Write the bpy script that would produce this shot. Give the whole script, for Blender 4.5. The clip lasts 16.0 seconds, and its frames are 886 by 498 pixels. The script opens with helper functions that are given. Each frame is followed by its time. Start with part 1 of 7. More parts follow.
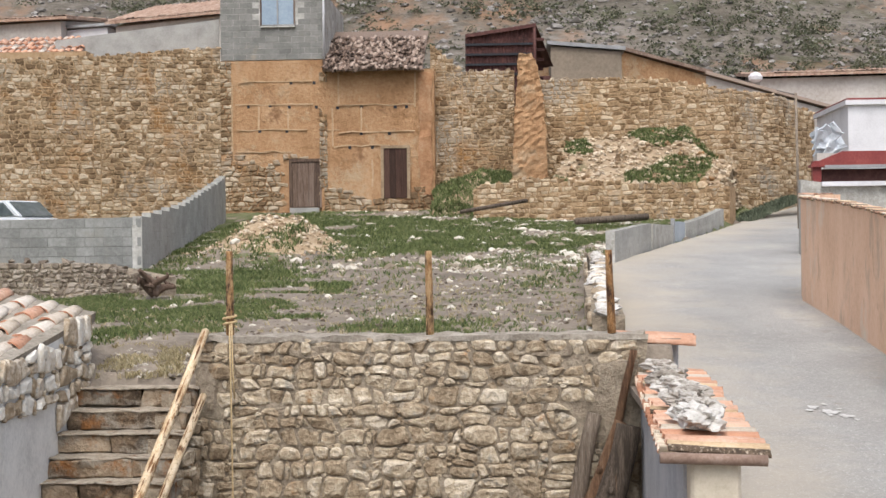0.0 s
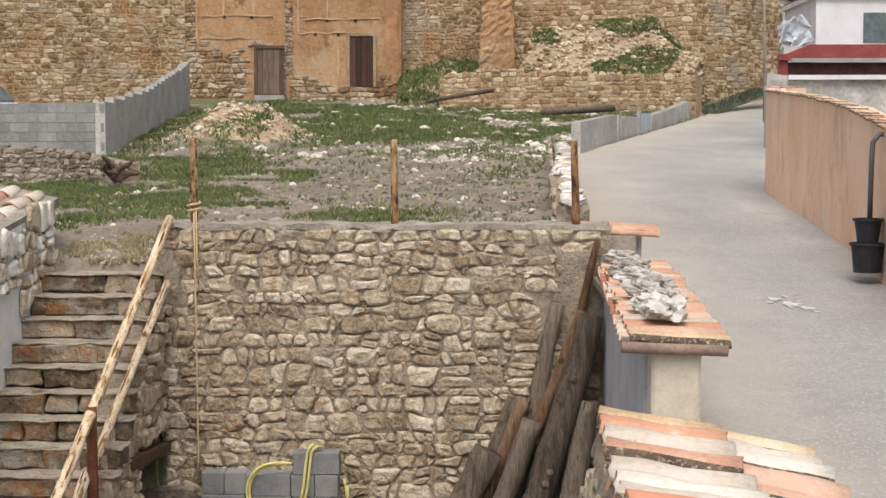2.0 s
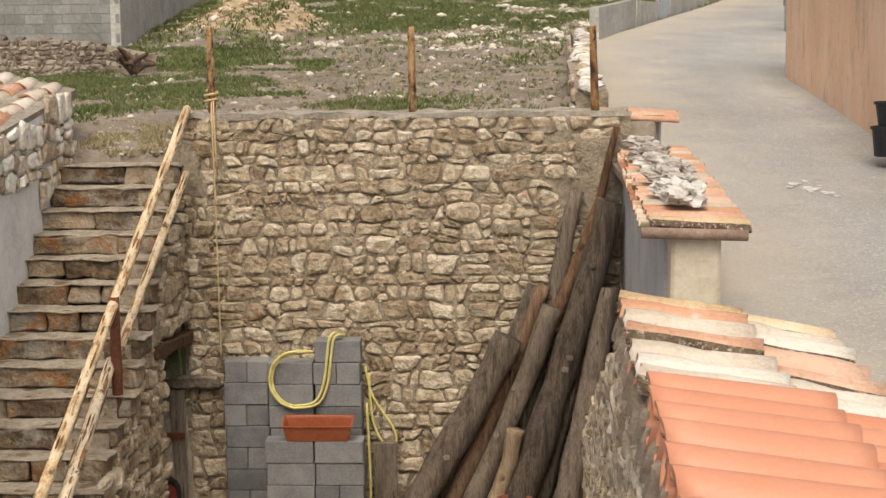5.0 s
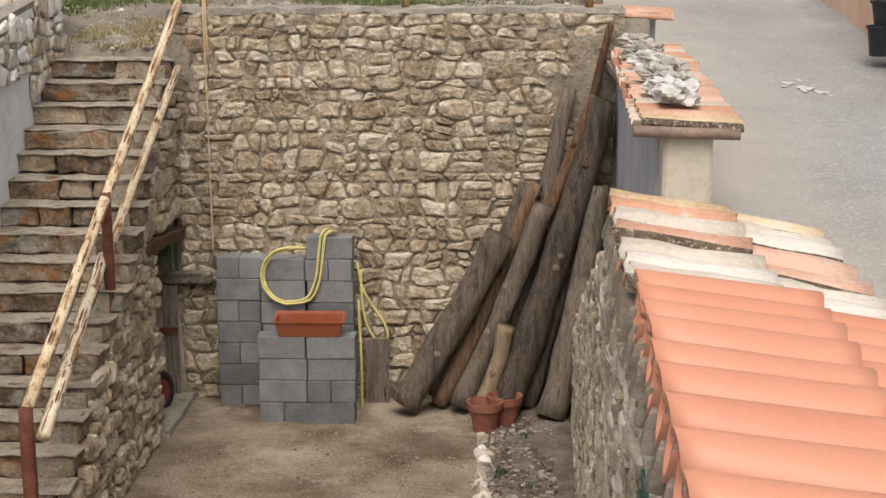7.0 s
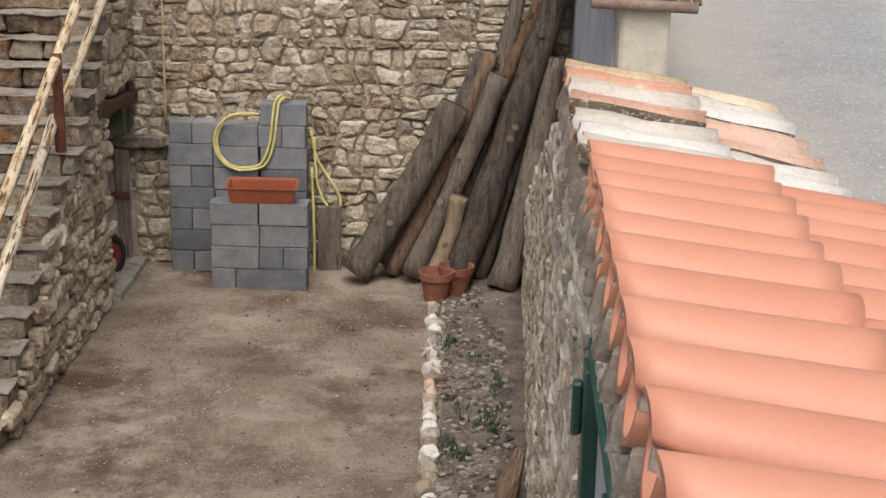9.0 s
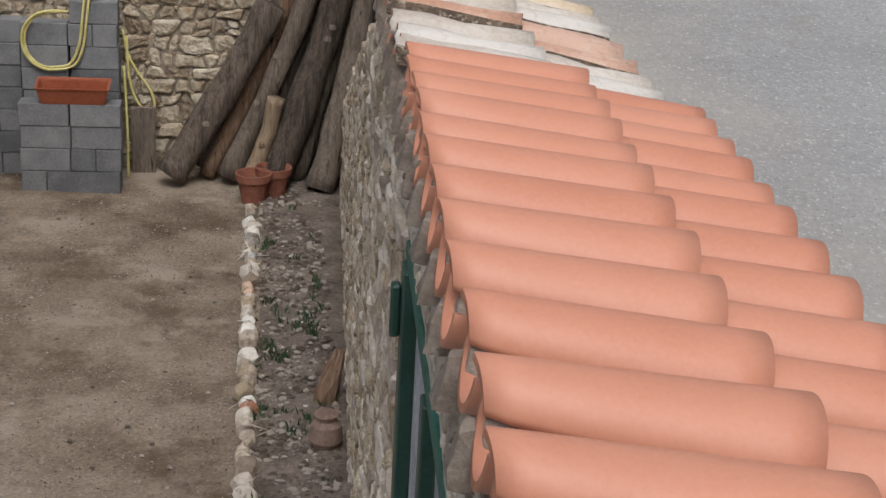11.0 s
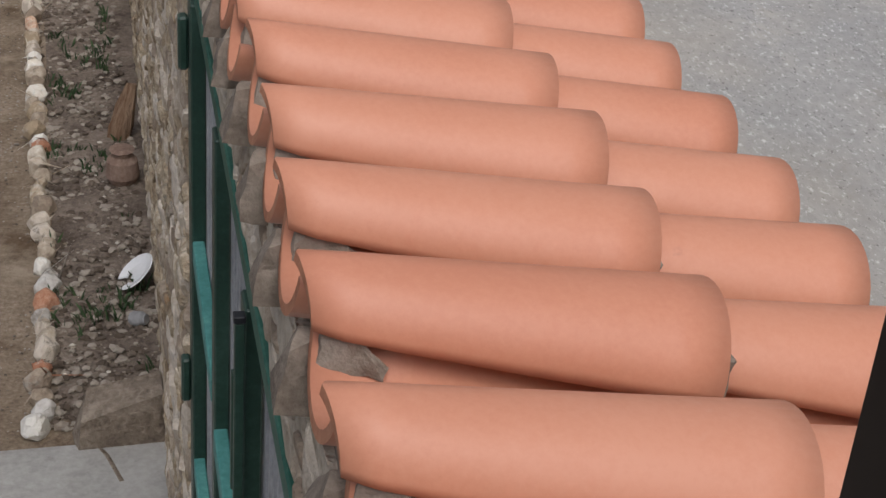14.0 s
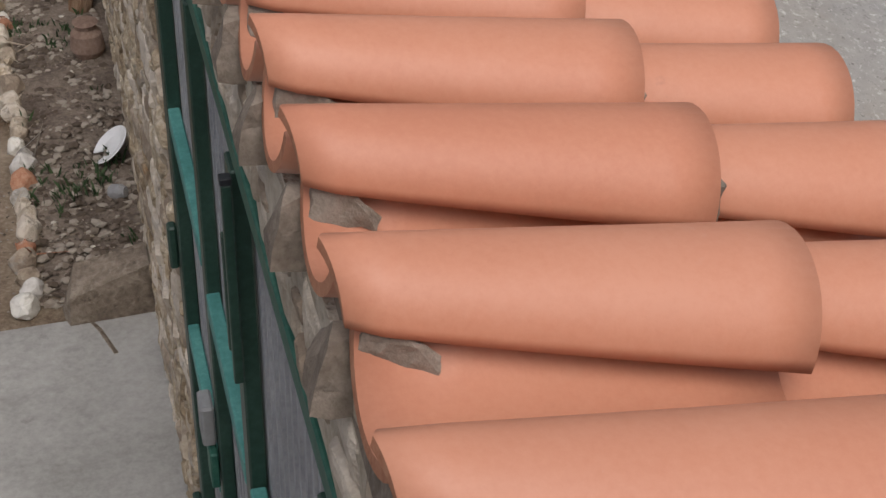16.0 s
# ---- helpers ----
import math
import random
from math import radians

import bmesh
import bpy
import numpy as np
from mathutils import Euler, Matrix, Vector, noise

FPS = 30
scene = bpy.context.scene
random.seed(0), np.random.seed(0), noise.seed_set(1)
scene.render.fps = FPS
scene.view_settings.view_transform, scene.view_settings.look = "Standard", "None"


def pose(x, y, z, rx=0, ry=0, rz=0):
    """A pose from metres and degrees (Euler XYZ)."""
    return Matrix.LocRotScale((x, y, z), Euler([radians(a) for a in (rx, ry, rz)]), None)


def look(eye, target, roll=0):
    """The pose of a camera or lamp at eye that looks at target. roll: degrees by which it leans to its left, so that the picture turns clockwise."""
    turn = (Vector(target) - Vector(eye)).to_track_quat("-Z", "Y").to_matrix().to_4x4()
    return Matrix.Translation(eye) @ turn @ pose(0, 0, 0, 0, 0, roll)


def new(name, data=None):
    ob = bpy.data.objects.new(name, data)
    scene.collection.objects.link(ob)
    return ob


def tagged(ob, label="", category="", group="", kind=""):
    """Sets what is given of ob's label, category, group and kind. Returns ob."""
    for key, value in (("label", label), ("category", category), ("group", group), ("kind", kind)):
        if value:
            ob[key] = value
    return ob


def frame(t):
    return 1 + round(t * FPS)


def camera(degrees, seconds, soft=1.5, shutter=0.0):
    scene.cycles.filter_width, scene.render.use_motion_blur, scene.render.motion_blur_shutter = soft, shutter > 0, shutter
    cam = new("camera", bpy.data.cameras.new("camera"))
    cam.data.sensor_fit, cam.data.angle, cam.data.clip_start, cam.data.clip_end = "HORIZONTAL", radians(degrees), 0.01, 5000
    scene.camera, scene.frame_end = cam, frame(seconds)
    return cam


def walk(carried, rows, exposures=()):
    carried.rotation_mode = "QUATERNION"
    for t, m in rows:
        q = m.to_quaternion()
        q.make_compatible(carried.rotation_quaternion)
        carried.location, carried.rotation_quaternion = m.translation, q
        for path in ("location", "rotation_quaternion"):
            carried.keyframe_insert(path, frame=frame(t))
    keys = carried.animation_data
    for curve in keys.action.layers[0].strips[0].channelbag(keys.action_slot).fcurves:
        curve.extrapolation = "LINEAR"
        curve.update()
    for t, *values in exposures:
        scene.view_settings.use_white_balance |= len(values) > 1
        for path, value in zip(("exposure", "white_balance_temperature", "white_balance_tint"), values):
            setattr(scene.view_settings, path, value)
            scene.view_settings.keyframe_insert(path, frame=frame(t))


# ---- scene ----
# ---------------------------------------------------------------- camera
cam = camera(31.8, 16.0, soft=1.5)
PATH = [
    (0.0, look((0.413, -5.369, 4.123), (-0.113, 4.617, 4.127), -0.64)),
    (0.5, look((0.413, -5.370, 4.122), (-0.076, 4.617, 3.958), -0.72)),
    (1.0, look((0.414, -5.368, 4.124), (-0.034, 4.618, 3.823), -0.45)),
    (1.5, look((0.414, -5.369, 4.117), (0.068, 4.612, 3.622), 0.14)),
    (2.0, look((0.412, -5.367, 4.118), (0.108, 4.604, 3.413), 0.00)),
    (2.5, look((0.412, -5.368, 4.119), (0.117, 4.593, 3.281), 0.04)),
    (3.0, look((0.407, -5.368, 4.119), (0.104, 4.584, 3.183), 0.32)),
    (3.5, look((0.407, -5.368, 4.116), (0.104, 4.575, 3.087), 0.26)),
    (4.0, look((0.406, -5.361, 4.111), (0.072, 4.568, 2.975), -0.28)),
    (4.2, look((0.403, -5.359, 4.108), (-0.003, 4.563, 2.932), -0.72)),
    (6.3, look((0.416, -5.362, 4.105), (-0.040, 4.452, 2.240), -0.49)),
    (6.5, look((0.416, -5.363, 4.106), (-0.010, 4.442, 2.184), -0.43)),
    (7.0, look((0.416, -5.365, 4.105), (0.037, 4.413, 2.045), -0.23)),
    (7.5, look((0.416, -5.365, 4.104), (0.082, 4.371, 1.850), 0.14)),
    (8.0, look((0.416, -5.367, 4.104), (0.141, 4.315, 1.617), 0.57)),
    (8.5, look((0.416, -5.365, 4.100), (0.233, 4.256, 1.382), 0.69)),
    (8.7, look((0.420, -5.366, 4.095), (0.263, 4.240, 1.316), 0.90)),
    (10.8, look((0.416, -5.362, 4.098), (1.422, 4.007, 0.748), 3.43)),
    (11.0, look((0.420, -5.359, 4.098), (1.528, 3.972, 0.677), 3.27)),
    (11.5, look((0.418, -5.357, 4.097), (1.714, 3.822, 0.348), 3.07)),
    (12.0, look((0.421, -5.355, 4.099), (1.840, 3.690, 0.076), 2.86)),
    (12.5, look((0.423, -5.355, 4.104), (1.955, 3.507, -0.268), 3.21)),
    (13.0, look((0.427, -5.366, 4.110), (2.200, 3.328, -0.502), 4.19)),
    (13.5, look((0.431, -5.370, 4.111), (2.518, 3.148, -0.695), 4.41)),
    (14.0, look((0.433, -5.374, 4.109), (2.776, 3.006, -0.819), 4.84)),
    (14.5, look((0.435, -5.376, 4.106), (3.052, 2.820, -0.990), 4.12)),
    (15.0, look((0.428, -5.372, 4.102), (3.145, 2.668, -1.188), 1.81)),
    (15.5, look((0.423, -5.375, 4.099), (3.028, 2.553, -1.411), 0.24)),
    (16.0, look((0.418, -5.372, 4.100), (2.814, 2.469, -1.625), 1.43)),
]
walk(cam, PATH, exposures=[
    (0.0, 0.63, 6300, 10), (1.5, 0.59, 6500, 10), (2.0, 0.52, 6550, 10), (3.0, 0.46, 7050, 10), (3.5, 0.48, 7300, 10), (4.2, 0.5, 7400, 10), (6.3, 0.48, 6900, 10), (7.0, 0.46, 6650, 10),
    (8.7, 0.46, 6300, 10), (11.0, 0.05, 6100, 10), (12.5, 0.04, 5850, 10), (13.5, -0.03, 6150, 11), (14.5, -0.05, 6300, 11), (16.0, -0.05, 6450, 12)])

# ---------------------------------------------------------------- light: thin overcast
world = bpy.data.worlds.new("overcast_sky")
scene.world = world
world.use_nodes = True
wn = world.node_tree.nodes
sky = wn.new("ShaderNodeTexSky")
sky.sky_type = "NISHITA"
sky.sun_disc = False
sky.sun_elevation = radians(58)
sky.sun_rotation = radians(185)
sky.dust_density = 4.0
sky.air_density = 0.7
hue = wn.new("ShaderNodeHueSaturation")
hue.inputs["Saturation"].default_value = 0.5
world.node_tree.links.new(sky.outputs[0], hue.inputs["Color"])
world.node_tree.links.new(hue.outputs[0], wn["Background"].inputs["Color"])
wn["Background"].inputs["Strength"].default_value = 0.15
sun_data = bpy.data.lights.new("sun", "SUN")
sun_data.energy = 1.25
sun_data.angle = radians(40)
sun_data.color = (1.0, 0.965, 0.92)
sun = new("sun", sun_data)
sun.matrix_world = look((0, -24, 46), (0, 5, 0))

# ---------------------------------------------------------------- materials
def nd(nt, kind, **values):
    n = nt.nodes.new("ShaderNode" + kind)
    for k, v in values.items():
        n.inputs[k.replace("_", " ")].default_value = v
    return n


def material(name, colours, scale=4.0, fine=40.0, bump=0.4, rough=0.9, rand="", spread=0.5, dist=0.01, spots=None, stretch=(1, 1, 1), metal=0.0, spec=0.3):
    """Two scales of noise between the colours; rand: '', 'object' or 'island' shifts the tone from piece to piece.
    spots: (colour, scale, amount) lays blotches of another colour over it."""
    m = bpy.data.materials.new(name)
    m.use_nodes = True
    nt = m.node_tree
    bsdf = nt.nodes["Principled BSDF"]
    link = nt.links.new
    bsdf.inputs["Roughness"].default_value = rough
    bsdf.inputs["Metallic"].default_value = metal
    bsdf.inputs["Specular IOR Level"].default_value = spec
    if rand == "local":
        pos = nt.nodes.new("ShaderNodeTexCoord").outputs["Object"]
    else:
        pos = nt.nodes.new("ShaderNodeNewGeometry").outputs["Position"]
    mp = nd(nt, "Mapping", Scale=stretch)
    link(pos, mp.inputs["Vector"])
    n1 = nd(nt, "TexNoise", Scale=scale, Detail=5.0, Roughness=0.62)
    n2 = nd(nt, "TexNoise", Scale=fine, Detail=3.0, Roughness=0.7)
    link(mp.outputs[0], n1.inputs["Vector"])
    link(mp.outputs[0], n2.inputs["Vector"])
    mixv = nt.nodes.new("ShaderNodeMath")
    mixv.operation = "MULTIPLY_ADD"
    mixv.inputs[1].default_value = 0.45
    link(n2.outputs["Fac"], mixv.inputs[0])
    half = nt.nodes.new("ShaderNodeMath")
    half.operation = "MULTIPLY_ADD"
    half.inputs[1].default_value = 0.62
    half.inputs[2].default_value = -0.03
    link(n1.outputs["Fac"], half.inputs[0])
    link(half.outputs[0], mixv.inputs[2])
    value = mixv.outputs[0]
    if rand in ("object", "island", "local"):
        r = nt.nodes.new("ShaderNodeObjectInfo").outputs["Random"] if rand != "island" else nt.nodes.new("ShaderNodeNewGeometry").outputs["Random Per Island"]
        sh = nt.nodes.new("ShaderNodeMath")
        sh.operation = "MULTIPLY_ADD"
        sh.inputs[1].default_value = spread
        sh.inputs[2].default_value = -spread / 2
        link(r, sh.inputs[0])
        ad = nt.nodes.new("ShaderNodeMath")
        link(value, ad.inputs[0])
        link(sh.outputs[0], ad.inputs[1])
        value = ad.outputs[0]
    ramp = nt.nodes.new("ShaderNodeValToRGB")
    el = ramp.color_ramp.elements
    while len(el) < len(colours):
        el.new(0.5)
    for i, c in enumerate(colours):
        el[i].position = 0.33 + 0.34 * i / max(1, len(colours) - 1)
        el[i].color = (*c, 1)
    link(value, ramp.inputs[0])
    colour = ramp.outputs[0]
    for sp in (spots or ()):
        n3 = nd(nt, "TexNoise", Scale=sp[1], Detail=6.0, Roughness=0.7)
        link(mp.outputs[0], n3.inputs["Vector"])
        step = nt.nodes.new("ShaderNodeValToRGB")
        step.color_ramp.elements[0].position = 1 - sp[2]
        step.color_ramp.elements[1].position = min(1.0, 1 - sp[2] + 0.12)
        link(n3.outputs["Fac"], step.inputs[0])
        mx = nt.nodes.new("ShaderNodeMix")
        mx.data_type = "RGBA"
        link(step.outputs[0], mx.inputs["Factor"])
        link(colour, mx.inputs["A"])
        mx.inputs["B"].default_value = (*sp[0], 1)
        colour = mx.outputs["Result"]
    link(colour, bsdf.inputs["Base Color"])
    if bump:
        b = nd(nt, "Bump", Strength=bump, Distance=dist)
        link(mixv.outputs[0], b.inputs["Height"])
        link(b.outputs[0], bsdf.inputs["Normal"])
    return m


M = {}
M["stone"] = material("limestone", [(0.19, 0.137, 0.085), (0.335, 0.26, 0.173), (0.465, 0.382, 0.27), (0.63, 0.55, 0.43)], 8, 26, 1.0, 0.95, "object", 0.2, 0.06, [((0.27, 0.25, 0.21), 6, 0.42), ((0.34, 0.19, 0.085), 5, 0.38), ((0.13, 0.098, 0.065), 16, 0.37), ((0.62, 0.55, 0.44), 11, 0.36), ((0.09, 0.065, 0.042), 38, 0.37)])
M["stone_j"] = material("limestone_small", [(0.19, 0.137, 0.085), (0.335, 0.26, 0.173), (0.465, 0.382, 0.27), (0.63, 0.55, 0.43)], 8, 26, 1.0, 0.95, "island", 0.2, 0.06, [((0.27, 0.25, 0.21), 6, 0.42), ((0.34, 0.19, 0.085), 5, 0.38), ((0.13, 0.098, 0.065), 16, 0.37), ((0.62, 0.55, 0.44), 11, 0.36), ((0.09, 0.065, 0.042), 38, 0.37)])
M["stone_pale"] = material("limewashed_stone", [(0.33, 0.255, 0.17), (0.5, 0.415, 0.31), (0.66, 0.595, 0.495), (0.72, 0.69, 0.62)], 8, 26, 1.0, 0.95, "object", 0.5, 0.04, [((0.42, 0.41, 0.38), 6, 0.42)])
M["stone_dull"] = material("dull_grey_stone", [(0.27, 0.21, 0.155), (0.43, 0.36, 0.275), (0.59, 0.52, 0.43)], 8, 30, 1.0, 0.95, "object", 0.4, 0.03, [((0.34, 0.32, 0.285), 6, 0.42), ((0.16, 0.125, 0.095), 12, 0.4)])
M["stone_far"] = material("ochre_rubble", [(0.145, 0.093, 0.05), (0.25, 0.17, 0.095), (0.345, 0.256, 0.16), (0.48, 0.39, 0.28)], 0.7, 9, 0.8, 0.95, "island", 0.38, 0.06, [((0.36, 0.31, 0.24), 0.45, 0.47), ((0.28, 0.15, 0.06), 0.5, 0.46)])
M["stone_far_o"] = material("ochre_rubble_stone", [(0.145, 0.093, 0.05), (0.25, 0.17, 0.095), (0.345, 0.256, 0.16), (0.48, 0.39, 0.28)], 0.7, 9, 0.8, 0.95, "object", 0.38, 0.06, [((0.36, 0.31, 0.24), 0.45, 0.47), ((0.28, 0.15, 0.06), 0.5, 0.46)])
for key, by in (("stone_gold", "island"), ("stone_gold_o", "object")):
    M[key] = material("golden_rubble", [(0.19, 0.12, 0.062), (0.32, 0.218, 0.12), (0.42, 0.308, 0.19), (0.53, 0.425, 0.295)], 0.7, 9, 0.8, 0.95, by, 0.36, 0.06, [((0.33, 0.29, 0.23), 0.45, 0.45), ((0.36, 0.22, 0.1), 0.6, 0.42)])
M["mortar_tan"] = material("tan_mortar", [(0.3, 0.25, 0.185), (0.46, 0.4, 0.315), (0.6, 0.535, 0.44)], 5, 30, 1.0, 0.97, dist=0.04, spots=[((0.18, 0.16, 0.13), 3, 0.4)])
M["mortar"] = material("mortar", [(0.15, 0.117, 0.083), (0.275, 0.224, 0.163), (0.4, 0.34, 0.255)], 7, 35, 1.0, 0.97, dist=0.05)
M["mortar_far"] = material("earth_mortar", [(0.215, 0.138, 0.075), (0.35, 0.24, 0.137), (0.45, 0.33, 0.205)], 0.8, 8, 0.5, 0.97, dist=0.05)
M["soil"] = material("courtyard_earth", [(0.085, 0.057, 0.035), (0.2, 0.152, 0.105), (0.34, 0.28, 0.213)], 1.3, 45, 0.8, 0.97, dist=0.03, spots=[((0.33, 0.27, 0.2), 0.9, 0.48), ((0.09, 0.058, 0.032), 0.75, 0.49), ((0.3, 0.26, 0.205), 2.3, 0.38), ((0.36, 0.32, 0.26), 45, 0.3)])
M["bed"] = material("planting_soil", [(0.07, 0.052, 0.039), (0.165, 0.13, 0.102), (0.28, 0.23, 0.185)], 4, 40, 1.0, 0.97, dist=0.04, spots=[((0.06, 0.042, 0.03), 3, 0.42)])
M["concrete"] = material("pale_concrete", [(0.235, 0.226, 0.208), (0.325, 0.316, 0.294), (0.4, 0.39, 0.363)], 2, 30, 0.4, 0.9, spots=[((0.24, 0.23, 0.21), 1.6, 0.42), ((0.2, 0.19, 0.175), 5, 0.34)])
M["block"] = material("grey_concrete_block", [(0.11, 0.11, 0.11), (0.165, 0.164, 0.161), (0.23, 0.227, 0.22)], 5, 60, 0.9, 0.95, "object", 0.3, 0.01)
M["plaster"] = material("grey_cement_render", [(0.5, 0.5, 0.485), (0.66, 0.655, 0.63), (0.76, 0.75, 0.72)], 2.2, 30, 0.5, 0.93)
M["grey_wall"] = material("dark_cement_render", [(0.27, 0.27, 0.28), (0.38, 0.38, 0.39), (0.47, 0.465, 0.46)], 2.2, 40, 0.6, 0.93)
M["cream"] = material("cream_render", [(0.38, 0.33, 0.25), (0.5, 0.44, 0.34), (0.58, 0.52, 0.42)], 3, 30, 0.3, 0.9)
M["tile"] = material("new_terracotta", [(0.515, 0.207, 0.12), (0.55, 0.236, 0.14), (0.575, 0.26, 0.16)], 2.2, 90, 0.12, 0.5, "object", 0.16, 0.004, [((0.58, 0.32, 0.23), 3, 0.33), ((0.36, 0.15, 0.1), 5, 0.31), ((0.3, 0.13, 0.08), 60, 0.25), ((0.64, 0.5, 0.43), 30, 0.27)], spec=0.5)
M["tile_old"] = material("weathered_terracotta", [(0.36, 0.17, 0.1), (0.5, 0.3, 0.2), (0.62, 0.52, 0.4)], 3, 50, 0.5, 0.9, "object", 1.1, 0.01, [((0.07, 0.055, 0.045), 9, 0.4), ((0.66, 0.6, 0.52), 7, 0.4)])
M["tile_edge"] = material("terracotta_end", [(0.3, 0.12, 0.07), (0.42, 0.19, 0.11), (0.5, 0.26, 0.16)], 8, 60, 0.3, 0.85)
M["wood_grey"] = material("weathered_timber", [(0.06, 0.045, 0.033), (0.18, 0.14, 0.105), (0.33, 0.27, 0.21)], 5, 26, 1.0, 0.92, "local", 0.25, 0.05, [((0.2, 0.115, 0.06), 2.4, 0.37), ((0.045, 0.028, 0.018), 5, 0.43)], stretch=(4, 4, 0.4))
M["wood_brown"] = material("red_brown_bark", [(0.07, 0.035, 0.018), (0.17, 0.095, 0.052), (0.3, 0.2, 0.13)], 5, 22, 1.0, 0.92, "local", 0.3, 0.05, [((0.035, 0.02, 0.013), 5, 0.43)], stretch=(4, 4, 0.4))
M["wood_split"] = material("split_brown_wood", [(0.09, 0.055, 0.032), (0.2, 0.135, 0.082), (0.32, 0.24, 0.155)], 5, 22, 1.0, 0.9, "local", 0.3, 0.03, stretch=(4, 4, 0.5))
M["wood_pale"] = material("peeled_pine_pole", [(0.4, 0.27, 0.14), (0.64, 0.51, 0.34), (0.74, 0.64, 0.48)], 5, 35, 0.6, 0.85, "local", 0.2, 0.01, [((0.42, 0.24, 0.1), 4, 0.43), ((0.11, 0.05, 0.02), 9, 0.46), ((0.15, 0.07, 0.03), 16, 0.4)], stretch=(3, 1.0, 1.4))
M["wood_orange"] = material("stained_post", [(0.12, 0.05, 0.02), (0.3, 0.155, 0.06), (0.5, 0.33, 0.17)], 6, 35, 1.0, 0.85, "local", 0.2, 0.03, [((0.05, 0.024, 0.013), 4, 0.5), ((0.58, 0.42, 0.25), 5, 0.4)], stretch=(4, 4, 1.2))
M["stone_brown"] = material("brown_grey_stone", [(0.1, 0.078, 0.058), (0.2, 0.16, 0.122), (0.33, 0.28, 0.22)], 7, 30, 1.0, 0.95, dist=0.04, spots=[((0.09, 0.065, 0.045), 9, 0.42)])
M["riser"] = material("stained_stone_riser", [(0.08, 0.056, 0.036), (0.195, 0.14, 0.09), (0.34, 0.265, 0.185)], 5, 24, 1.0, 0.95, "object", 0.25, 0.06, [((0.25, 0.225, 0.185), 3, 0.5), ((0.22, 0.1, 0.035), 4, 0.46), ((0.05, 0.035, 0.022), 7, 0.4)])
M["tread"] = material("worn_cement_tread", [(0.165, 0.138, 0.105), (0.285, 0.25, 0.203), (0.41, 0.372, 0.315)], 6, 30, 1.0, 0.95, dist=0.03, spots=[((0.12, 0.1, 0.075), 4, 0.42)])
M["step"] = material("trodden_cement_step", [(0.155, 0.125, 0.09), (0.295, 0.25, 0.192), (0.43, 0.38, 0.305)], 5, 28, 1.0, 0.95, dist=0.04, spots=[((0.2, 0.115, 0.05), 3, 0.42), ((0.1, 0.08, 0.058), 5, 0.42), ((0.4, 0.375, 0.33), 6, 0.36)])
M["lime_grey"] = material("dull_jamb", [(0.2, 0.14, 0.09), (0.3, 0.22, 0.14), (0.38, 0.3, 0.2)], 3, 20, 0.4, 0.95)
M["rust"] = material("rust_brown_paint", [(0.075, 0.025, 0.014), (0.13, 0.045, 0.024), (0.19, 0.08, 0.045)], 8, 60, 0.5, 0.8)
M["door_wood"] = material("old_door_boards", [(0.06, 0.04, 0.03), (0.13, 0.085, 0.06), (0.2, 0.15, 0.12)], 4, 30, 0.6, 0.9, "local", 0.3, 0.01, stretch=(5, 5, 0.5))
M["door_red"] = material("red_brown_door", [(0.03, 0.015, 0.01), (0.055, 0.027, 0.018), (0.09, 0.048, 0.034)], 4, 30, 0.4, 0.8, "local", 0.3, 0.01, stretch=(5, 5, 0.5))
M["green"] = material("dark_green_paint", [(0.014, 0.037, 0.027), (0.022, 0.055, 0.04), (0.04, 0.085, 0.065)], 5, 60, 0.15, 0.45, spec=0.5)
M["green_worn"] = material("worn_green_paint", [(0.015, 0.07, 0.048), (0.028, 0.11, 0.08), (0.06, 0.16, 0.12)], 6, 60, 0.2, 0.55)
M["teal"] = material("turquoise_paint", [(0.05, 0.185, 0.165), (0.08, 0.26, 0.235), (0.13, 0.35, 0.31)], 7, 60, 0.3, 0.6)
M["grey_paint"] = material("grey_paint", [(0.24, 0.25, 0.265), (0.33, 0.34, 0.355), (0.42, 0.43, 0.44)], 5, 60, 0.2, 0.6)
M["earth_wall"] = material("rammed_earth", [(0.235, 0.125, 0.058), (0.36, 0.21, 0.107), (0.46, 0.3, 0.172)], 0.9, 8, 1.0, 0.96, dist=0.1, spots=[((0.4, 0.3, 0.19), 0.7, 0.46), ((0.21, 0.115, 0.058), 1.2, 0.42), ((0.12, 0.07, 0.04), 4, 0.34)])
M["orange_wall"] = material("salmon_render", [(0.58, 0.365, 0.235), (0.71, 0.475, 0.325), (0.77, 0.555, 0.41)], 0.9, 25, 0.6, 0.93, dist=0.03, spots=[((0.42, 0.31, 0.23), 0.8, 0.46), ((0.66, 0.58, 0.48), 1.3, 0.4), ((0.4, 0.25, 0.16), 2.2, 0.4)], stretch=(1, 1, 0.45))
M["white"] = material("white_render", [(0.5, 0.49, 0.5), (0.6, 0.59, 0.6), (0.66, 0.65, 0.66)], 1.5, 20, 0.1, 0.85)
M["red_paint"] = material("red_painted_metal", [(0.13, 0.02, 0.017), (0.2, 0.03, 0.025), (0.27, 0.06, 0.048)], 2, 20, 0.1, 0.55, spec=0.5)
M["red_sheet"] = material("rusty_red_sheet", [(0.035, 0.018, 0.016), (0.08, 0.032, 0.027), (0.13, 0.06, 0.05)], 1.5, 15, 0.2, 0.75)
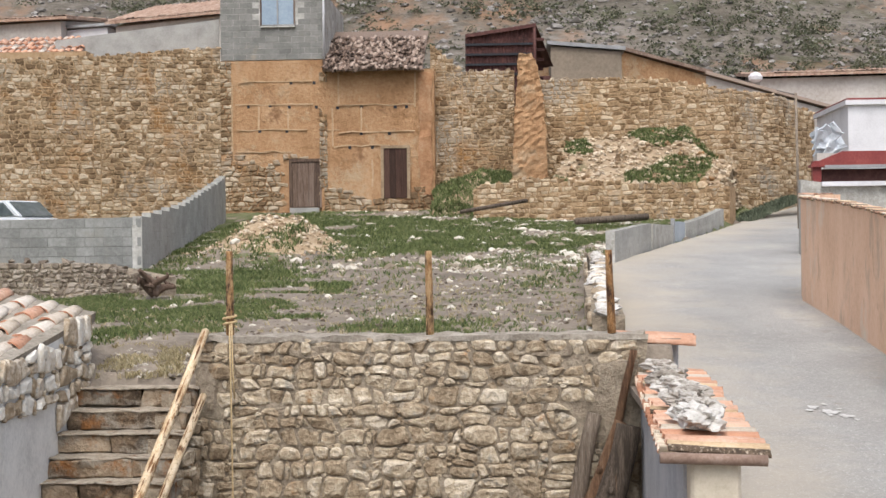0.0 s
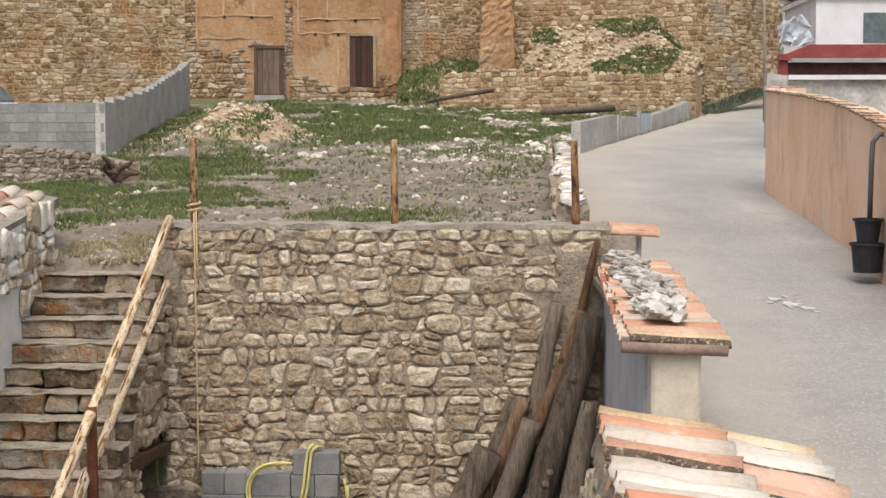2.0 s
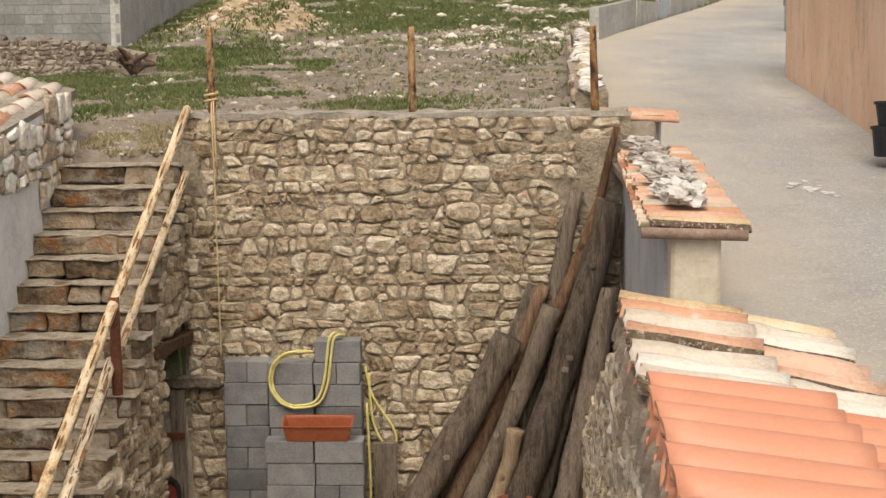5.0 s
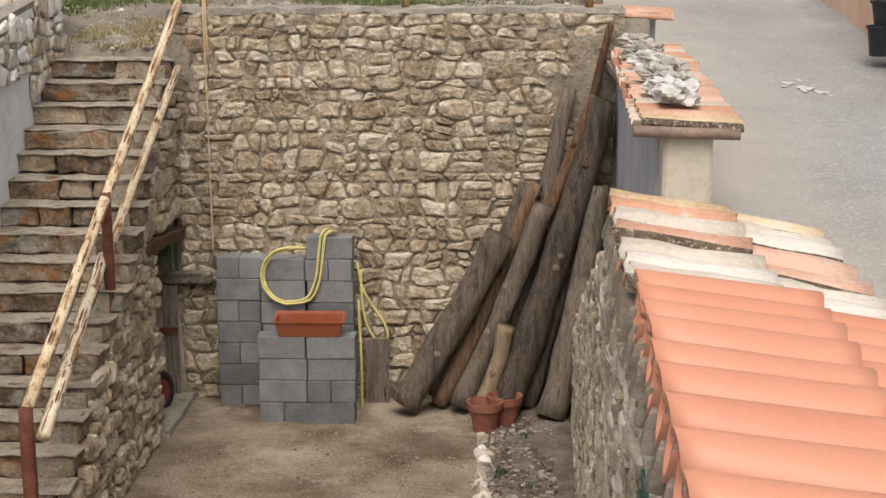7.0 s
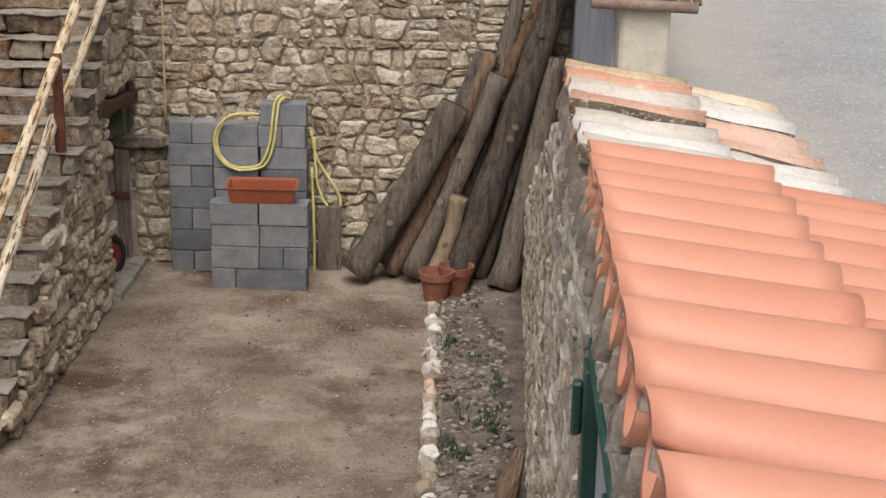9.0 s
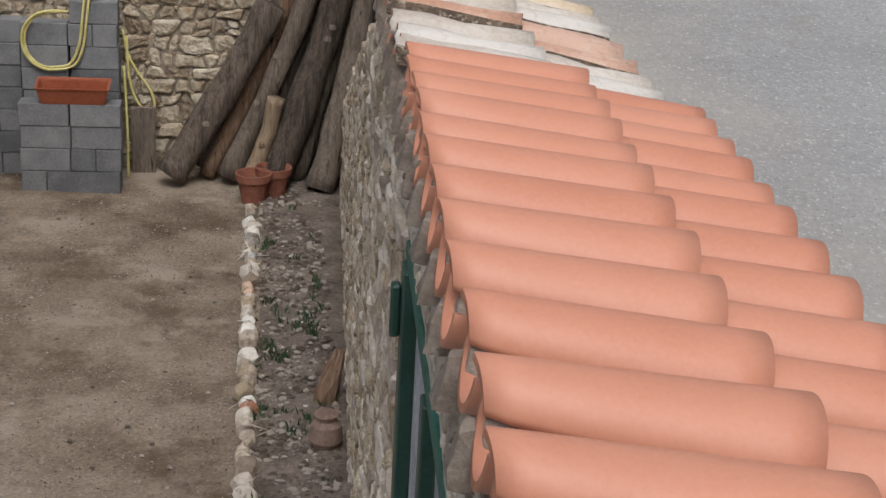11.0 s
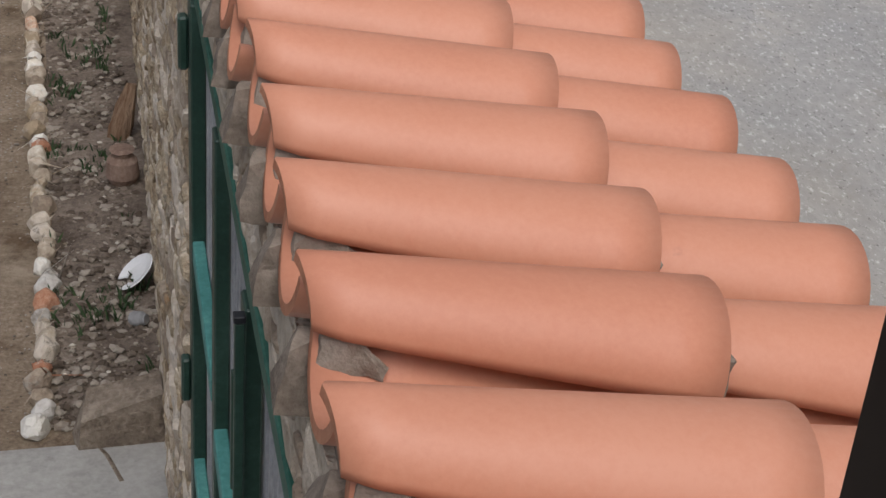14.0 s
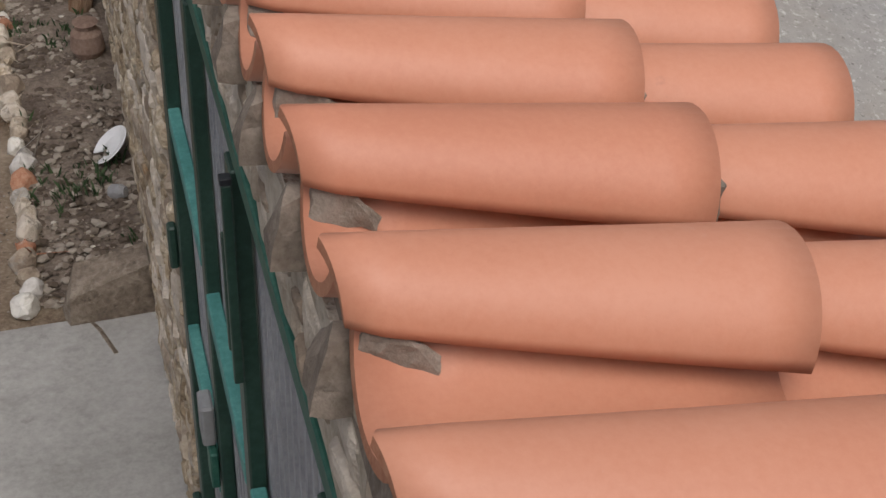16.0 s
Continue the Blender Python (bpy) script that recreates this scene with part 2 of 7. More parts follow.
M["sheet"] = material("corrugated_grey", [(0.2, 0.2, 0.2), (0.28, 0.28, 0.28), (0.36, 0.36, 0.36)], 2, 20, 0.2, 0.6)
M["asphalt"] = material("worn_concrete_road", [(0.214, 0.206, 0.192), (0.293, 0.284, 0.267), (0.372, 0.361, 0.337)], 0.5, 30, 0.9, 0.95, dist=0.015, stretch=(1, 0.65, 1), spots=[((0.42, 0.385, 0.33), 0.5, 0.42), ((0.25, 0.25, 0.25), 0.45, 0.42), ((0.27, 0.245, 0.215), 2.2, 0.41), ((0.36, 0.35, 0.33), 9, 0.42), ((0.22, 0.21, 0.2), 13, 0.4), ((0.58, 0.565, 0.54), 48, 0.44), ((0.11, 0.105, 0.098), 60, 0.44)])
M["hill"] = material("scrub_hill", [(0.055, 0.048, 0.034), (0.12, 0.103, 0.08), (0.215, 0.19, 0.165)], 0.12, 1.3, 1.0, 0.97, dist=0.5, spots=[((0.32, 0.17, 0.09), 0.045, 0.5), ((0.075, 0.078, 0.042), 0.2, 0.42), ((0.24, 0.23, 0.21), 0.5, 0.38)])
M["leaf"] = material("scrub_leaf", [(0.045, 0.05, 0.027), (0.08, 0.086, 0.048), (0.13, 0.13, 0.08)], 2, 12, 0, 0.8, "island", 0.5)
M["grass"] = material("grass_blade", [(0.05, 0.074, 0.02), (0.102, 0.134, 0.04), (0.185, 0.195, 0.08)], 1, 9, 0, 0.7, "island", 0.5)
M["grass_dry"] = material("dry_grass_blade", [(0.2, 0.16, 0.08), (0.32, 0.26, 0.14), (0.42, 0.36, 0.22)], 1, 9, 0, 0.8, "island", 0.5)
M["pot"] = material("terracotta_pot", [(0.17, 0.06, 0.037), (0.24, 0.09, 0.055), (0.31, 0.135, 0.09)], 8, 60, 0.2, 0.8)
M["clay_dull"] = material("dusty_clay", [(0.16, 0.1, 0.075), (0.24, 0.165, 0.125), (0.31, 0.23, 0.185)], 9, 50, 0.4, 0.9)
M["planter"] = material("brown_plastic_planter", [(0.26, 0.07, 0.03), (0.31, 0.09, 0.042), (0.35, 0.11, 0.055)], 5, 40, 0.05, 0.5)
M["hose"] = material("yellow_hose", [(0.45, 0.38, 0.12), (0.58, 0.5, 0.18), (0.65, 0.58, 0.28)], 9, 60, 0.05, 0.5)
M["rope"] = material("straw_rope", [(0.36, 0.25, 0.12), (0.5, 0.37, 0.2), (0.6, 0.48, 0.3)], 20, 120, 0.5, 0.9)
M["black"] = material("black_plastic", [(0.012, 0.013, 0.016), (0.02, 0.021, 0.025), (0.03, 0.032, 0.036)], 6, 50, 0.1, 0.5)
M["white_stone"] = material("whitewashed_stone", [(0.22, 0.19, 0.155), (0.42, 0.39, 0.345), (0.58, 0.555, 0.515)], 9, 30, 0.6, 0.9, "local", 0.3, 0.01)
M["plate"] = material("white_glazed_ceramic", [(0.7, 0.7, 0.69), (0.76, 0.76, 0.75), (0.8, 0.8, 0.79)], 5, 40, 0.0, 0.25, spec=0.5)
M["car"] = material("white_car_paint", [(0.55, 0.57, 0.59), (0.62, 0.64, 0.66), (0.66, 0.68, 0.7)], 2, 20, 0.0, 0.3, spec=0.5)
M["glass"] = material("dark_window_glass", [(0.06, 0.075, 0.08), (0.09, 0.11, 0.115), (0.13, 0.15, 0.155)], 1, 4, 0.0, 0.1, spec=0.5)
M["tyre"] = material("black_tyre_rubber", [(0.012, 0.012, 0.012), (0.02, 0.02, 0.02), (0.035, 0.033, 0.03)], 10, 60, 0.3, 0.85)
M["frame_brown"] = material("dark_brown_frame", [(0.008, 0.005, 0.004), (0.013, 0.008, 0.006), (0.02, 0.013, 0.01)], 6, 40, 0.15, 0.6)

# ---------------------------------------------------------------- mesh helpers
def mesh_object(name, verts, faces, mat, parent=None, smooth=False, label="", matrix=None):
    me = bpy.data.meshes.new(name)
    me.from_pydata([tuple(v) for v in verts], [], faces)
    if smooth:
        me.polygons.foreach_set("use_smooth", [True] * len(me.polygons))
    me.materials.append(mat)
    ob = new(name, me)
    if parent is not None:
        ob.parent = parent
    if matrix is not None:
        ob.matrix_basis = matrix
    return tagged(ob, label)


def part(name, bm, mat, parent, label="", smooth=False, matrix=None):
    me = bpy.data.meshes.new(name)
    bmesh.ops.recalc_face_normals(bm, faces=bm.faces)
    bm.to_mesh(me)
    bm.free()
    if smooth:
        me.polygons.foreach_set("use_smooth", [True] * len(me.polygons))
    me.materials.append(mat)
    ob = new(name, me)
    if parent is not None:
        ob.parent = parent
    if matrix is not None:
        ob.matrix_basis = matrix
    return tagged(ob, label)


def shared(name, me, parent, matrix):
    ob = new(name, me)
    ob.parent = parent
    ob.matrix_basis = matrix
    return ob


def thing(name, at, label, category, group="", rz=0.0):
    ob = new(name)
    ob.empty_display_size = 0.1
    ob.matrix_basis = pose(*at, 0, 0, rz)
    return tagged(ob, label, category, group)


def box_bm(x0, x1, y0, y1, z0, z1, bevel=0.0, cuts=0):
    bm = bmesh.new()
    bmesh.ops.create_cube(bm, size=1)
    for v in bm.verts:
        v.co = Vector((x0 if v.co.x < 0 else x1, y0 if v.co.y < 0 else y1, z0 if v.co.z < 0 else z1))
    if bevel:
        bmesh.ops.bevel(bm, geom=bm.edges[:], offset=bevel, segments=1, affect="EDGES")
    if cuts:
        bmesh.ops.subdivide_edges(bm, edges=bm.edges[:], cuts=cuts, use_grid_fill=True)
    return bm


def rough_up(bm, amount, scale, seed=0.0):
    for v in bm.verts:
        n = noise.noise_vector(v.co * scale + Vector((seed, seed * 1.7, seed * 0.3)))
        v.co += n * amount
    return bm


def hull_bm(points):
    bm = bmesh.new()
    for p in points:
        bm.verts.new(p)
    bmesh.ops.convex_hull(bm, input=bm.verts[:])
    for v in [v for v in bm.verts if not v.link_faces]:
        bm.verts.remove(v)
    return bm


def tube(name, pts, radius, mat, parent=None, sides=8, label="", rough=0.0, seed=0, taper=None):
    """A tube along the points; taper: radii at the points."""
    pts = [Vector(p) for p in pts]
    verts, faces = [], []
    n = len(pts)
    up = None
    for i, p in enumerate(pts):
        d = (pts[min(i + 1, n - 1)] - pts[max(i - 1, 0)]).normalized()
        if up is None:
            up = d.orthogonal().normalized()
        side = d.cross(up).normalized()
        up = side.cross(d).normalized()
        r = taper[i] if taper else radius
        for k in range(sides):
            a = 2 * math.pi * k / sides
            o = (side * math.cos(a) + up * math.sin(a))
            rr = r * (1 + rough * noise.noise(p * 3 + o * 1.3 + Vector((seed, 0, 0))))
            verts.append(p + o * rr)
    for i in range(n - 1):
        for k in range(sides):
            a, b = i * sides + k, i * sides + (k + 1) % sides
            faces.append((a, b, b + sides, a + sides))
    faces.append(tuple(range(sides - 1, -1, -1)))
    faces.append(tuple(range((n - 1) * sides, n * sides)))
    return mesh_object(name, verts, faces, mat, parent, True, label)


def lathe_bm(profile, sides=24):
    bm = bmesh.new()
    rings = []
    for r, z in profile:
        rings.append([bm.verts.new((r * math.cos(2 * math.pi * k / sides), r * math.sin(2 * math.pi * k / sides), z)) for k in range(sides)])
    for a, b in zip(rings, rings[1:]):
        for k in range(sides):
            bm.faces.new((a[k], a[(k + 1) % sides], b[(k + 1) % sides], b[k]))
    bm.faces.new(rings[0][::-1])
    bm.faces.new(rings[-1])
    return bm


# rubble masonry
def coursed(w, h, sx, sy, seed):
    """Rubble laid in wavy courses of uneven height, the taller stones split here and there."""
    rnd = random.Random(seed)
    levels = [0.0]
    while levels[-1] < h - 0.5 * sy:
        levels.append(levels[-1] + sy * rnd.uniform(0.78, 1.35))
    levels[-1] = h

    def edge(j, u):
        if j == 0 or j == len(levels) - 1:
            return levels[j]
        return levels[j] + 0.5 * sy * noise.noise(Vector((u * 0.5 / sx, j * 0.9, seed))) + 0.3 * sy * noise.noise(Vector((u * 1.7 / sx, j * 3.7, seed)))

    out = []
    for j in range(len(levels) - 1):
        tall = (levels[j + 1] - levels[j]) / sy
        u, lean0 = 0.0, 0.0
        while u < w - 0.02:
            step = sx * (0.4 + 1.25 * rnd.random() ** 1.4) * (0.75 + 0.4 * tall)
            v = u + step
            if v > w - 0.4 * sx:
                v = w
            lean1 = rnd.uniform(-0.2, 0.2) * sx if v < w else 0.0
            a0, a1 = edge(j, u), edge(j + 1, u)
            b0, b1 = edge(j, v), edge(j + 1, v)
            m = (u + v) / 2 + rnd.uniform(-0.15, 0.15) * step
            c0, c1 = edge(j, m) - rnd.uniform(0, 0.06) * sy, edge(j + 1, m) + rnd.uniform(0, 0.1) * sy
            ul, ur, vl, vr = u - lean0, u + lean0, v - lean1, v + lean1
            if tall > 1.15 and rnd.random() < 0.3:
                s = rnd.uniform(0.35, 0.65)
                p, q = (u, a0 + (a1 - a0) * s), (v, b0 + (b1 - b0) * (s + rnd.uniform(-0.1, 0.1)))
                out.append([(ul, a0), (m, c0), (vl, b0), q, p])
                out.append([p, q, (vr, b1), (m, c1), (ur, a1)])
            elif rnd.random() < 0.12:
                s = rnd.uniform(0.6, 0.75)
                k0, k1 = u + step * s, u + step * (s + rnd.uniform(-0.1, 0.1))
                k1, k0 = min(k1, v - 0.02), min(k0, v - 0.02)
                out.append([(ul, a0), (k0, edge(j, k0)), (k1, edge(j + 1, k1)), (ur, a1)])
                out.append([(k0, edge(j, k0)), (vl, b0), (vr, b1), (k1, edge(j + 1, k1))])
            else:
                out.append([(ul, a0), (m, c0), (vl, b0), (v + rnd.uniform(-0.04, 0.04) * sx, (b0 + b1) / 2), (vr, b1), (m, c1), (ur, a1)])
            u, lean0 = v, lean1
    return out


def stone_shape(poly, gap, depth, rnd, fine=True):
    """Vertices and faces of one stone, in u (along), v (out of the wall), w (up), with its centre taken away: a rounded, uneven outline and a lumpy face."""
    c = np.mean(poly, axis=0)
    pts = []
    n = len(poly)
    size = max(np.hypot(*(np.array(p) - c)) for p in poly)
    if size < 1.6 * gap:
        return None
    for i in range(n):
        a, b = np.array(poly[i]), np.array(poly[(i + 1) % n])
        if np.hypot(*(b - a)) < 0.12 * size:
            pts.append((a + b) / 2)
            continue
        for s in (rnd.uniform(0.1, 0.28), rnd.uniform(0.72, 0.9)):
            pts.append(a + (b - a) * s)
    if len(pts) < 4:
        return None
    outer = []
    for p in pts:
        d = c - p
        l = max(1e-6, np.hypot(*d))
        outer.append(p + d / l * min(gap * rnd.uniform(0.4, 1.5) + 0.1 * size * rnd.random() ** 2, l * 0.45))
    m = len(outer)
    tilt = (rnd.uniform(-0.3, 0.3), rnd.uniform(-0.2, 0.3))
    verts, faces = [], []
    rings = ((1.0, 0.0, 0.0), (0.95, 0.6, 0.95), (0.8, 0.85, 1.1), (0.4, 0.85, 1.15)) if fine else ((1.0, 0.0, 0.0), (0.9, 0.6, 0.9), (0.55, 0.9, 1.15))
    for s, lo, hi in rings:
        for p in outer:
            q = c + (p - c) * (s * rnd.uniform(0.95, 1.04) if s < 1 else 1.0)
            o = depth * rnd.uniform(lo, hi)
            if lo:
                o = max(0.2 * depth, o + ((q[0] - c[0]) * tilt[0] + (q[1] - c[1]) * tilt[1]) * lo)
            verts.append((q[0] - c[0], -o, q[1] - c[1]))
    k = len(rings) - 1
    for r in range(k):
        for i in range(m):
            j = (i + 1) % m
            faces.append((r * m + i, r * m + j, (r + 1) * m + j, (r + 1) * m + i))
    faces.append(tuple(range(k * m, (k + 1) * m)))
    return c, verts, faces


def round_stone(poly, gap, depth, rnd):
    """One field stone: the cell drawn in by the joint, its corners worn round, its face broad and slightly hollowed or lumpy."""
    c = np.mean(poly, axis=0)
    pts = [np.array(p) for p in poly]
    kept = [p for i, p in enumerate(pts) if np.hypot(*(p - pts[i - 1])) > 0.012]
    if len(kept) < 3:
        return None
    size = max(np.hypot(*(p - c)) for p in kept)
    if size < 2.2 * gap:
        return None
    drawn = []
    for p in kept:
        d = c - p
        l = max(1e-6, np.hypot(*d))
        drawn.append(p + d / l * min(gap * rnd.uniform(0.7, 1.6), l * 0.4))
    out = []
    for i, p in enumerate(drawn):
        a, b = drawn[i - 1], drawn[(i + 1) % len(drawn)]
        k = rnd.uniform(0.18, 0.38)
        out.append(p + (a - p) * k)
        if np.hypot(*(a - p)) + np.hypot(*(b - p)) > 0.14:
            out.append(p * 0.8 + (a + b) * 0.1 + np.array((rnd.uniform(-0.004, 0.004), rnd.uniform(-0.004, 0.004))))
        out.append(p + (b - p) * k)
    m = len(out)
    tilt = (rnd.uniform(-0.16, 0.16), rnd.uniform(-0.1, 0.16))
    seed = rnd.uniform(0, 90)
    verts, faces = [], []
    for r, (sc, h) in enumerate(((1.0, 0.0), (0.97, 0.55), (0.86, 0.9), (0.55, 1.06))):
        for p in out:
            q = (p - c) * sc
            o = depth * h
            if r:
                o += (q[0] * tilt[0] + q[1] * tilt[1]) * h + 0.012 * noise.noise(Vector((q[0] * 14, q[1] * 14, seed))) * (1.0 if r > 1 else 0.5)
            verts.append((q[0], -max(0.1 * depth, o), q[1]))
    verts.append((0.0, -depth * (1.0 + 0.12 * noise.noise(Vector((0, 0, seed)))), 0.0))
    for r in range(3):
        for i in range(m):
            j = (i + 1) % m
            faces.append((r * m + i, r * m + j, (r + 1) * m + j, (r + 1) * m + i))
    for i in range(m):
        faces.append((3 * m + i, 3 * m + (i + 1) % m, 4 * m))
    return c, verts, faces


def stones_apart(wall, m, w, h, sx, sy, seed, gap, depth, mat, limit=300, keep=None, smooth=False, rest=None, fine=True, worn=False, chips=0.0):
    """Rubble on the plane of the pose m (u along x, out along -y, up along z): each stone a part of the wall, those past the limit joined."""
    rnd = random.Random(seed + 1)
    cells = coursed(w, h, sx, sy, seed)
    if keep:
        cells = [c for c in cells if keep(*np.mean(c, axis=0))]
    rnd.shuffle(cells)
    jv, jf = [], []
    inv = wall.matrix_basis.inverted()
    for i, poly in enumerate(cells):
        s = round_stone(poly, gap, depth * rnd.uniform(0.75, 1.25), rnd) if worn else stone_shape(poly, gap, depth * rnd.uniform(0.6, 1.4), rnd, fine)
        if s is None:
            continue
        c, verts, faces = s
        place = inv @ m @ Matrix.Translation((c[0], 0, c[1]))
        if i < limit:
            mesh_object("stone", verts, faces, mat, wall, smooth, "", place)
        else:
            o = len(jv)
            jv += [place @ Vector(v) for v in verts]
            jf += [tuple(o + k for k in f) for f in faces]
    if worn and chips:
        for poly in cells:
            for q in poly:
                if rnd.random() > chips:
                    continue
                g = rnd.uniform(0.014, 0.034)
                ring = [(q[0] + g * rnd.uniform(0.7, 1.3) * 1.4 * math.cos(1.047 * i), q[1] + g * rnd.uniform(0.7, 1.2) * math.sin(1.047 * i)) for i in range(6)]
                chip = round_stone(ring, 0.001, depth * rnd.uniform(0.6, 0.95), rnd)
                if chip and (keep is None or keep(*q)):
                    c, verts, faces = chip
                    place = inv @ m @ Matrix.Translation((c[0], 0, c[1]))
                    o = len(jv)
                    jv += [place @ Vector(v) for v in verts]
                    jf += [tuple(o + k for k in f) for f in faces]
    if jv:
        tagged(mesh_object("small_stones", jv, jf, rest or M["stone_j"], wall, smooth), kind="stuff")


def plane_of(a, b, z):
    """The pose of a wall face from a to b in plan (seen from the side on which a is to the left)."""
    d = Vector((b[0] - a[0], b[1] - a[1], 0))
    ang = math.degrees(math.atan2(d.y, d.x))
    return pose(a[0], a[1], z, 0, 0, ang), d.length


def wall_slab(name, line, thick, mat, label="", parent=None, side=1):
    """A wall that follows points (x, y, bottom, top) in plan, thick to the left of its way (side 1) or to the right (-1)."""
    verts, faces = [], []
    n = len(line)
    for i, (x, y, z0, z1) in enumerate(line):
        a, b = line[max(i - 1, 0)], line[min(i + 1, n - 1)]
        d = Vector((b[0] - a[0], b[1] - a[1], 0)).normalized()
        o = Vector((-d.y, d.x, 0)) * thick * side
        verts += [(x, y, z0), (x, y, z1), (x + o.x, y + o.y, z1), (x + o.x, y + o.y, z0)]
    for i in range(n - 1):
        a, b = 4 * i, 4 * i + 4
        for k in range(4):
            faces.append((a + k, a + (k + 1) % 4, b + (k + 1) % 4, b + k))
    faces.append((0, 1, 2, 3))
    faces.append((4 * n - 1, 4 * n - 2, 4 * n - 3, 4 * n - 4))
    ob = mesh_object(name, verts, faces, mat, parent)
    me = ob.data
    bm = bmesh.new()
    bm.from_mesh(me)
    bmesh.ops.recalc_face_normals(bm, faces=bm.faces)
    bm.to_mesh(me)
    bm.free()
    return tagged(ob, label)


def lerp(v, xs, ys):
    return float(np.interp(v, xs, ys))

# ---------------------------------------------------------------- lie of the land
FIELD_Y = (7.0, 10, 16, 22, 27, 31, 38, 46, 52, 66, 80, 120, 200, 420)
FIELD_Z = (3.25, 3.33, 3.4, 3.52, 3.72, 4.05, 4.6, 5.2, 6.0, 9.5, 14, 33, 72, 150)
ROAD_Y = (-14, -5, 0, 5, 12, 20, 26, 40, 48, 60)
ROAD_Z = (0.75, 1.3, 1.75, 2.1, 2.5, 3.2, 3.72, 4.6, 5.2, 7.4)
EDGE_Y = (-14, 7.5, 8.5, 25, 27, 33, 40, 46, 60)
EDGE_X = (1.45, 1.5, 1.6, 2.05, 2.3, 4.1, 6.2, 8.0, 12.0)


def road_z(y):
    return lerp(y, ROAD_Y, ROAD_Z)


def field_z(x, y):
    z = lerp(y, FIELD_Y, FIELD_Z)
    if y > 60:
        z += (noise.noise(Vector((x * 0.03, y * 0.03, 1.0))) * 0.14 + noise.noise(Vector((x * 0.12, y * 0.12, 5.0))) * 0.05) * min(40, y - 60)
        z += max(0, x - 10) * 0.02
    elif y > 8.6:
        z += 0.07 * noise.noise(Vector((x * 0.7, y * 0.7, 0))) + 0.03 * noise.noise(Vector((x * 2.3, y * 2.3, 3)))
        # spoil heap before the house
        hx, hy = x + 5.45, y - 31.0
        h = math.exp(-((hx * hx / 1.7 + hy * hy / 3.0) ** 1.3))
        z += 0.88 * h * (1 + 0.35 * noise.noise(Vector((x * 2.2, y * 2.2, 7))))
    return z


def ground_z(x, y):
    e = lerp(y, EDGE_Y, EDGE_X)
    if x > e + (0.16 if y < 8.4 else -0.25):
        return road_z(y) - 0.03 if y < 55 else max(road_z(y), field_z(x, y))
    if y < 7.95 and x > -3.55:
        if x < -2.4 and y > 7.6:
            return 2.9
        return -0.06
    if y < 7.95:
        return 0.3
    if y < 8.7 and -3.4 < x < -2.35:
        return 3.02 + (y - 7.9) * 0.3
    return field_z(x, y)


def grid_lines(stops):
    out = []
    for (a, b, n) in stops:
        out += [a + (b - a) * i / n for i in range(n)]
    out.append(stops[-1][1])
    return out


gx = grid_lines([(-300, -60, 16), (-60, -14, 24), (-14, -3.6, 44), (-3.6, -2.35, 6), (-2.35, 1.1, 20), (1.1, 2.6, 16), (2.6, 14, 30), (14, 60, 24), (60, 300, 16)])
gy = grid_lines([(-60, -14, 6), (-14, 7.6, 26), (7.6, 8.7, 10), (8.7, 32, 110), (32, 56, 60), (56, 130, 60), (130, 420, 50)])
gv = [(x, y, ground_z(x, y)) for y in gy for x in gx]
gf = [(j * len(gx) + i, j * len(gx) + i + 1, (j + 1) * len(gx) + i + 1, (j + 1) * len(gx) + i) for j in range(len(gy) - 1) for i in range(len(gx) - 1)]
M["field"] = material("field_earth", [(0.108, 0.088, 0.068), (0.195, 0.162, 0.128), (0.275, 0.232, 0.182)], 0.8, 11, 1.0, 0.97, dist=0.06, spots=[((0.3, 0.25, 0.17), 1.3, 0.4), ((0.085, 0.1, 0.035), 0.7, 0.42)])
ground = tagged(mesh_object("ground", gv, gf, M["field"], None, True), kind="structure")
ground.data.materials.append(M["hill"])
def green_here(x, y):
    """How green the field is: a strip along the wall, thick to the left and on the slope before the house, bare in the middle."""
    wob = 0.8 * noise.noise(Vector((x * 0.5, y * 0.3, 2)))
    if y < 27 + wob:
        g = 0.9 if x < -1.9 - 0.09 * (y - 9) + wob else 0.03
        if y < 11.0 + wob:
            g = max(g, 0.36)
        if x > 0.4 and y > 19:
            g = max(g, 0.12)
    elif y < 31 + wob:
        g = 0.35 if x < 0 else 0.25
    else:
        g = 0.95
    if (x + 5.45) ** 2 / 1.6 + (y - 31.0) ** 2 / 4 < 1.0:
        g *= 0.3
    return g * max(0.0, min(1.0, (0.72 if y > 31 else 0.4) + (2.2 if y > 31 else 1.6) * noise.noise(Vector((x * 0.7, y * 0.5, 9)))))


def cover_of(x, y):
    """Which earth lies at the place: 0 bare field, 1 hill, 2 turf, 3 ochre spoil."""
    if y > 56:
        return 1
    if y < 8:
        return 0
    if (x + 5.45) ** 2 / 2.2 + (y - 31) ** 2 / 4 < 1 + 0.5 * noise.noise(Vector((x * 2, y * 2, 0))):
        return 3
    return 2 if green_here(x, y) > 0.36 + 0.25 * noise.noise(Vector((x * 3, y * 3, 5))) else 0


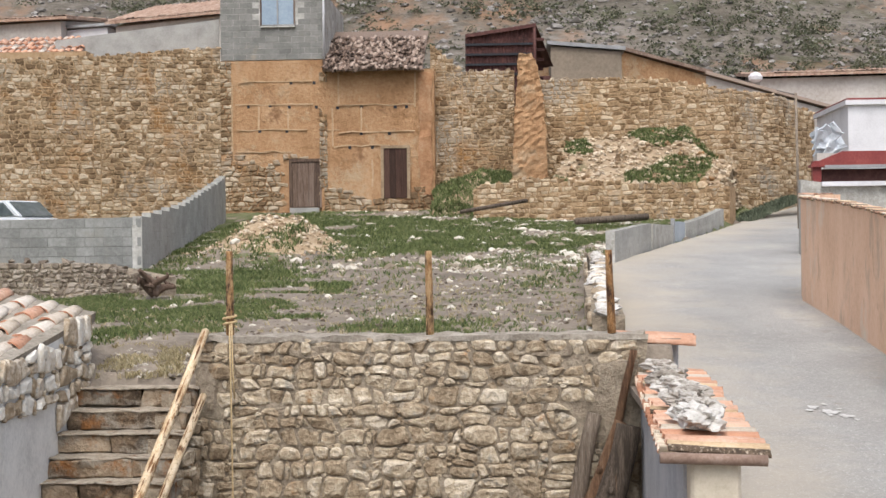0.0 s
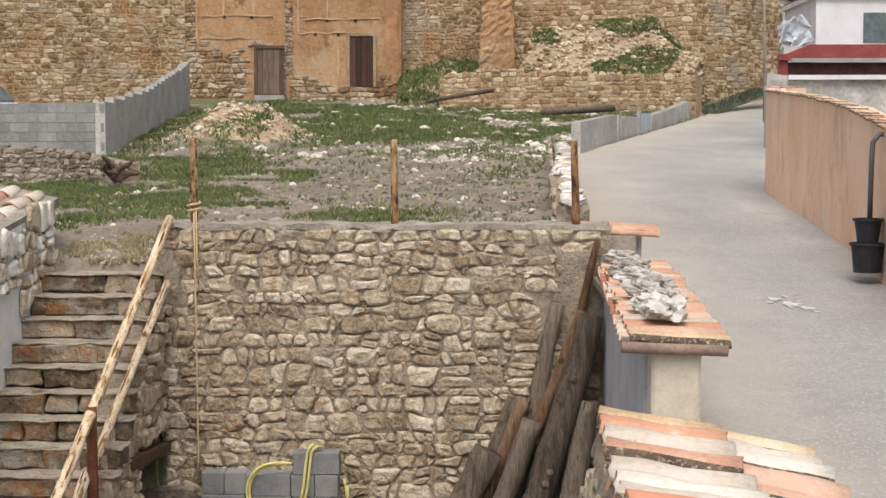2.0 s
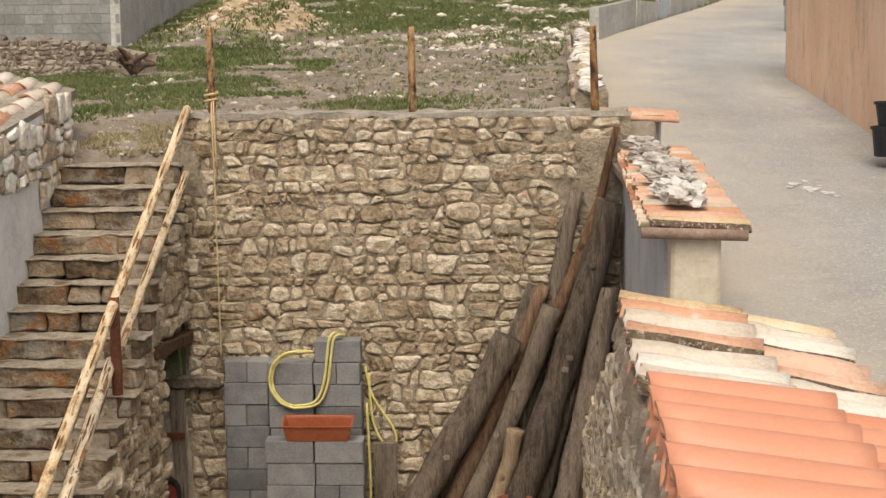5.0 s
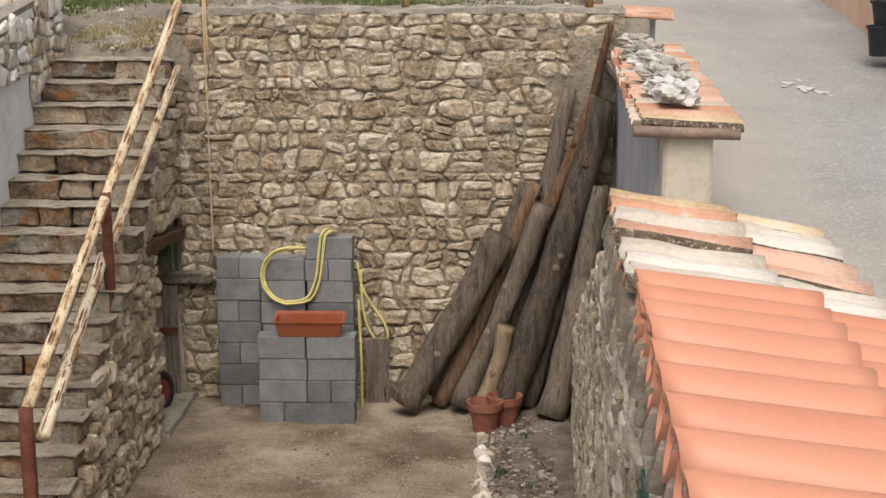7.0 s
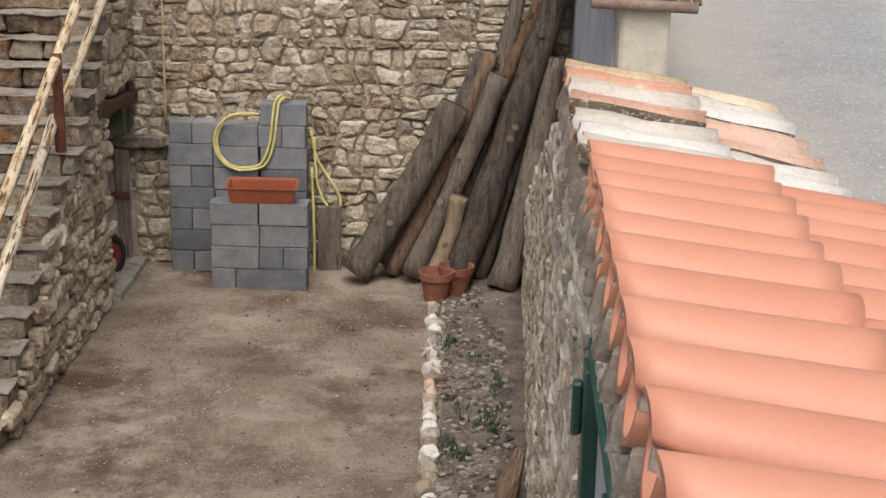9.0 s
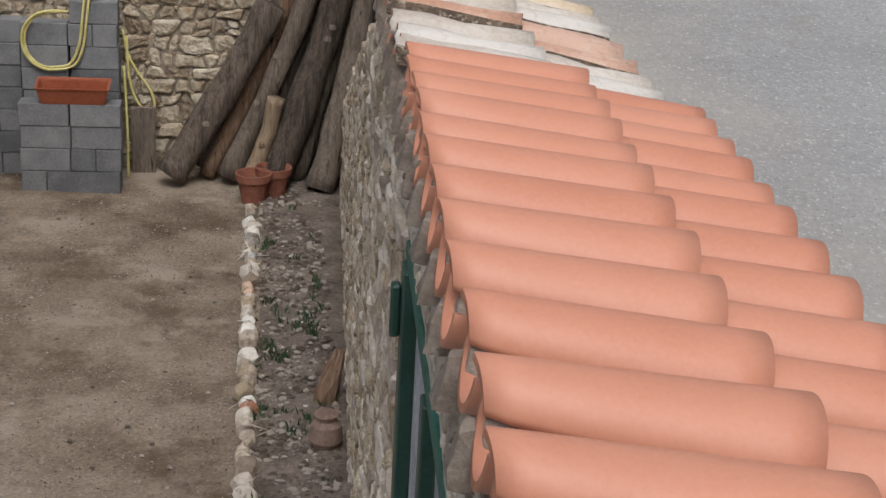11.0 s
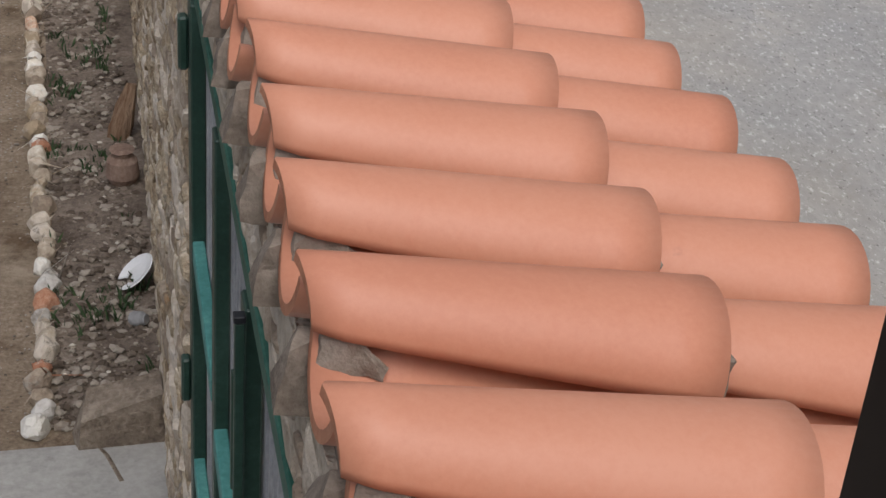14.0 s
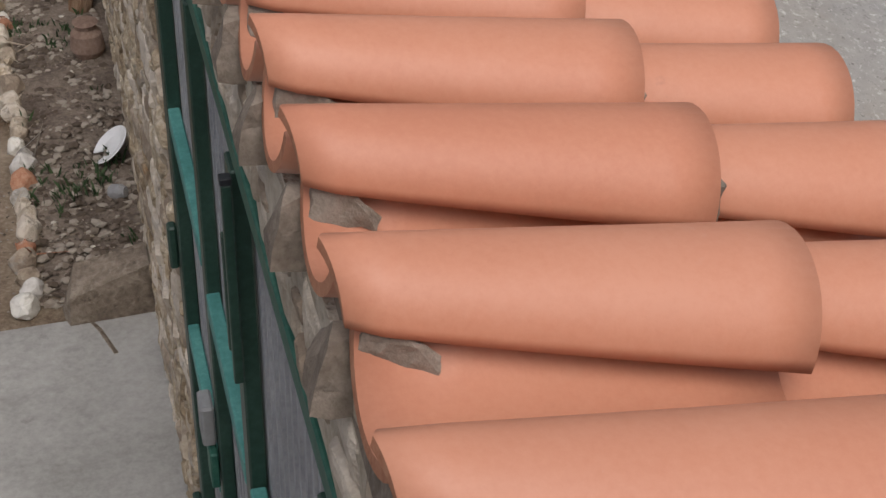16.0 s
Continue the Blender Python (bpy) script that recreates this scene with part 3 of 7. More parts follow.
M["turf"] = material("short_turf", [(0.062, 0.075, 0.03), (0.105, 0.12, 0.05), (0.17, 0.165, 0.09)], 1.5, 22, 1.0, 0.97, dist=0.05, spots=[((0.19, 0.155, 0.115), 1.4, 0.44)])
M["spoil"] = material("ochre_spoil", [(0.24, 0.165, 0.095), (0.36, 0.27, 0.17), (0.46, 0.37, 0.26)], 2, 14, 1.0, 0.97, dist=0.05)
ground.data.materials.append(M["turf"])
ground.data.materials.append(M["spoil"])
ground.data.polygons.foreach_set("material_index", [cover_of((gv[f[0]][0] + gv[f[2]][0]) / 2, (gv[f[0]][1] + gv[f[2]][1]) / 2) for f in gf])

# the lane, a strip of worn concrete between the walls
rv, rf = [], []
ry = grid_lines([(-40, -14, 4), (-14, 26, 60), (26, 56, 40)])
for j, y in enumerate(ry):
    x0 = lerp(y, EDGE_Y, EDGE_X) + (0.08 if y < 8.4 else -0.1)
    x1 = lerp(y, (-14, 12, 22, 30, 40, 56), (9.0, 6.2, 6.4, 8.5, 12, 20))
    for i in range(9):
        x = x0 + (x1 - x0) * i / 8
        rv.append((x, y, road_z(max(y, -14)) + 0.012 * noise.noise(Vector((x, y * 0.6, 0))) + 0.03 * abs(i / 4 - 1)))
for j in range(len(ry) - 1):
    for i in range(8):
        a = j * 9 + i
        rf.append((a, a + 1, a + 10, a + 9))
road = tagged(mesh_object("road", rv, rf, M["asphalt"], None, True), kind="structure")
rim = road.data.attributes.new("rim", "FLOAT", "POINT")
rim.data.foreach_set("value", [abs((i % 9) / 4 - 1) for i in range(len(rv))])


def drift(m, sand):
    """Lays loose sand over the road's material towards its sides, with a ragged edge."""
    nt = m.node_tree
    link = nt.links.new
    base = nt.nodes["Principled BSDF"].inputs["Base Color"]
    at = nt.nodes.new("ShaderNodeAttribute")
    at.attribute_name = "rim"
    geo = nt.nodes.new("ShaderNodeNewGeometry")
    no = nd(nt, "TexNoise", Scale=0.8, Detail=7.0, Roughness=0.65)
    link(geo.outputs["Position"], no.inputs["Vector"])
    ad = nt.nodes.new("ShaderNodeMath")
    ad.operation = "MULTIPLY_ADD"
    ad.inputs[1].default_value = 1.5
    link(no.outputs["Fac"], ad.inputs[0])
    link(at.outputs["Fac"], ad.inputs[2])
    ramp = nt.nodes.new("ShaderNodeValToRGB")
    ramp.color_ramp.elements[0].position = 0.5
    ramp.color_ramp.elements[1].position = 0.95
    half = nt.nodes.new("ShaderNodeMath")
    half.operation = "MULTIPLY"
    half.inputs[1].default_value = 0.5
    link(ad.outputs[0], half.inputs[0])
    link(half.outputs[0], ramp.inputs[0])
    mx = nt.nodes.new("ShaderNodeMix")
    mx.data_type = "RGBA"
    link(ramp.outputs[0], mx.inputs["Factor"])
    link(base.links[0].from_socket, mx.inputs["A"])
    mx.inputs["B"].default_value = (*sand, 1)
    link(mx.outputs["Result"], base)


drift(M["asphalt"], (0.42, 0.37, 0.3))


def road_blot(name, x, y, r, mat, seed, squash=0.7):
    """A thin irregular stain lying on the lane."""
    def surf(px, py):
        x0, x1 = lerp(py, EDGE_Y, EDGE_X) - 0.1, lerp(py, (-14, 12, 22, 30, 40, 56), (9.0, 6.2, 6.4, 8.5, 12, 20))
        s = (px - x0) / (x1 - x0) * 8
        return road_z(py) + 0.03 * abs(s / 4 - 1) + 0.008

    vs = [(x, y, surf(x, y))]
    k = 30
    for i in range(k):
        a = 2 * math.pi * i / k
        q = r * (0.75 + 0.7 * noise.noise(Vector((math.cos(a) * 1.7, math.sin(a) * 1.7, seed))))
        px, py = x + q * math.cos(a), y + q * squash * math.sin(a) * 2
        vs.append((px, py, surf(px, py)))
    return tagged(mesh_object(name, vs, [(0, 1 + i, 1 + (i + 1) % k) for i in range(k)], mat, road))


M["spill"] = material("lime_spill", [(0.4, 0.39, 0.37), (0.52, 0.51, 0.49), (0.64, 0.63, 0.61)], 9, 40, 0.2, 0.95)
for k, (dx, dy, r) in enumerate(((0, 0, 0.11), (-0.12, 0.3, 0.09), (0.1, -0.25, 0.08), (-0.2, 0.12, 0.05), (0.16, -0.45, 0.04), (0.02, 0.5, 0.04), (-0.05, -0.2, 0.04), (0.12, 0.2, 0.035))):
    road_blot("stain", (3.50, 10.60, 2.42)[0] + dx, 10.6 + dy, r, M["spill"], 2.0 + 3.3 * k)


# courtyard floor
fv, ff = [], []
fx, fy = grid_lines([(-3.4, 1.42, 50)]), grid_lines([(-6, 7.74, 120)])
for y in fy:
    for x in fx:
        z = 0.025 * noise.noise(Vector((x * 0.9, y * 0.9, 2))) + 0.012 * noise.noise(Vector((x * 3, y * 3, 4)))
        if x > 0.27 and y > 0.1:
            z += 0.03 + 0.035 * noise.noise(Vector((x * 6, y * 6, 4)))
        fv.append((x, y, z))
for j in range(len(fy) - 1):
    for i in range(len(fx) - 1):
        a = j * len(fx) + i
        ff.append((a, a + 1, a + 1 + len(fx), a + len(fx)))
floor = tagged(mesh_object("floor", fv, ff, M["soil"], None, True), kind="structure")
floor.data.materials.append(M["bed"])
floor.data.polygons.foreach_set("material_index", [1 if fv[f[0]][0] > 0.27 and fv[f[0]][1] > 0.2 else 0 for f in ff])

# ---------------------------------------------------------------- back wall of the courtyard
FACE_Y = 7.74
wall_back = tagged(part("wall_back", rough_up(box_bm(-2.4, 1.42, FACE_Y + 0.016, FACE_Y + 0.5, -0.1, 3.36, cuts=60), 0.018, 7), M["mortar"], None), kind="structure")
stones_apart(wall_back, pose(-2.38, FACE_Y + 0.05, 0.0), 3.74, 3.36, 0.16, 0.12, 11, 0.0075, 0.058, M["stone"], 300, worn=True, chips=0.14, keep=lambda u, w: not (u > 3.3 + 0.12 * math.sin(w * 9) and 2.5 < w < 3.2) and not (u < 0.2 and 2.75 < w < 3.2))
for x0, x1, z0, z1 in ((0.93, 1.38, 2.48, 3.2), (-2.38, -2.2, 2.7, 3.2), (0.3, 0.8, 3.2, 3.34), (-1.6, -0.9, 3.22, 3.34)):
    part("mortar_smear", rough_up(box_bm(x0, x1, FACE_Y - 0.005, FACE_Y + 0.06, z0, z1, 0.02, 8), 0.045, 4, x0), M["mortar"], wall_back)
part("coping", rough_up(box_bm(-2.42, 1.42, FACE_Y + 0.0, FACE_Y + 0.42, 3.35, 3.4, cuts=40), 0.032, 6), M["tread"], wall_back)

# ---------------------------------------------------------------- right wall: rubble under a cap of tiles
def lip_x(y):
    return 0.80 + 0.0277 * y


WALL_END = 0.35
GATE_FAR, GATE_NEAR, GATE_TOP = -1.74, -4.75, 2.8
wall_right = wall_slab("wall_right", [(lip_x(y) + 0.012, y, -0.1, 2.98) for y in (GATE_FAR, WALL_END)], 0.62, M["mortar_tan"], side=-1)
tagged(wall_right, kind="structure")
gy0, gy1 = GATE_NEAR, GATE_FAR
part("lintel", rough_up(box_bm(0.0, 0.09, 0.0, gy1 - gy0, GATE_TOP, 3.03, cuts=30), 0.009, 9), M["mortar_tan"], wall_right, matrix=pose(lip_x(gy0) + 0.012, gy0, 0, 0, 0, -1.6))
part("lintel", box_bm(0.1, 0.6, 0.0, gy1 - gy0, GATE_TOP, 2.94), M["mortar_tan"], wall_right, matrix=pose(lip_x(gy0) + 0.012, gy0, 0, 0, 0, -1.6))
wall_slab("jamb", [(lip_x(y) + 0.012, y, -0.1, 2.98) for y in (-5.4, GATE_NEAR)], 0.62, M["mortar"], parent=wall_right, side=-1)
eaves = wall_slab("bedding", [(lip_x(y) + 0.012, y, 2.982, 3.04) for y in np.linspace(-5.4, WALL_END, 24)], 0.1, M["mortar_tan"], parent=wall_right, side=-1)
m, length = plane_of((lip_x(WALL_END) + 0.018, WALL_END), (lip_x(-5.3) + 0.018, -5.3), 0.0)
stones_apart(wall_right, m, length, 3.06, 0.17, 0.1, 21, 0.01, 0.024, M["stone_dull"], 290, worn=True, chips=0.1, keep=lambda u, w: not WALL_END - GATE_FAR - 0.08 < u < WALL_END - GATE_NEAR + 0.05 and w < 2.96)
stones_apart(wall_right, m, length, 3.06, 0.12, 0.07, 27, 0.008, 0.011, M["stone_dull"], 90, worn=True, keep=lambda u, w: WALL_END - GATE_FAR < u < WALL_END - GATE_NEAR and GATE_TOP + 0.05 < w < 3.0)
LOW_Y, LOW_Z = (WALL_END, 0.7, 1.8, 2.9, 4.4, 5.9, 7.2, FACE_Y), (2.98, 2.86, 2.5, 2.24, 1.75, 1.2, 0.7, 0.45)
wall_low = wall_slab("wall_low", [(lip_x(y) + 0.03, y, -0.1, z) for y, z in zip(LOW_Y, LOW_Z)], 0.3, M["mortar_tan"], side=-1)
tagged(wall_low, kind="structure")
m, length = plane_of((lip_x(7.74) + 0.036, 7.74), (lip_x(WALL_END) + 0.036, WALL_END), 0.0)
stones_apart(wall_low, m, length, 3.0, 0.17, 0.1, 23, 0.012, 0.026, M["stone_dull"], 250, worn=True, chips=0.1, keep=lambda u, w: w < lerp(7.74 - u, LOW_Y, LOW_Z) - 0.02)

# grey rendered wall with a cream pier, beside the lane
wall_grey = wall_slab("wall_grey", [(1.33, 3.85, -0.1, 2.92), (1.345, 5.8, -0.1, 2.95), (1.37, 7.72, -0.1, 3.0), (1.4, 8.3, 2.0, 3.02)], 0.27, M["grey_wall"], side=-1)
tagged(wall_grey, kind="structure")
pier = tagged(part("pier", rough_up(box_bm(1.35, 1.64, 3.62, 3.86, 0.0, 2.9, 0.02, 3), 0.008, 4), M["cream"], None), "cream rendered pier carrying the tile cap", "pier")

# ---------------------------------------------------------------- stairs
SY, SZ, SD, SH = 7.638, 2.981, 0.243, 0.164
stairs = tagged(new("stairs"), "cement steps with stone risers, worn and stained", "stairs", kind="structure")
stair_rnd = random.Random(5)
for k in range(18):
    y, z = SY - SD * k, SZ - SH * k
    if z < 0.05:
        break
    right = -2.36 + (0.06 if 5 < k < 10 else 0.0) + stair_rnd.uniform(-0.02, 0.02)
    part("tread", rough_up(box_bm(-3.42, right, y - 0.004, y + SD + 0.02, z - 0.016, z, 0.005, 9), 0.018, 8, k), M["step"], stairs)
    x = -3.42
    while x < right - 0.06:
        w = min(stair_rnd.choice((0.22, 0.35, 0.5, 0.8)) * stair_rnd.uniform(0.8, 1.25), right - 0.02 - x)
        d = stair_rnd.uniform(-0.018, 0.012)
        bm = box_bm(x, x + w - 0.008, y + 0.012 + d, y + SD + 0.04, max(-0.05, z - SH), z - 0.01, 0.014, 7)
        part("riser_stone", rough_up(bm, 0.028, 8, k * 3 + x), M["riser"], stairs)
        x += w
SIDE_X = -2.42
wall_stair = new("wall_stair")
tagged(wall_stair, "rubble side of the stairs", "wall", kind="structure")
sv, sf = [], []
for k in range(18):
    y, z = SY - SD * k, SZ - SH * k - 0.05
    if z < 0.1:
        break
    z0 = 1.62 if y > 6.7 else -0.1
    bm = box_bm(SIDE_X - 0.25, SIDE_X, y, y + SD + 0.001, z0, z)
    o = len(sv)
    sv += [v.co.copy() for v in bm.verts]
    bm.verts.index_update()
    sf += [tuple(o + v.index for v in f.verts) for f in bm.faces]
    bm.free()
mesh_object("core", sv, sf, M["mortar"], wall_stair)


def under_steps(u, w):
    y = 3.2 + u
    top = SZ - SH * math.ceil((SY - y) / SD) - 0.12
    return w < top - 0.03 and (y < 6.72 or w > 1.68)


stones_apart(wall_stair, pose(SIDE_X + 0.01, 3.2, 0.0, 0, 0, 90), 4.5, 3.0, 0.17, 0.14, 31, 0.008, 0.07, M["stone"], 280, worn=True, chips=0.12, keep=under_steps)

# ---------------------------------------------------------------- left wall beside the stairs
wall_left = wall_slab("wall_left", [(-3.42, 2.5, -0.1, 3.0), (-3.42, 5.7, -0.1, 3.3), (-3.42, 8.15, -0.1, 3.58)], 0.4, M["plaster"])
tagged(wall_left, kind="structure")
stones_apart(wall_left, pose(-3.415, 4.3, 2.75, 0, 0, 90), 3.8, 0.85, 0.16, 0.15, 41, 0.014, 0.035, M["stone_pale"], 120, worn=True, chips=0.1, keep=lambda u, w: 2.75 + w < 3.14 + 0.1143 * (u - 0.0) - 0.0 and w > 0.22 - 0.05 * u + (0.25 if u < 1.2 else 0))
stones_apart(wall_left, pose(-3.415, 7.1, 1.9, 0, 0, 90), 1.0, 1.0, 0.16, 0.15, 43, 0.012, 0.04, M["stone_pale"], 40, worn=True, keep=lambda u, w: w > 0.9 - u * 0.7)

# ---------------------------------------------------------------- tile caps
def tile_mesh(name, length, r0, r1, rise0, rise1, thick, mats, up=True, seed=0, rough=0.0, sides=12, flank=None, flare=1.0, pinch=1.0, skew=0.0):
    """A tapered barrel tile along x from 0 to length; up: arched (cover), else trough (channel). flare below 1: it widens fastest at its narrow end."""
    verts, faces = [], []
    steps = 4 if flare == 1.0 else 8
    for i in range(steps + 1):
        s = i / steps
        r, h = r0 + (r1 - r0) * s ** flare, rise0 + (rise1 - rise0) * s
        for shell in (0, 1):
            for k in range(sides + 1):
                a = math.pi * k / sides
                rr, hh = r - thick * shell, h - thick * shell
                w = rough * noise.noise(Vector((s * 3 + seed, a * 2, shell)))
                y, z = -rr * math.cos(a), (hh + w) * math.sin(a)
                y *= pinch + (1 - pinch) * s if y > 0 else 1.0
                verts.append((length * s + (rough * 0.7 * noise.noise(Vector((a * 3, seed, 0))) if i in (0, steps) else 0) + (skew * (1 - math.sin(a)) ** 0.55 if i == 0 else 0), y, z if up else -z))
    n = sides + 1
    for i in range(steps):
        for k in range(sides):
            o, p = i * 2 * n + k, (i + 1) * 2 * n + k
            faces.append((o, p, p + 1, o + 1))
            faces.append((o + n, o + n + 1, p + n + 1, p + n))
        for k in (0, sides):
            o, p = i * 2 * n + k, (i + 1) * 2 * n + k
            faces.append((o, o + n, p + n, p))
    ends = []
    for i in (0, steps):
        for k in range(sides):
            o = i * 2 * n + k
            ends.append(len(faces))
            faces.append((o, o + 1, o + n + 1, o + n))
    me = bpy.data.meshes.new(name)
    me.from_pydata(verts, [], faces)
    me.materials.append(mats[0])
    me.materials.append(mats[1])
    if flank:
        me.materials.append(flank)
    smooth = [True] * len(faces)
    index = [0] * len(faces)
    for e in ends:
        smooth[e], index[e] = False, 1
    if flank:
        for e, fc in enumerate(faces):
            k = [v % (2 * n) for v in fc]
            if index[e] == 0 and max(k) <= 3:
                index[e] = 2
    me.polygons.foreach_set("use_smooth", smooth)
    me.polygons.foreach_set("material_index", index)
    bm = bmesh.new()
    bm.from_mesh(me)
    bmesh.ops.recalc_face_normals(bm, faces=bm.faces)
    bm.to_mesh(me)
    bm.free()
    return me


NEW_TILE = (M["tile"], M["tile_edge"])
OLD_TILE = (M["tile_old"], M["tile_edge"])
cover_new = tile_mesh("cover_tile", 0.49, 0.064, 0.112, 0.066, 0.103, 0.013, NEW_TILE, sides=18, flare=0.62, pinch=0.6, skew=0.026)
channel_new = tile_mesh("channel_tile", 0.48, 0.07, 0.072, 0.09, 0.085, 0.013, NEW_TILE, up=False, sides=16)
OLD_KINDS = []
for nm, cols, sp in (("cream_old_tile", [(0.4, 0.33, 0.25), (0.52, 0.45, 0.37), (0.61, 0.56, 0.49)], [((0.48, 0.31, 0.2), 3, 0.4), ((0.16, 0.13, 0.1), 14, 0.36)]),
                     ("pink_old_tile", [(0.38, 0.2, 0.125), (0.49, 0.28, 0.185), (0.57, 0.38, 0.28)], [((0.09, 0.07, 0.055), 16, 0.4), ((0.6, 0.52, 0.42), 5, 0.34)]),
                     ("yellow_old_tile", [(0.4, 0.27, 0.15), (0.54, 0.4, 0.25), (0.63, 0.52, 0.38)], [((0.08, 0.06, 0.045), 15, 0.4)]),
                     ("pale_orange_tile", [(0.46, 0.22, 0.13), (0.54, 0.3, 0.19), (0.6, 0.4, 0.29)], [((0.56, 0.48, 0.4), 6, 0.38), ((0.09, 0.07, 0.055), 18, 0.36)])):
    OLD_KINDS.append(material(nm, cols, 6, 40, 0.8, 0.9, "local", 0.3, 0.015, sp + [((0.2, 0.15, 0.11), 40, 0.36)]))
M["lichen"] = material("lichen_crust", [(0.05, 0.038, 0.028), (0.1, 0.07, 0.046), (0.19, 0.14, 0.095)], 20, 60, 1.0, 0.95, "", 0, 0.02, [((0.46, 0.38, 0.29), 48, 0.47), ((0.3, 0.15, 0.08), 12, 0.4)])
covers_old = [tile_mesh("old_cover_tile", 0.43, 0.07, 0.092, 0.06, 0.075, 0.014, (OLD_KINDS[k % 4], M["tile_edge"]), seed=k * 3.1, rough=0.014, flank=M["lichen"] if k > 3 else None) for k in range(7)]
channel_old = tile_mesh("old_channel_tile", 0.42, 0.085, 0.08, 0.07, 0.065, 0.014, OLD_TILE, up=False, seed=2.0, rough=0.01)
tile_cap = thing("tile_cap", (lip_x(-2.5), -2.5, 3.06), "curved terracotta tiles, new orange and old lichened, capping the wall", "tile cap")
cap_inv = tile_cap.matrix_basis.inverted()
cap_rnd = random.Random(8)
TURN = -4.0  # the rows lie square to the wall


def tile_row(y, cover, channel, base, old, gap, grow=1.0):
    x0 = lip_x(y)
    f1, f2 = 9.5 + cap_rnd.uniform(-0.6, 0.6), 12.5 + cap_rnd.uniform(-0.8, 0.8)
    tw = cap_rnd.uniform(-0.9, 0.9) * (1.6 if old else 1.0)
    j = cap_rnd.uniform(-0.012, 0.012)
    a, b = (covers_old[old[0]], covers_old[old[1]]) if old else (cover, cover)
    shared("cover_tile", a, tile_cap, cap_inv @ pose(x0 + j * 0.4 - 0.01 - 0.026 * min(1.0, max(0.0, -3.4 - y)), y, base + (0 if old else 0.012), 0, f1 + (0 if old else 1.4), TURN + tw) @ Matrix.Diagonal((grow, 1, 1, 1)))
    shared("cover_tile", b, tile_cap, cap_inv @ pose(x0 + 0.365 + 0.4 * (grow - 1) + j * 0.5, y + cap_rnd.uniform(-0.006, 0.006) - 0.009, base - 0.075 + (0.006 if old else 0), 0, f2, TURN + cap_rnd.uniform(-0.7, 0.7)) @ Matrix.Diagonal((0.89, 1, 1, 1)))
    wide = max(1, gap / 0.165)
    lift = 0.0 if old else 0.042
    shared("channel_tile", channel, tile_cap, cap_inv @ pose(x0 + (0.0 if old else 0.006) + j * 0.5, y - gap / 2, base - 0.022 + lift, 0, f1, TURN + cap_rnd.uniform(-0.8, 0.8)) @ Matrix.Diagonal((1, wide, 1, 1)))
    shared("channel_tile", channel, tile_cap, cap_inv @ pose(x0 + 0.36, y - gap / 2, base - 0.088 + lift, 0, f2, TURN + cap_rnd.uniform(-0.8, 0.8)) @ Matrix.Diagonal((1, wide, 1, 1)))
    # mortar pressed under the near edge of the cover, and into its mouth below the arch
    d = cap_rnd.uniform(0.08, 0.15)
    bm = hull_bm([(0.02, -0.04, -0.06), (0.022, -0.068, -0.055), (0.02, -0.06, 0.002), (d, -0.086, -0.05), (d, -0.078, -0.03), (d * 0.6, -0.074, 0.0), (d, -0.05, -0.05)])
    bmesh.ops.subdivide_edges(bm, edges=bm.edges[:], cuts=3, use_grid_fill=True)
    rough_up(bm, 0.006, 22, y * 5)
    rough_up(bm, 0.004, 60, y * 9)
    part("mortar", bm, M["mortar_grey"], tile_cap, matrix=cap_inv @ pose(x0 + 0.004, y, base + (0.012 if not old else 0), 0, f1, TURN))
    bm = hull_bm([(0.016, -0.056, -0.1), (0.016, 0.03, -0.1), (0.02, -0.05, -0.012), (0.03, -0.012, -0.004), (0.03, 0.03, -0.05), (0.09, -0.05, -0.1), (0.09, 0.03, -0.1), (0.09, -0.01, 0.0)])
    bmesh.ops.subdivide_edges(bm, edges=bm.edges[:], cuts=2, use_grid_fill=True)
    rough_up(bm, 0.008, 26, y * 3)
    part("mortar", bm, M["mortar_grey"], tile_cap, matrix=cap_inv @ pose(x0 - 0.03, y, base - 0.012, 0, f1, TURN))
    # dabs where the covers meet
    if not old and cap_rnd.random() < 0.75:
        bm = box_bm(-0.008, cap_rnd.uniform(0.003, 0.007), -0.09, cap_rnd.uniform(-0.07, -0.03), 0.0, cap_rnd.uniform(0.03, 0.055), 0.004, 4)
        rough_up(bm, 0.007, 30, y * 7)
        part("mortar", bm, M["mortar_grey"], tile_cap, matrix=cap_inv @ pose(x0 - 0.01, y, base + 0.012, 0, f1 + 1.4, TURN + tw) @ Matrix.Translation((0.489 * grow, 0, 0)))


M["mortar_grey"] = material("grey_mortar", [(0.125, 0.097, 0.074), (0.21, 0.172, 0.136), (0.3, 0.253, 0.207)], 9, 70, 0.5, 0.97, dist=0.02)
ROWS = (-1.34, -1.5, -1.665, -1.825, -2.04, -2.22, -2.435, -2.65, -2.875, -3.1, -3.35, -3.585, -3.825, -4.095, -4.4, -4.68, -4.95, -5.22)
for k, y in enumerate(ROWS):
    tile_row(y, cover_new, channel_new, 3.13, False, y - ROWS[k + 1] if k < 17 else 0.27, 1 + 0.02 * min(6, max(0, k - 8)))
for y, gap, kinds in ((-1.12, 0.2, (4, 4)), (-0.95, 0.17, (0, 0)), (-0.76, 0.19, (0, 5)), (-0.48, 0.26, (5, 1)), (-0.24, 0.22, (0, 4)), (-0.06, 0.18, (3, 0)), (0.1, 0.17, (6, 6))):
    tile_row(y, None, channel_old, 3.115, kinds, gap)
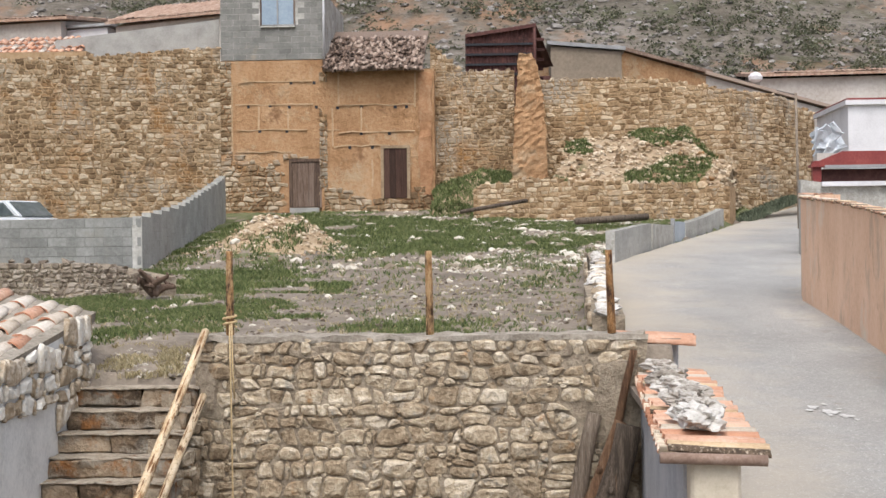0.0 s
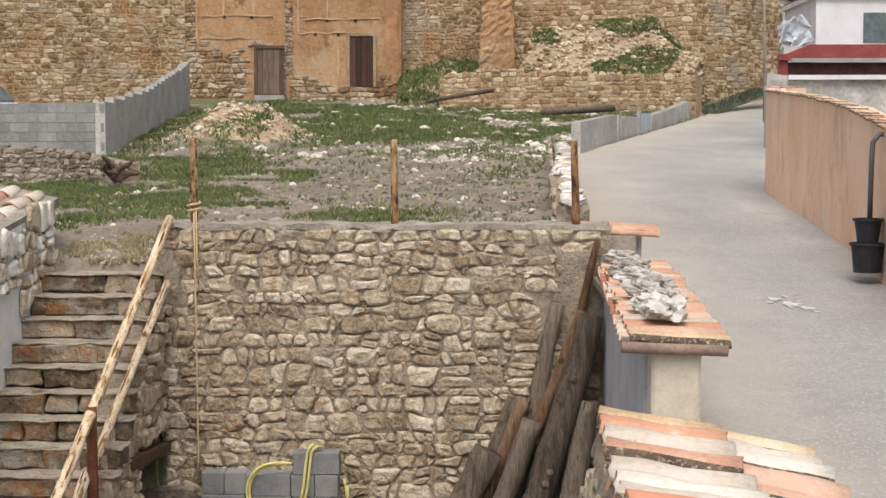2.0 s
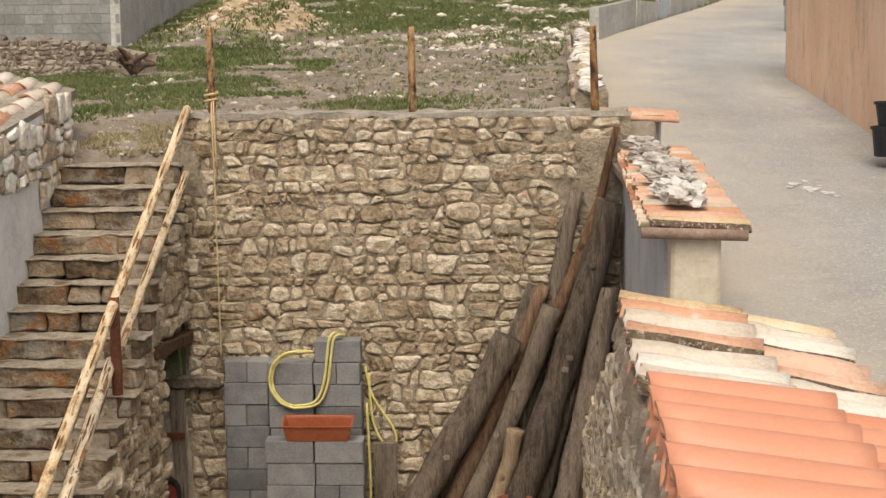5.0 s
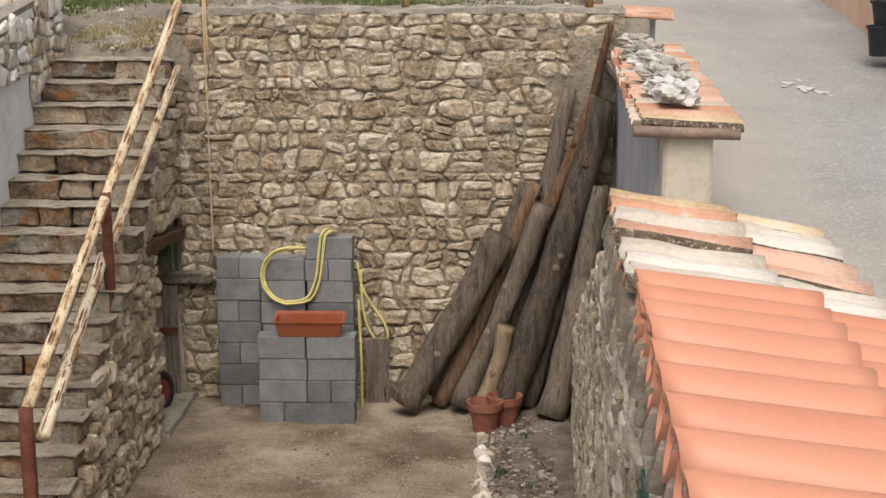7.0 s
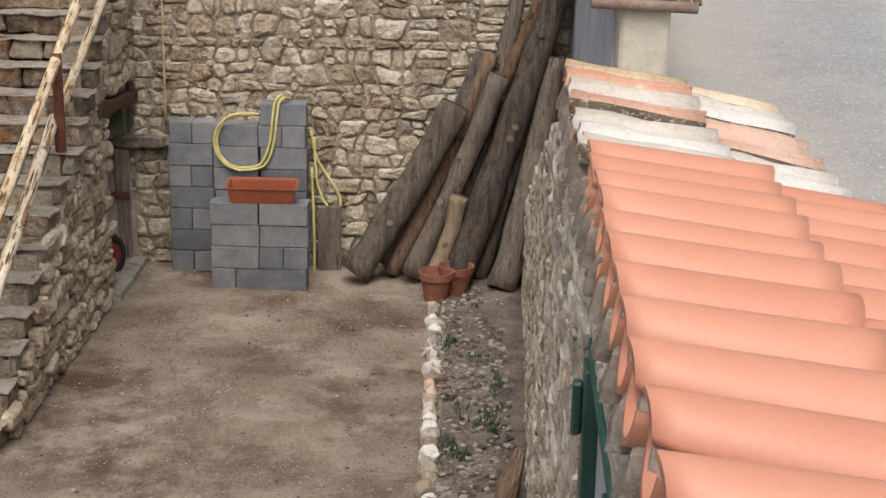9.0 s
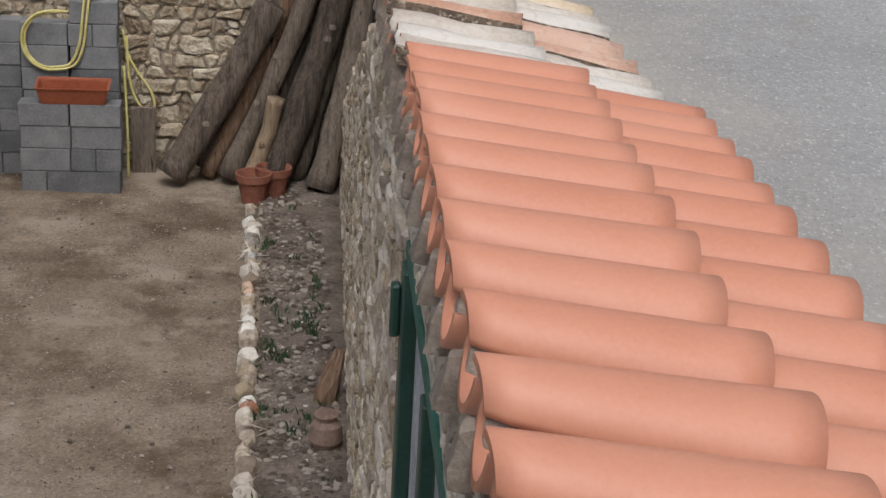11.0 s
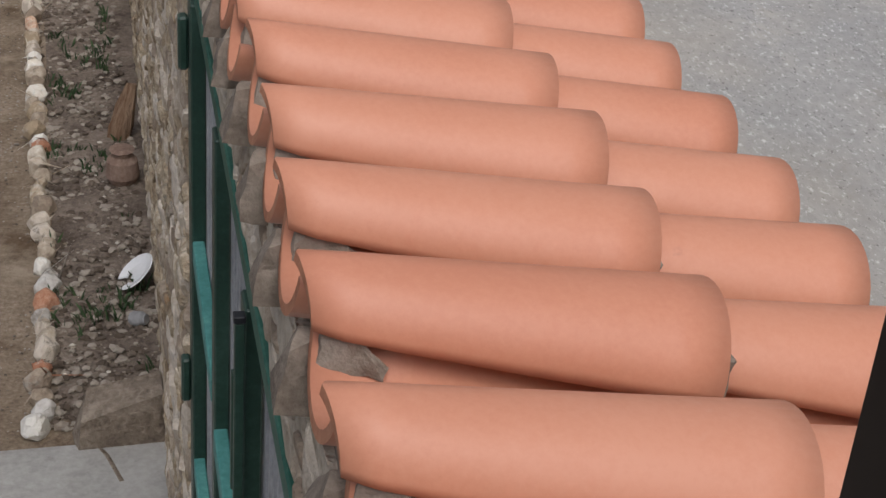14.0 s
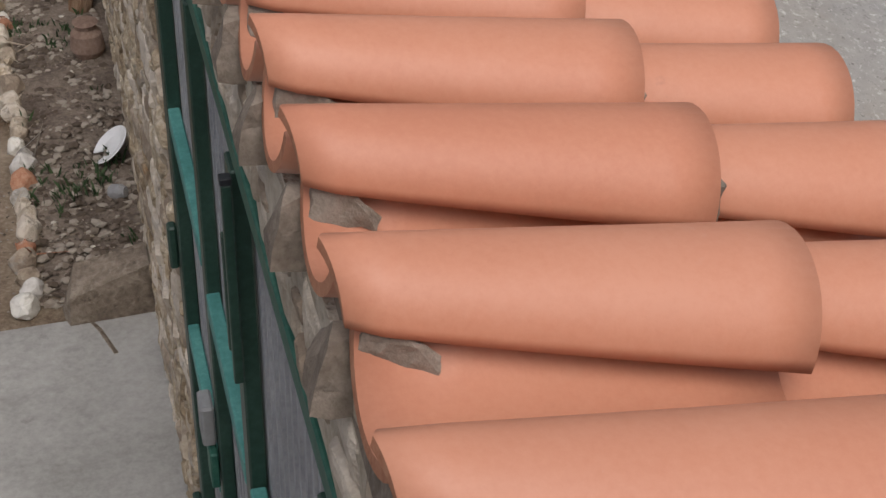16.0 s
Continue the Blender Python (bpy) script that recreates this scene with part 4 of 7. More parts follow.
part("bedding", rough_up(box_bm(0.09, 0.62, -2.9, 2.8, -0.06, 0.0, cuts=4), 0.008, 5), M["mortar_grey"], tile_cap, matrix=pose(0, 0, 0.02, 0, 10, TURN))

# the far cap along the lane, with lumps of pale stone holding it down
far_cap = thing("tile_cap", (1.4, 5.5, 2.95), "single row of old curved tiles capping the grey wall", "tile cap")
fc_inv = far_cap.matrix_basis.inverted()
for k in range(20):
    s = k / 19
    x, y, z = 1.2 + 0.16 * s, 3.68 + 4.45 * s, 2.96 + 0.085 * s
    me = covers_old[(6, 1, 3, 0, 3, 1, 3)[k % 7]]
    shared("cover_tile", me, far_cap, fc_inv @ pose(x + cap_rnd.uniform(-0.02, 0.02), y, z - 0.005, 0, 4, cap_rnd.uniform(-3, 3)) @ Matrix.Diagonal((1.36, 1.3, 0.9, 1)))
    if k < 19:
        shared("channel_tile", channel_old, far_cap, fc_inv @ pose(x - 0.02, y + 0.12, z + 0.02, 0, 4, cap_rnd.uniform(-3, 3)) @ Matrix.Diagonal((1.4, 1.2, 0.9, 1)))
part("bedding", rough_up(box_bm(-0.12, 0.24, -1.8, 2.6, -0.05, 0.01, cuts=3), 0.01, 5), M["mortar_grey"], far_cap)
tube("edge_tile", [(1.17 - 1.4, 3.57 - 5.5, -0.03), (1.78 - 1.4, 3.57 - 5.5, -0.05)], 0.034, M["clay_dull"], far_cap, 10)
for i, (x, y, s) in enumerate(((1.5, 4.15, 0.17), (1.44, 4.5, 0.13), (1.53, 4.75, 0.15), (1.46, 5.2, 0.14), (1.55, 5.55, 0.13), (1.5, 6.0, 0.15), (1.48, 6.6, 0.13), (1.55, 7.1, 0.12), (1.52, 7.6, 0.11))):
    bm = bmesh.new()
    bmesh.ops.create_icosphere(bm, subdivisions=4, radius=1)
    for v in bm.verts:
        v.co *= 1 + 0.14 * noise.noise(v.co * 9 + Vector((0, 0, i))) + 0.6 * noise.noise(v.co * 1.6 + Vector((i * 7.0, 0, 0))) + 0.3 * noise.noise(v.co * 4 + Vector((0, i, 0)))
        v.co = Vector((v.co.x * s * 0.8, v.co.y * s * 1.3, max(v.co.z, -0.5) * s * 0.48))
    tagged(part("stone_lump", bm, M["white_stone"], None, matrix=pose(x, y, 3.035 + 0.12 * s + 0.02 * (y - 3.5), 0, 0, i * 8)), "pale lump of broken rock lying on the tile cap", "stone", "stones weighing the tiles")

# short cap on the next pier, stepped up the lane
tagged(part("pier", rough_up(box_bm(1.36, 1.74, 8.35, 8.85, 2.0, 3.3, 0.02, 3), 0.012, 4), M["grey_wall"], None), "short grey pier at the wall's corner", "pier")
cap_b = thing("tile_cap", (1.5, 8.45, 3.3), "short row of old tiles on a pier", "tile cap")
for k in range(3):
    shared("cover_tile", covers_old[(1, 3, 1)[k]], cap_b, pose(-0.31, -0.14 + 0.17 * k, 0.01, 0, 4, 0) @ Matrix.Diagonal((1.62, 1.15, 1.2, 1)))
part("bedding", rough_up(box_bm(-0.24, 0.26, -0.22, 0.3, -0.02, 0.03, cuts=3), 0.01, 5), M["mortar_grey"], cap_b)

# ---------------------------------------------------------------- the gate in the right wall
gate = thing("metal_gate", (lip_x(-3.1), -3.1, 0.0), "green painted metal gate with turquoise rails, shut", "gate", rz=-1.6)
gf_, gn = GATE_FAR + 3.1, GATE_NEAR + 3.1
STILES = (-2.52 + 3.1, -3.16 + 3.1, -4.0 + 3.1)
part("top_frame", box_bm(0.006, 0.05, gn, gf_, GATE_TOP - 0.055, GATE_TOP - 0.004, 0.004), M["green_worn"], gate, "worn green top bar")
part("jamb", box_bm(-0.004, 0.034, gf_ - 0.11, gf_ - 0.002, 0.0, GATE_TOP - 0.056, 0.004), M["green"], gate)
part("jamb", box_bm(0.0, 0.034, gn + 0.002, gn + 0.07, 0.0, GATE_TOP - 0.056, 0.004), M["green"], gate)
for y in STILES:
    part("stile", box_bm(0.0, 0.034, y - 0.035, y + 0.035, 0.02, GATE_TOP - 0.07, 0.004), M["green"], gate)
edges = [gf_ - 0.11] + [q for y in STILES for q in (y + 0.036, y - 0.036)] + [gn + 0.07]
for a, b in zip(edges[::2], edges[1::2]):
    part("panel", box_bm(0.036, 0.05, b, a, 0.03, GATE_TOP - 0.056), M["grey_paint"], gate)
    for k in range(int((a - b) / 0.06)):
        part("rib", box_bm(0.03, 0.036, b + 0.02 + k * 0.06, b + 0.035 + k * 0.06, 0.03, GATE_TOP - 0.056), M["grey_paint"], gate)
    for z in (2.1, 1.4, 0.6) if a > STILES[0] else (2.02, 1.34, 0.55):
        part("rail", box_bm(-0.002, 0.029, b, a, z - 0.06, z, 0.003), M["teal"], gate, "turquoise rail")
# the slip bolt: a square tube standing against the second stile
bolt = part("bolt_tube", box_bm(-0.018, -0.001, STILES[1] - 0.062, STILES[1] - 0.044, 2.3, 2.72, 0.002), M["green"], gate)
part("bolt_cap", box_bm(-0.02, 0.0, STILES[1] - 0.064, STILES[1] - 0.042, 2.721, 2.735, 0.002), M["black"], bolt, "black bolt end")
part("keeper", box_bm(-0.02, -0.001, STILES[1] - 0.03, STILES[1] - 0.01, 2.35, 2.6, 0.003), M["green"], gate)
part("lock", box_bm(-0.036, -0.003, STILES[0] - 0.01, STILES[0] + 0.07, 1.54, 1.66, 0.006), M["sheet"], gate, "grey metal lock case")
part("lock_plate", box_bm(-0.024, -0.003, STILES[0] - 0.03, STILES[0] + 0.05, 1.42, 1.53, 0.004), M["green_worn"], gate)
for z in (2.62, 1.62, 0.6):
    part("hinge", box_bm(-0.03, -0.005, gf_ - 0.05, gf_ - 0.01, z - 0.07, z + 0.07, 0.006), M["green"], gate)

# ---------------------------------------------------------------- concrete blocks in a stack
block_group = "stacked concrete blocks"


def hollow_block(name, length, at, rz=0.0):
    bm = box_bm(-length / 2, length / 2, -0.098, 0.098, 0.0, 0.185, 0.006)
    rough_up(bm, 0.003, 9, at[0] * 3 + at[2])
    return tagged(part(name, bm, M["block"], None, matrix=pose(*at, 0, 0, rz)), "grey concrete block in a neat stack", "concrete block", block_group)


COURSE = 0.189


def stack(x0, x1, y, pattern):
    """A column of blocks from the ground up; the pattern has F for a block laid lengthwise, H for two laid end on."""
    rnd = random.Random(round((x0 + y) * 100))
    for c, kind in enumerate(pattern):
        dx, rz = rnd.uniform(-0.008, 0.008), rnd.uniform(-1.0, 1.0)
        if kind == "H":
            for q in (0.25, 0.75):
                hollow_block("concrete_block", (x1 - x0) / 2 - 0.005, (x0 + (x1 - x0) * q + dx, y + rnd.uniform(-0.006, 0.006), COURSE * c), rz)
        else:
            hollow_block("concrete_block", x1 - x0 - 0.007, ((x0 + x1) / 2 + dx, y + rnd.uniform(-0.008, 0.008), COURSE * c), rz)


stack(-1.605, -1.2, 7.1, "HFFF")
stack(-1.2, -0.795, 7.1, "FHFF")
stack(-2.02, -1.635, 7.58, "HFHFHFH")
stack(-1.63, -1.245, 7.52, "FHFHFFF")
stack(-1.24, -0.845, 7.5, "FFHFFFHF")

planter = thing("planter_box", (-1.17, 7.11, 0.742), "empty terracotta coloured plastic trough on the blocks", "planter")
bm = bmesh.new()
rings = []
for sx_, sy_, z in ((0.27, 0.085, 0.0), (0.305, 0.1, 0.185), (0.315, 0.108, 0.19), (0.315, 0.108, 0.215), (0.303, 0.097, 0.215), (0.292, 0.087, 0.19), (0.262, 0.066, 0.02)):
    rings.append([bm.verts.new((sx_ * a, sy_ * b, z)) for a, b in ((-1, -1), (1, -1), (1, 1), (-1, 1))])
for a, b in zip(rings, rings[1:]):
    for k in range(4):
        bm.faces.new((a[k], a[(k + 1) % 4], b[(k + 1) % 4], b[k]))
bm.faces.new(rings[0][::-1])
bm.faces.new(rings[-1])
bmesh.ops.bevel(bm, geom=bm.edges[:], offset=0.006, segments=2, affect="EDGES")
part("trough", bm, M["planter"], planter, smooth=False, matrix=pose(0, -0.03, 0.025, 12, 0, 0) @ Matrix.Diagonal((0.93, 1, 0.72, 1)))

# garden hose thrown over the stack: two coils and a tail
hose = thing("garden_hose", (-1.3, 7.2, 1.4), "yellow garden hose coiled over the concrete blocks", "hose")


def smooth_line(pts, k=4):
    p = [Vector(q) for q in pts]
    out = []
    for i in range(len(p) - 1):
        a, b, c, d = p[max(i - 1, 0)], p[i], p[i + 1], p[min(i + 2, len(p) - 1)]
        for j in range(k):
            t = j / k
            out.append(0.5 * ((2 * b) + (c - a) * t + (2 * a - 5 * b + 4 * c - d) * t * t + (3 * b - a - 3 * c + d) * t ** 3))
    out.append(p[-1])
    return out


def hose_run(pts, name):
    pts = smooth_line(pts, 3)
    tube(name, [Vector((0.41 + (p[0] - 0.41) * 1.017, p[1] + 0.213, 4.1 + (p[2] - 4.1) * 1.017)) - Vector((-1.3, 7.2, 1.4)) for p in pts], 0.012, M["hose"], hose, 7)


def loop(cx, cz, rx, rz, y, a0, a1, n=26):
    return [(cx + rx * math.cos(a0 + (a1 - a0) * i / n), y + 0.004 * math.sin(5 * i), cz + rz * math.sin(a0 + (a1 - a0) * i / n)) for i in range(n + 1)]


for k in range(2):
    o = 0.035 * k
    hose_run([(-1.25 + o, 7.2, 1.46), (-1.32, 7.19, 1.46 + 0.01 * k)] + loop(-1.37 + o * 0.4, 1.23, 0.19 + o, 0.22 + o * 0.5, 7.175 - 0.012 * k, 1.75, 4.71) + [(-1.21 + o, 7.165, 1.04 - o * 0.3), (-1.13 + o, 7.17, 1.2), (-1.1 + o, 7.175, 1.42), (-1.08 + o, 7.18, 1.56), (-1.04 + o, 7.2, 1.62 - o * 0.5), (-1.0 + o, 7.32, 1.57)], "coil")
hose_run([(-0.8, 7.36, 1.3), (-0.76, 7.34, 1.1), (-0.68, 7.33, 0.95), (-0.58, 7.33, 0.8), (-0.545, 7.33, 0.68), (-0.58, 7.33, 0.62), (-0.66, 7.33, 0.66), (-0.73, 7.33, 0.8), (-0.76, 7.33, 1.0), (-0.77, 7.35, 1.25)], "coil")
hose_run([(-0.79, 7.3, 1.0), (-0.775, 7.28, 0.7), (-0.765, 7.25, 0.4), (-0.76, 7.22, 0.03)], "tail")

board = tagged(part("board", rough_up(box_bm(-0.1, 0.1, -0.02, 0.02, 0, 0.62, 0.006, 3), 0.008, 8), M["wood_grey"], None, matrix=pose(-0.66, 7.6, 0.0, 10, 0, 2)), "short weathered board leaning on the stone wall", "board")

# ---------------------------------------------------------------- logs leaning in the corner
def log(at, to, r0, r1, seed, label, knots=1, mat=None, bend=0.05):
    rnd = random.Random(seed)
    a, b = Vector(at), Vector(to)
    n = 16
    side = (b - a).orthogonal().normalized()
    t = thing("log", at, label, "log", "logs leaning in the corner")
    pts, rad = [], []
    for i in range(n + 1):
        s = i / n
        w = bend * math.sin(s * 3.1) + 0.03 * noise.noise(Vector((s * 4, seed, 0)))
        pts.append((b - a) * s + side * w)
        rad.append((r0 + (r1 - r0) * s) * (1 + 0.12 * noise.noise(Vector((s * 6, seed * 2.0, 1)))))
    tube("trunk", pts, r0, mat or M["wood_grey"], t, 18, rough=0.16, seed=seed, taper=rad)
    for k in range(knots):
        s = rnd.uniform(0.15, 0.85)
        p = (b - a) * s + side * bend * math.sin(s * 3.1)
        ang = rnd.uniform(3.6, 5.8)
        o = Vector((math.cos(ang), math.sin(ang), 0.2)) * (r0 + (r1 - r0) * s)
        bm = bmesh.new()
        bmesh.ops.create_icosphere(bm, subdivisions=1, radius=0.035)
        part("knot", rough_up(bm, 0.012, 12, seed + k), mat or M["wood_grey"], t, matrix=Matrix.Translation(p + o * 0.9))
    return t


log((-0.42, 7.22, 0.11), (0.4, 7.4, 1.54), 0.135, 0.12, 3, "thick grey weathered log leaning against the wall")
log((-0.18, 7.5, 0.1), (0.63, 7.64, 1.93), 0.085, 0.075, 5, "grey weathered log leaning behind a thicker one")
log((-0.12, 7.42, 0.05), (0.7, 7.58, 1.95), 0.075, 0.06, 19, "dark brown pole between thicker logs", 1, M["wood_brown"])
log((0.05, 7.3, 0.08), (0.76, 7.36, 1.8), 0.09, 0.085, 7, "brown weathered log with a sawn top end", 2)
log((0.21, 7.14, 0.06), (0.455, 7.2, 0.8), 0.065, 0.07, 9, "short split log with a pale sawn end", 1, M["wood_split"])
log((0.44, 7.2, 0.08), (1.25, 7.48, 2.66), 0.14, 0.105, 11, "thick straight grey log leaning into the corner", 3)
log((0.82, 7.08, 0.05), (1.22, 7.45, 1.95), 0.12, 0.09, 13, "grey weathered log leaning on the side wall", 2)
log((0.3, 7.55, 0.05), (0.98, 7.66, 2.74), 0.08, 0.065, 15, "dark grey pole standing against the stone wall", 2)
log((0.22, 7.5, 0.4), (1.19, 7.62, 2.68), 0.065, 0.055, 17, "long brown pole leaning in the corner", 2, M["wood_brown"])
log((0.78, 7.56, 1.2), (1.31, 7.66, 3.27), 0.05, 0.03, 21, "thin reddish pole reaching the top of the wall", 1, M["wood_brown"], 0.03)
log((0.62, 7.4, 0.05), (1.12, 7.6, 2.2), 0.09, 0.075, 23, "dark grey log in the shade of the others", 1)

# ---------------------------------------------------------------- pots, border stones, clutter of the bed
def flower_pot(at, s, label):
    t = thing("flower_pot", at, label, "flower pot", "pots by the logs")
    part("pot", lathe_bm([(0.095 * s, 0), (0.13 * s, 0.2 * s), (0.15 * s, 0.2 * s), (0.155 * s, 0.26 * s), (0.135 * s, 0.26 * s), (0.12 * s, 0.19 * s), (0.11 * s, 0.17 * s)]), M["pot"], t, smooth=False)
    part("soil", lathe_bm([(0.115 * s, 0.17 * s), (0.118 * s, 0.185 * s)], 20), M["bed"], t)
    return t


flower_pot((0.28, 6.86, 0.0), 0.98, "terracotta flower pot beside the border stones")
flower_pot((0.44, 7.02, 0.0), 1.0, "terracotta flower pot standing before the logs")

border_rnd = random.Random(17)


def rock_bm(rnd, sx_, sy_, sz_, n=14):
    pts = []
    for _ in range(n):
        v = Vector((rnd.gauss(0, 1), rnd.gauss(0, 1), rnd.gauss(0, 1))).normalized()
        pts.append((v.x * sx_ * rnd.uniform(0.8, 1.1), v.y * sy_ * rnd.uniform(0.8, 1.1), v.z * sz_ * rnd.uniform(0.8, 1.1)))
    return hull_bm(pts)


y = 6.55
while y > 0.2:
    s = border_rnd.uniform(0.6, 1.1)
    x = 0.26 + 0.012 * (6.6 - y) - 0.05 * max(0.0, 1.4 - y) + border_rnd.uniform(-0.022, 0.022)
    pale = border_rnd.random()
    bm = rock_bm(border_rnd, 0.078 * s, 0.08 * s, 0.085 * s, 26)
    bmesh.ops.bevel(bm, geom=bm.edges[:], offset=0.006, segments=1, affect="EDGES")
    rough_up(bm, 0.008, 30, y)
    tagged(part("border_stone", bm, M["white_stone"] if pale < 0.12 else M["stone_pale"] if pale < 0.4 else M["tile_old"] if pale < 0.5 else M["stone_dull"], None, matrix=pose(x, y, 0.035, 0, 0, border_rnd.uniform(0, 180))), "pale rough stone edging the planting bed", "stone", "border stones of the bed")
    y -= 0.125 * s + border_rnd.uniform(0.0, 0.02)

plate = tagged(part("broken_plate", lathe_bm([(0.05, 0.0), (0.07, 0.004), (0.125, 0.022), (0.13, 0.026), (0.124, 0.03), (0.07, 0.013), (0.02, 0.011)], 28), M["plate"], None, matrix=pose(0.765, 1.38, 0.085, 0, -40, 4) @ Matrix.Scale(0.88, 4)), "white broken plate lying on the soil", "plate")
bm = bmesh.new()
bm.from_mesh(plate.data)
bmesh.ops.delete(bm, geom=[f for f in bm.faces if f.calc_center_median().x < -0.02 and abs(f.calc_center_median().y) < 0.05], context="FACES")
bm.to_mesh(plate.data)
bm.free()
tagged(part("glass_jar", lathe_bm([(0.04, 0), (0.05, 0.02), (0.05, 0.08), (0.035, 0.1), (0.035, 0.11)], 16), M["sheet"], None, matrix=pose(0.71, 1.03, 0.05, 80, 0, 60) @ Matrix.Scale(0.75, 4)), "small dull glass jar lying on the soil", "jar")
tagged(part("boulder", rough_up(hull_bm([(-0.18, -0.09, 0), (0.17, -0.1, 0), (0.18, 0.1, 0), (-0.17, 0.1, 0), (-0.16, -0.08, 0.15), (0.16, -0.09, 0.24), (0.17, 0.07, 0.25), (-0.12, 0.09, 0.2), (-0.2, 0, 0.06)]), 0.012, 6), M["stone_brown"], None, matrix=pose(0.615, 0.13, 0.0, 0, 0, 4) @ Matrix.Diagonal((1.04, 1, 1.18, 1))), "rough squared stone block beside the concrete pad", "stone block")
tagged(part("stump", rough_up(lathe_bm([(0.075, 0), (0.065, 0.1), (0.06, 0.2), (0.03, 0.36)], 9), 0.04, 11), M["wood_brown"], None, matrix=Matrix.Translation((0.75, 3.05, 0.00)) @ pose(0, 0, 0, -12, 14, 0)), "broken grey stump by the wall", "stump")
cup = thing("clay_jug", (0.75, 2.48, 0.03), "broken clay jug upside down in the bed", "jug")
part("body", lathe_bm([(0.07, 0), (0.095, 0.05), (0.085, 0.14), (0.06, 0.17), (0.055, 0.2)], 18), M["clay_dull"], cup)
part("base_shard", rough_up(lathe_bm([(0.05, 0.19), (0.075, 0.205), (0.05, 0.215)], 10), 0.012, 12), M["clay_dull"], cup, "broken rim shard")
stick = tube("stick", [(0.48, 0.12, 0.03), (0.55, -0.02, 0.035), (0.6, -0.2, 0.035)], 0.014, M["wood_grey"], None, 7)
tagged(stick, "thin dead stick lying on the concrete pad", "stick")
pad = tagged(part("pavement", rough_up(box_bm(-3.0, 0.86, -5.4, 0.07, -0.1, 0.045, cuts=9), 0.006, 3), M["concrete"], None), kind="structure")

# ---------------------------------------------------------------- stair rail of peeled poles
def pole(name, a, b, r0, r1, mat, parent, seed=0):
    a, b = Vector(a), Vector(b)
    pts = [a + (b - a) * (i / 10) + Vector((0, 0, 0.008 * noise.noise(Vector((i * 0.7, seed, 0))))) for i in range(11)]
    return tube(name, pts, r0, mat, parent, 10, rough=0.15, seed=seed, taper=[r0 + (r1 - r0) * i / 10 for i in range(11)])


def bark(pole_ob, a, b, r0, r1, seed, count):
    """Dark shreds of bark and gouges left along a peeled pole, a part of it."""
    rnd = random.Random(seed)
    a, b = Vector(a), Vector(b)
    d = (b - a).normalized()
    side = d.cross(Vector((0, 0, 1))).normalized()
    up = side.cross(d)
    length = (b - a).length
    verts, faces = [], []
    for _ in range(count):
        s, turn = rnd.uniform(0.02, 0.98), rnd.uniform(-0.4, 3.6)
        half, wide = rnd.uniform(0.03, 0.13), rnd.uniform(0.08, 0.24)
        r = r0 + (r1 - r0) * s
        o = len(verts)
        for i in range(7):
            q = -1 + i / 3
            w = wide * math.sqrt(max(0.02, 1 - q * q)) * rnd.uniform(0.6, 1.2)
            p = a + d * (length * s + half * q)
            for t in (turn - w, turn + 0.2 * w, turn + w):
                verts.append(p + (side * math.cos(t) + up * math.sin(t)) * (r * 1.07 + 0.0015))
        for i in range(6):
            for k in (0, 1):
                faces.append((o + 3 * i + k, o + 3 * i + k + 1, o + 3 * i + k + 4, o + 3 * i + k + 3))
    ob = mesh_object("bark", verts, faces, M["bark_dark"], pole_ob, True)
    return tagged(ob, kind="stuff")


M["bark_dark"] = material("bark_shred", [(0.1, 0.045, 0.018), (0.2, 0.1, 0.042), (0.36, 0.22, 0.11)], 14, 60, 0.6, 0.95, "island", 0.3)
rail = thing("stair_rail", (-2.4, 4.0, 0.6), "handrail of peeled pine poles on rusty posts", "handrail")
ro = Vector((-2.4, 4.0, 0.6))
for nm, a, b, r0, r1, seed in (("top_rail", (-2.52, 3.75, 1.16), (-2.3, 7.7, 3.45), 0.043, 0.036, 3), ("lower_rail", (-2.43, 3.75, 0.98), (-2.47, 5.55, 1.74), 0.045, 0.042, 5), ("lower_rail", (-2.44, 5.55, 1.76), (-2.31, 7.62, 2.91), 0.038, 0.032, 7)):
    bark(pole(nm, Vector(a) - ro, Vector(b) - ro, r0, r1, M["wood_pale"], rail, seed), Vector(a) - ro, Vector(b) - ro, r0, r1, seed, 70 if nm == "top_rail" else 45)
pole("post", Vector((-2.52, 3.72, 0.0)) - ro, Vector((-2.52, 3.72, 1.18)) - ro, 0.05, 0.045, M["rust"], rail, 9)
pole("post", Vector((-2.42, 5.5, 0.9)) - ro, Vector((-2.42, 5.5, 2.22)) - ro, 0.04, 0.04, M["rust"], rail, 11)

# posts on the coping, and the rope
for i, (x, top) in enumerate(((-2.12, 4.13), (-0.4, 4.115), (1.14, 4.105))):
    tagged(pole("fence_post", (x, 7.86, 3.4), (x - 0.01 * i, 7.86, top), 0.035, 0.03, M["wood_orange"], None, 20 + i), "rough wooden fence post set in the wall's coping", "fence post", "posts on the wall")
rope = thing("rope", (-2.09, 7.7, 3.4), "straw coloured rope tied round a post and hanging down the wall", "rope")
tube("knot", [(-0.03 + 0.055 * math.cos(a * 0.8), 0.15 + 0.055 * math.sin(a * 0.8), 0.08 + 0.006 * a) for a in range(20)], 0.011, M["rope"], rope, 6)
tube("strand", [(-0.02, 0.1, 0.1), (0.0, -0.03, 0.02), (0.01, -0.06, -0.2), (0.015, -0.05, -1.0), (0.02, -0.05, -2.0), (0.02, -0.06, -2.1)], 0.0075, M["rope"], rope, 6)
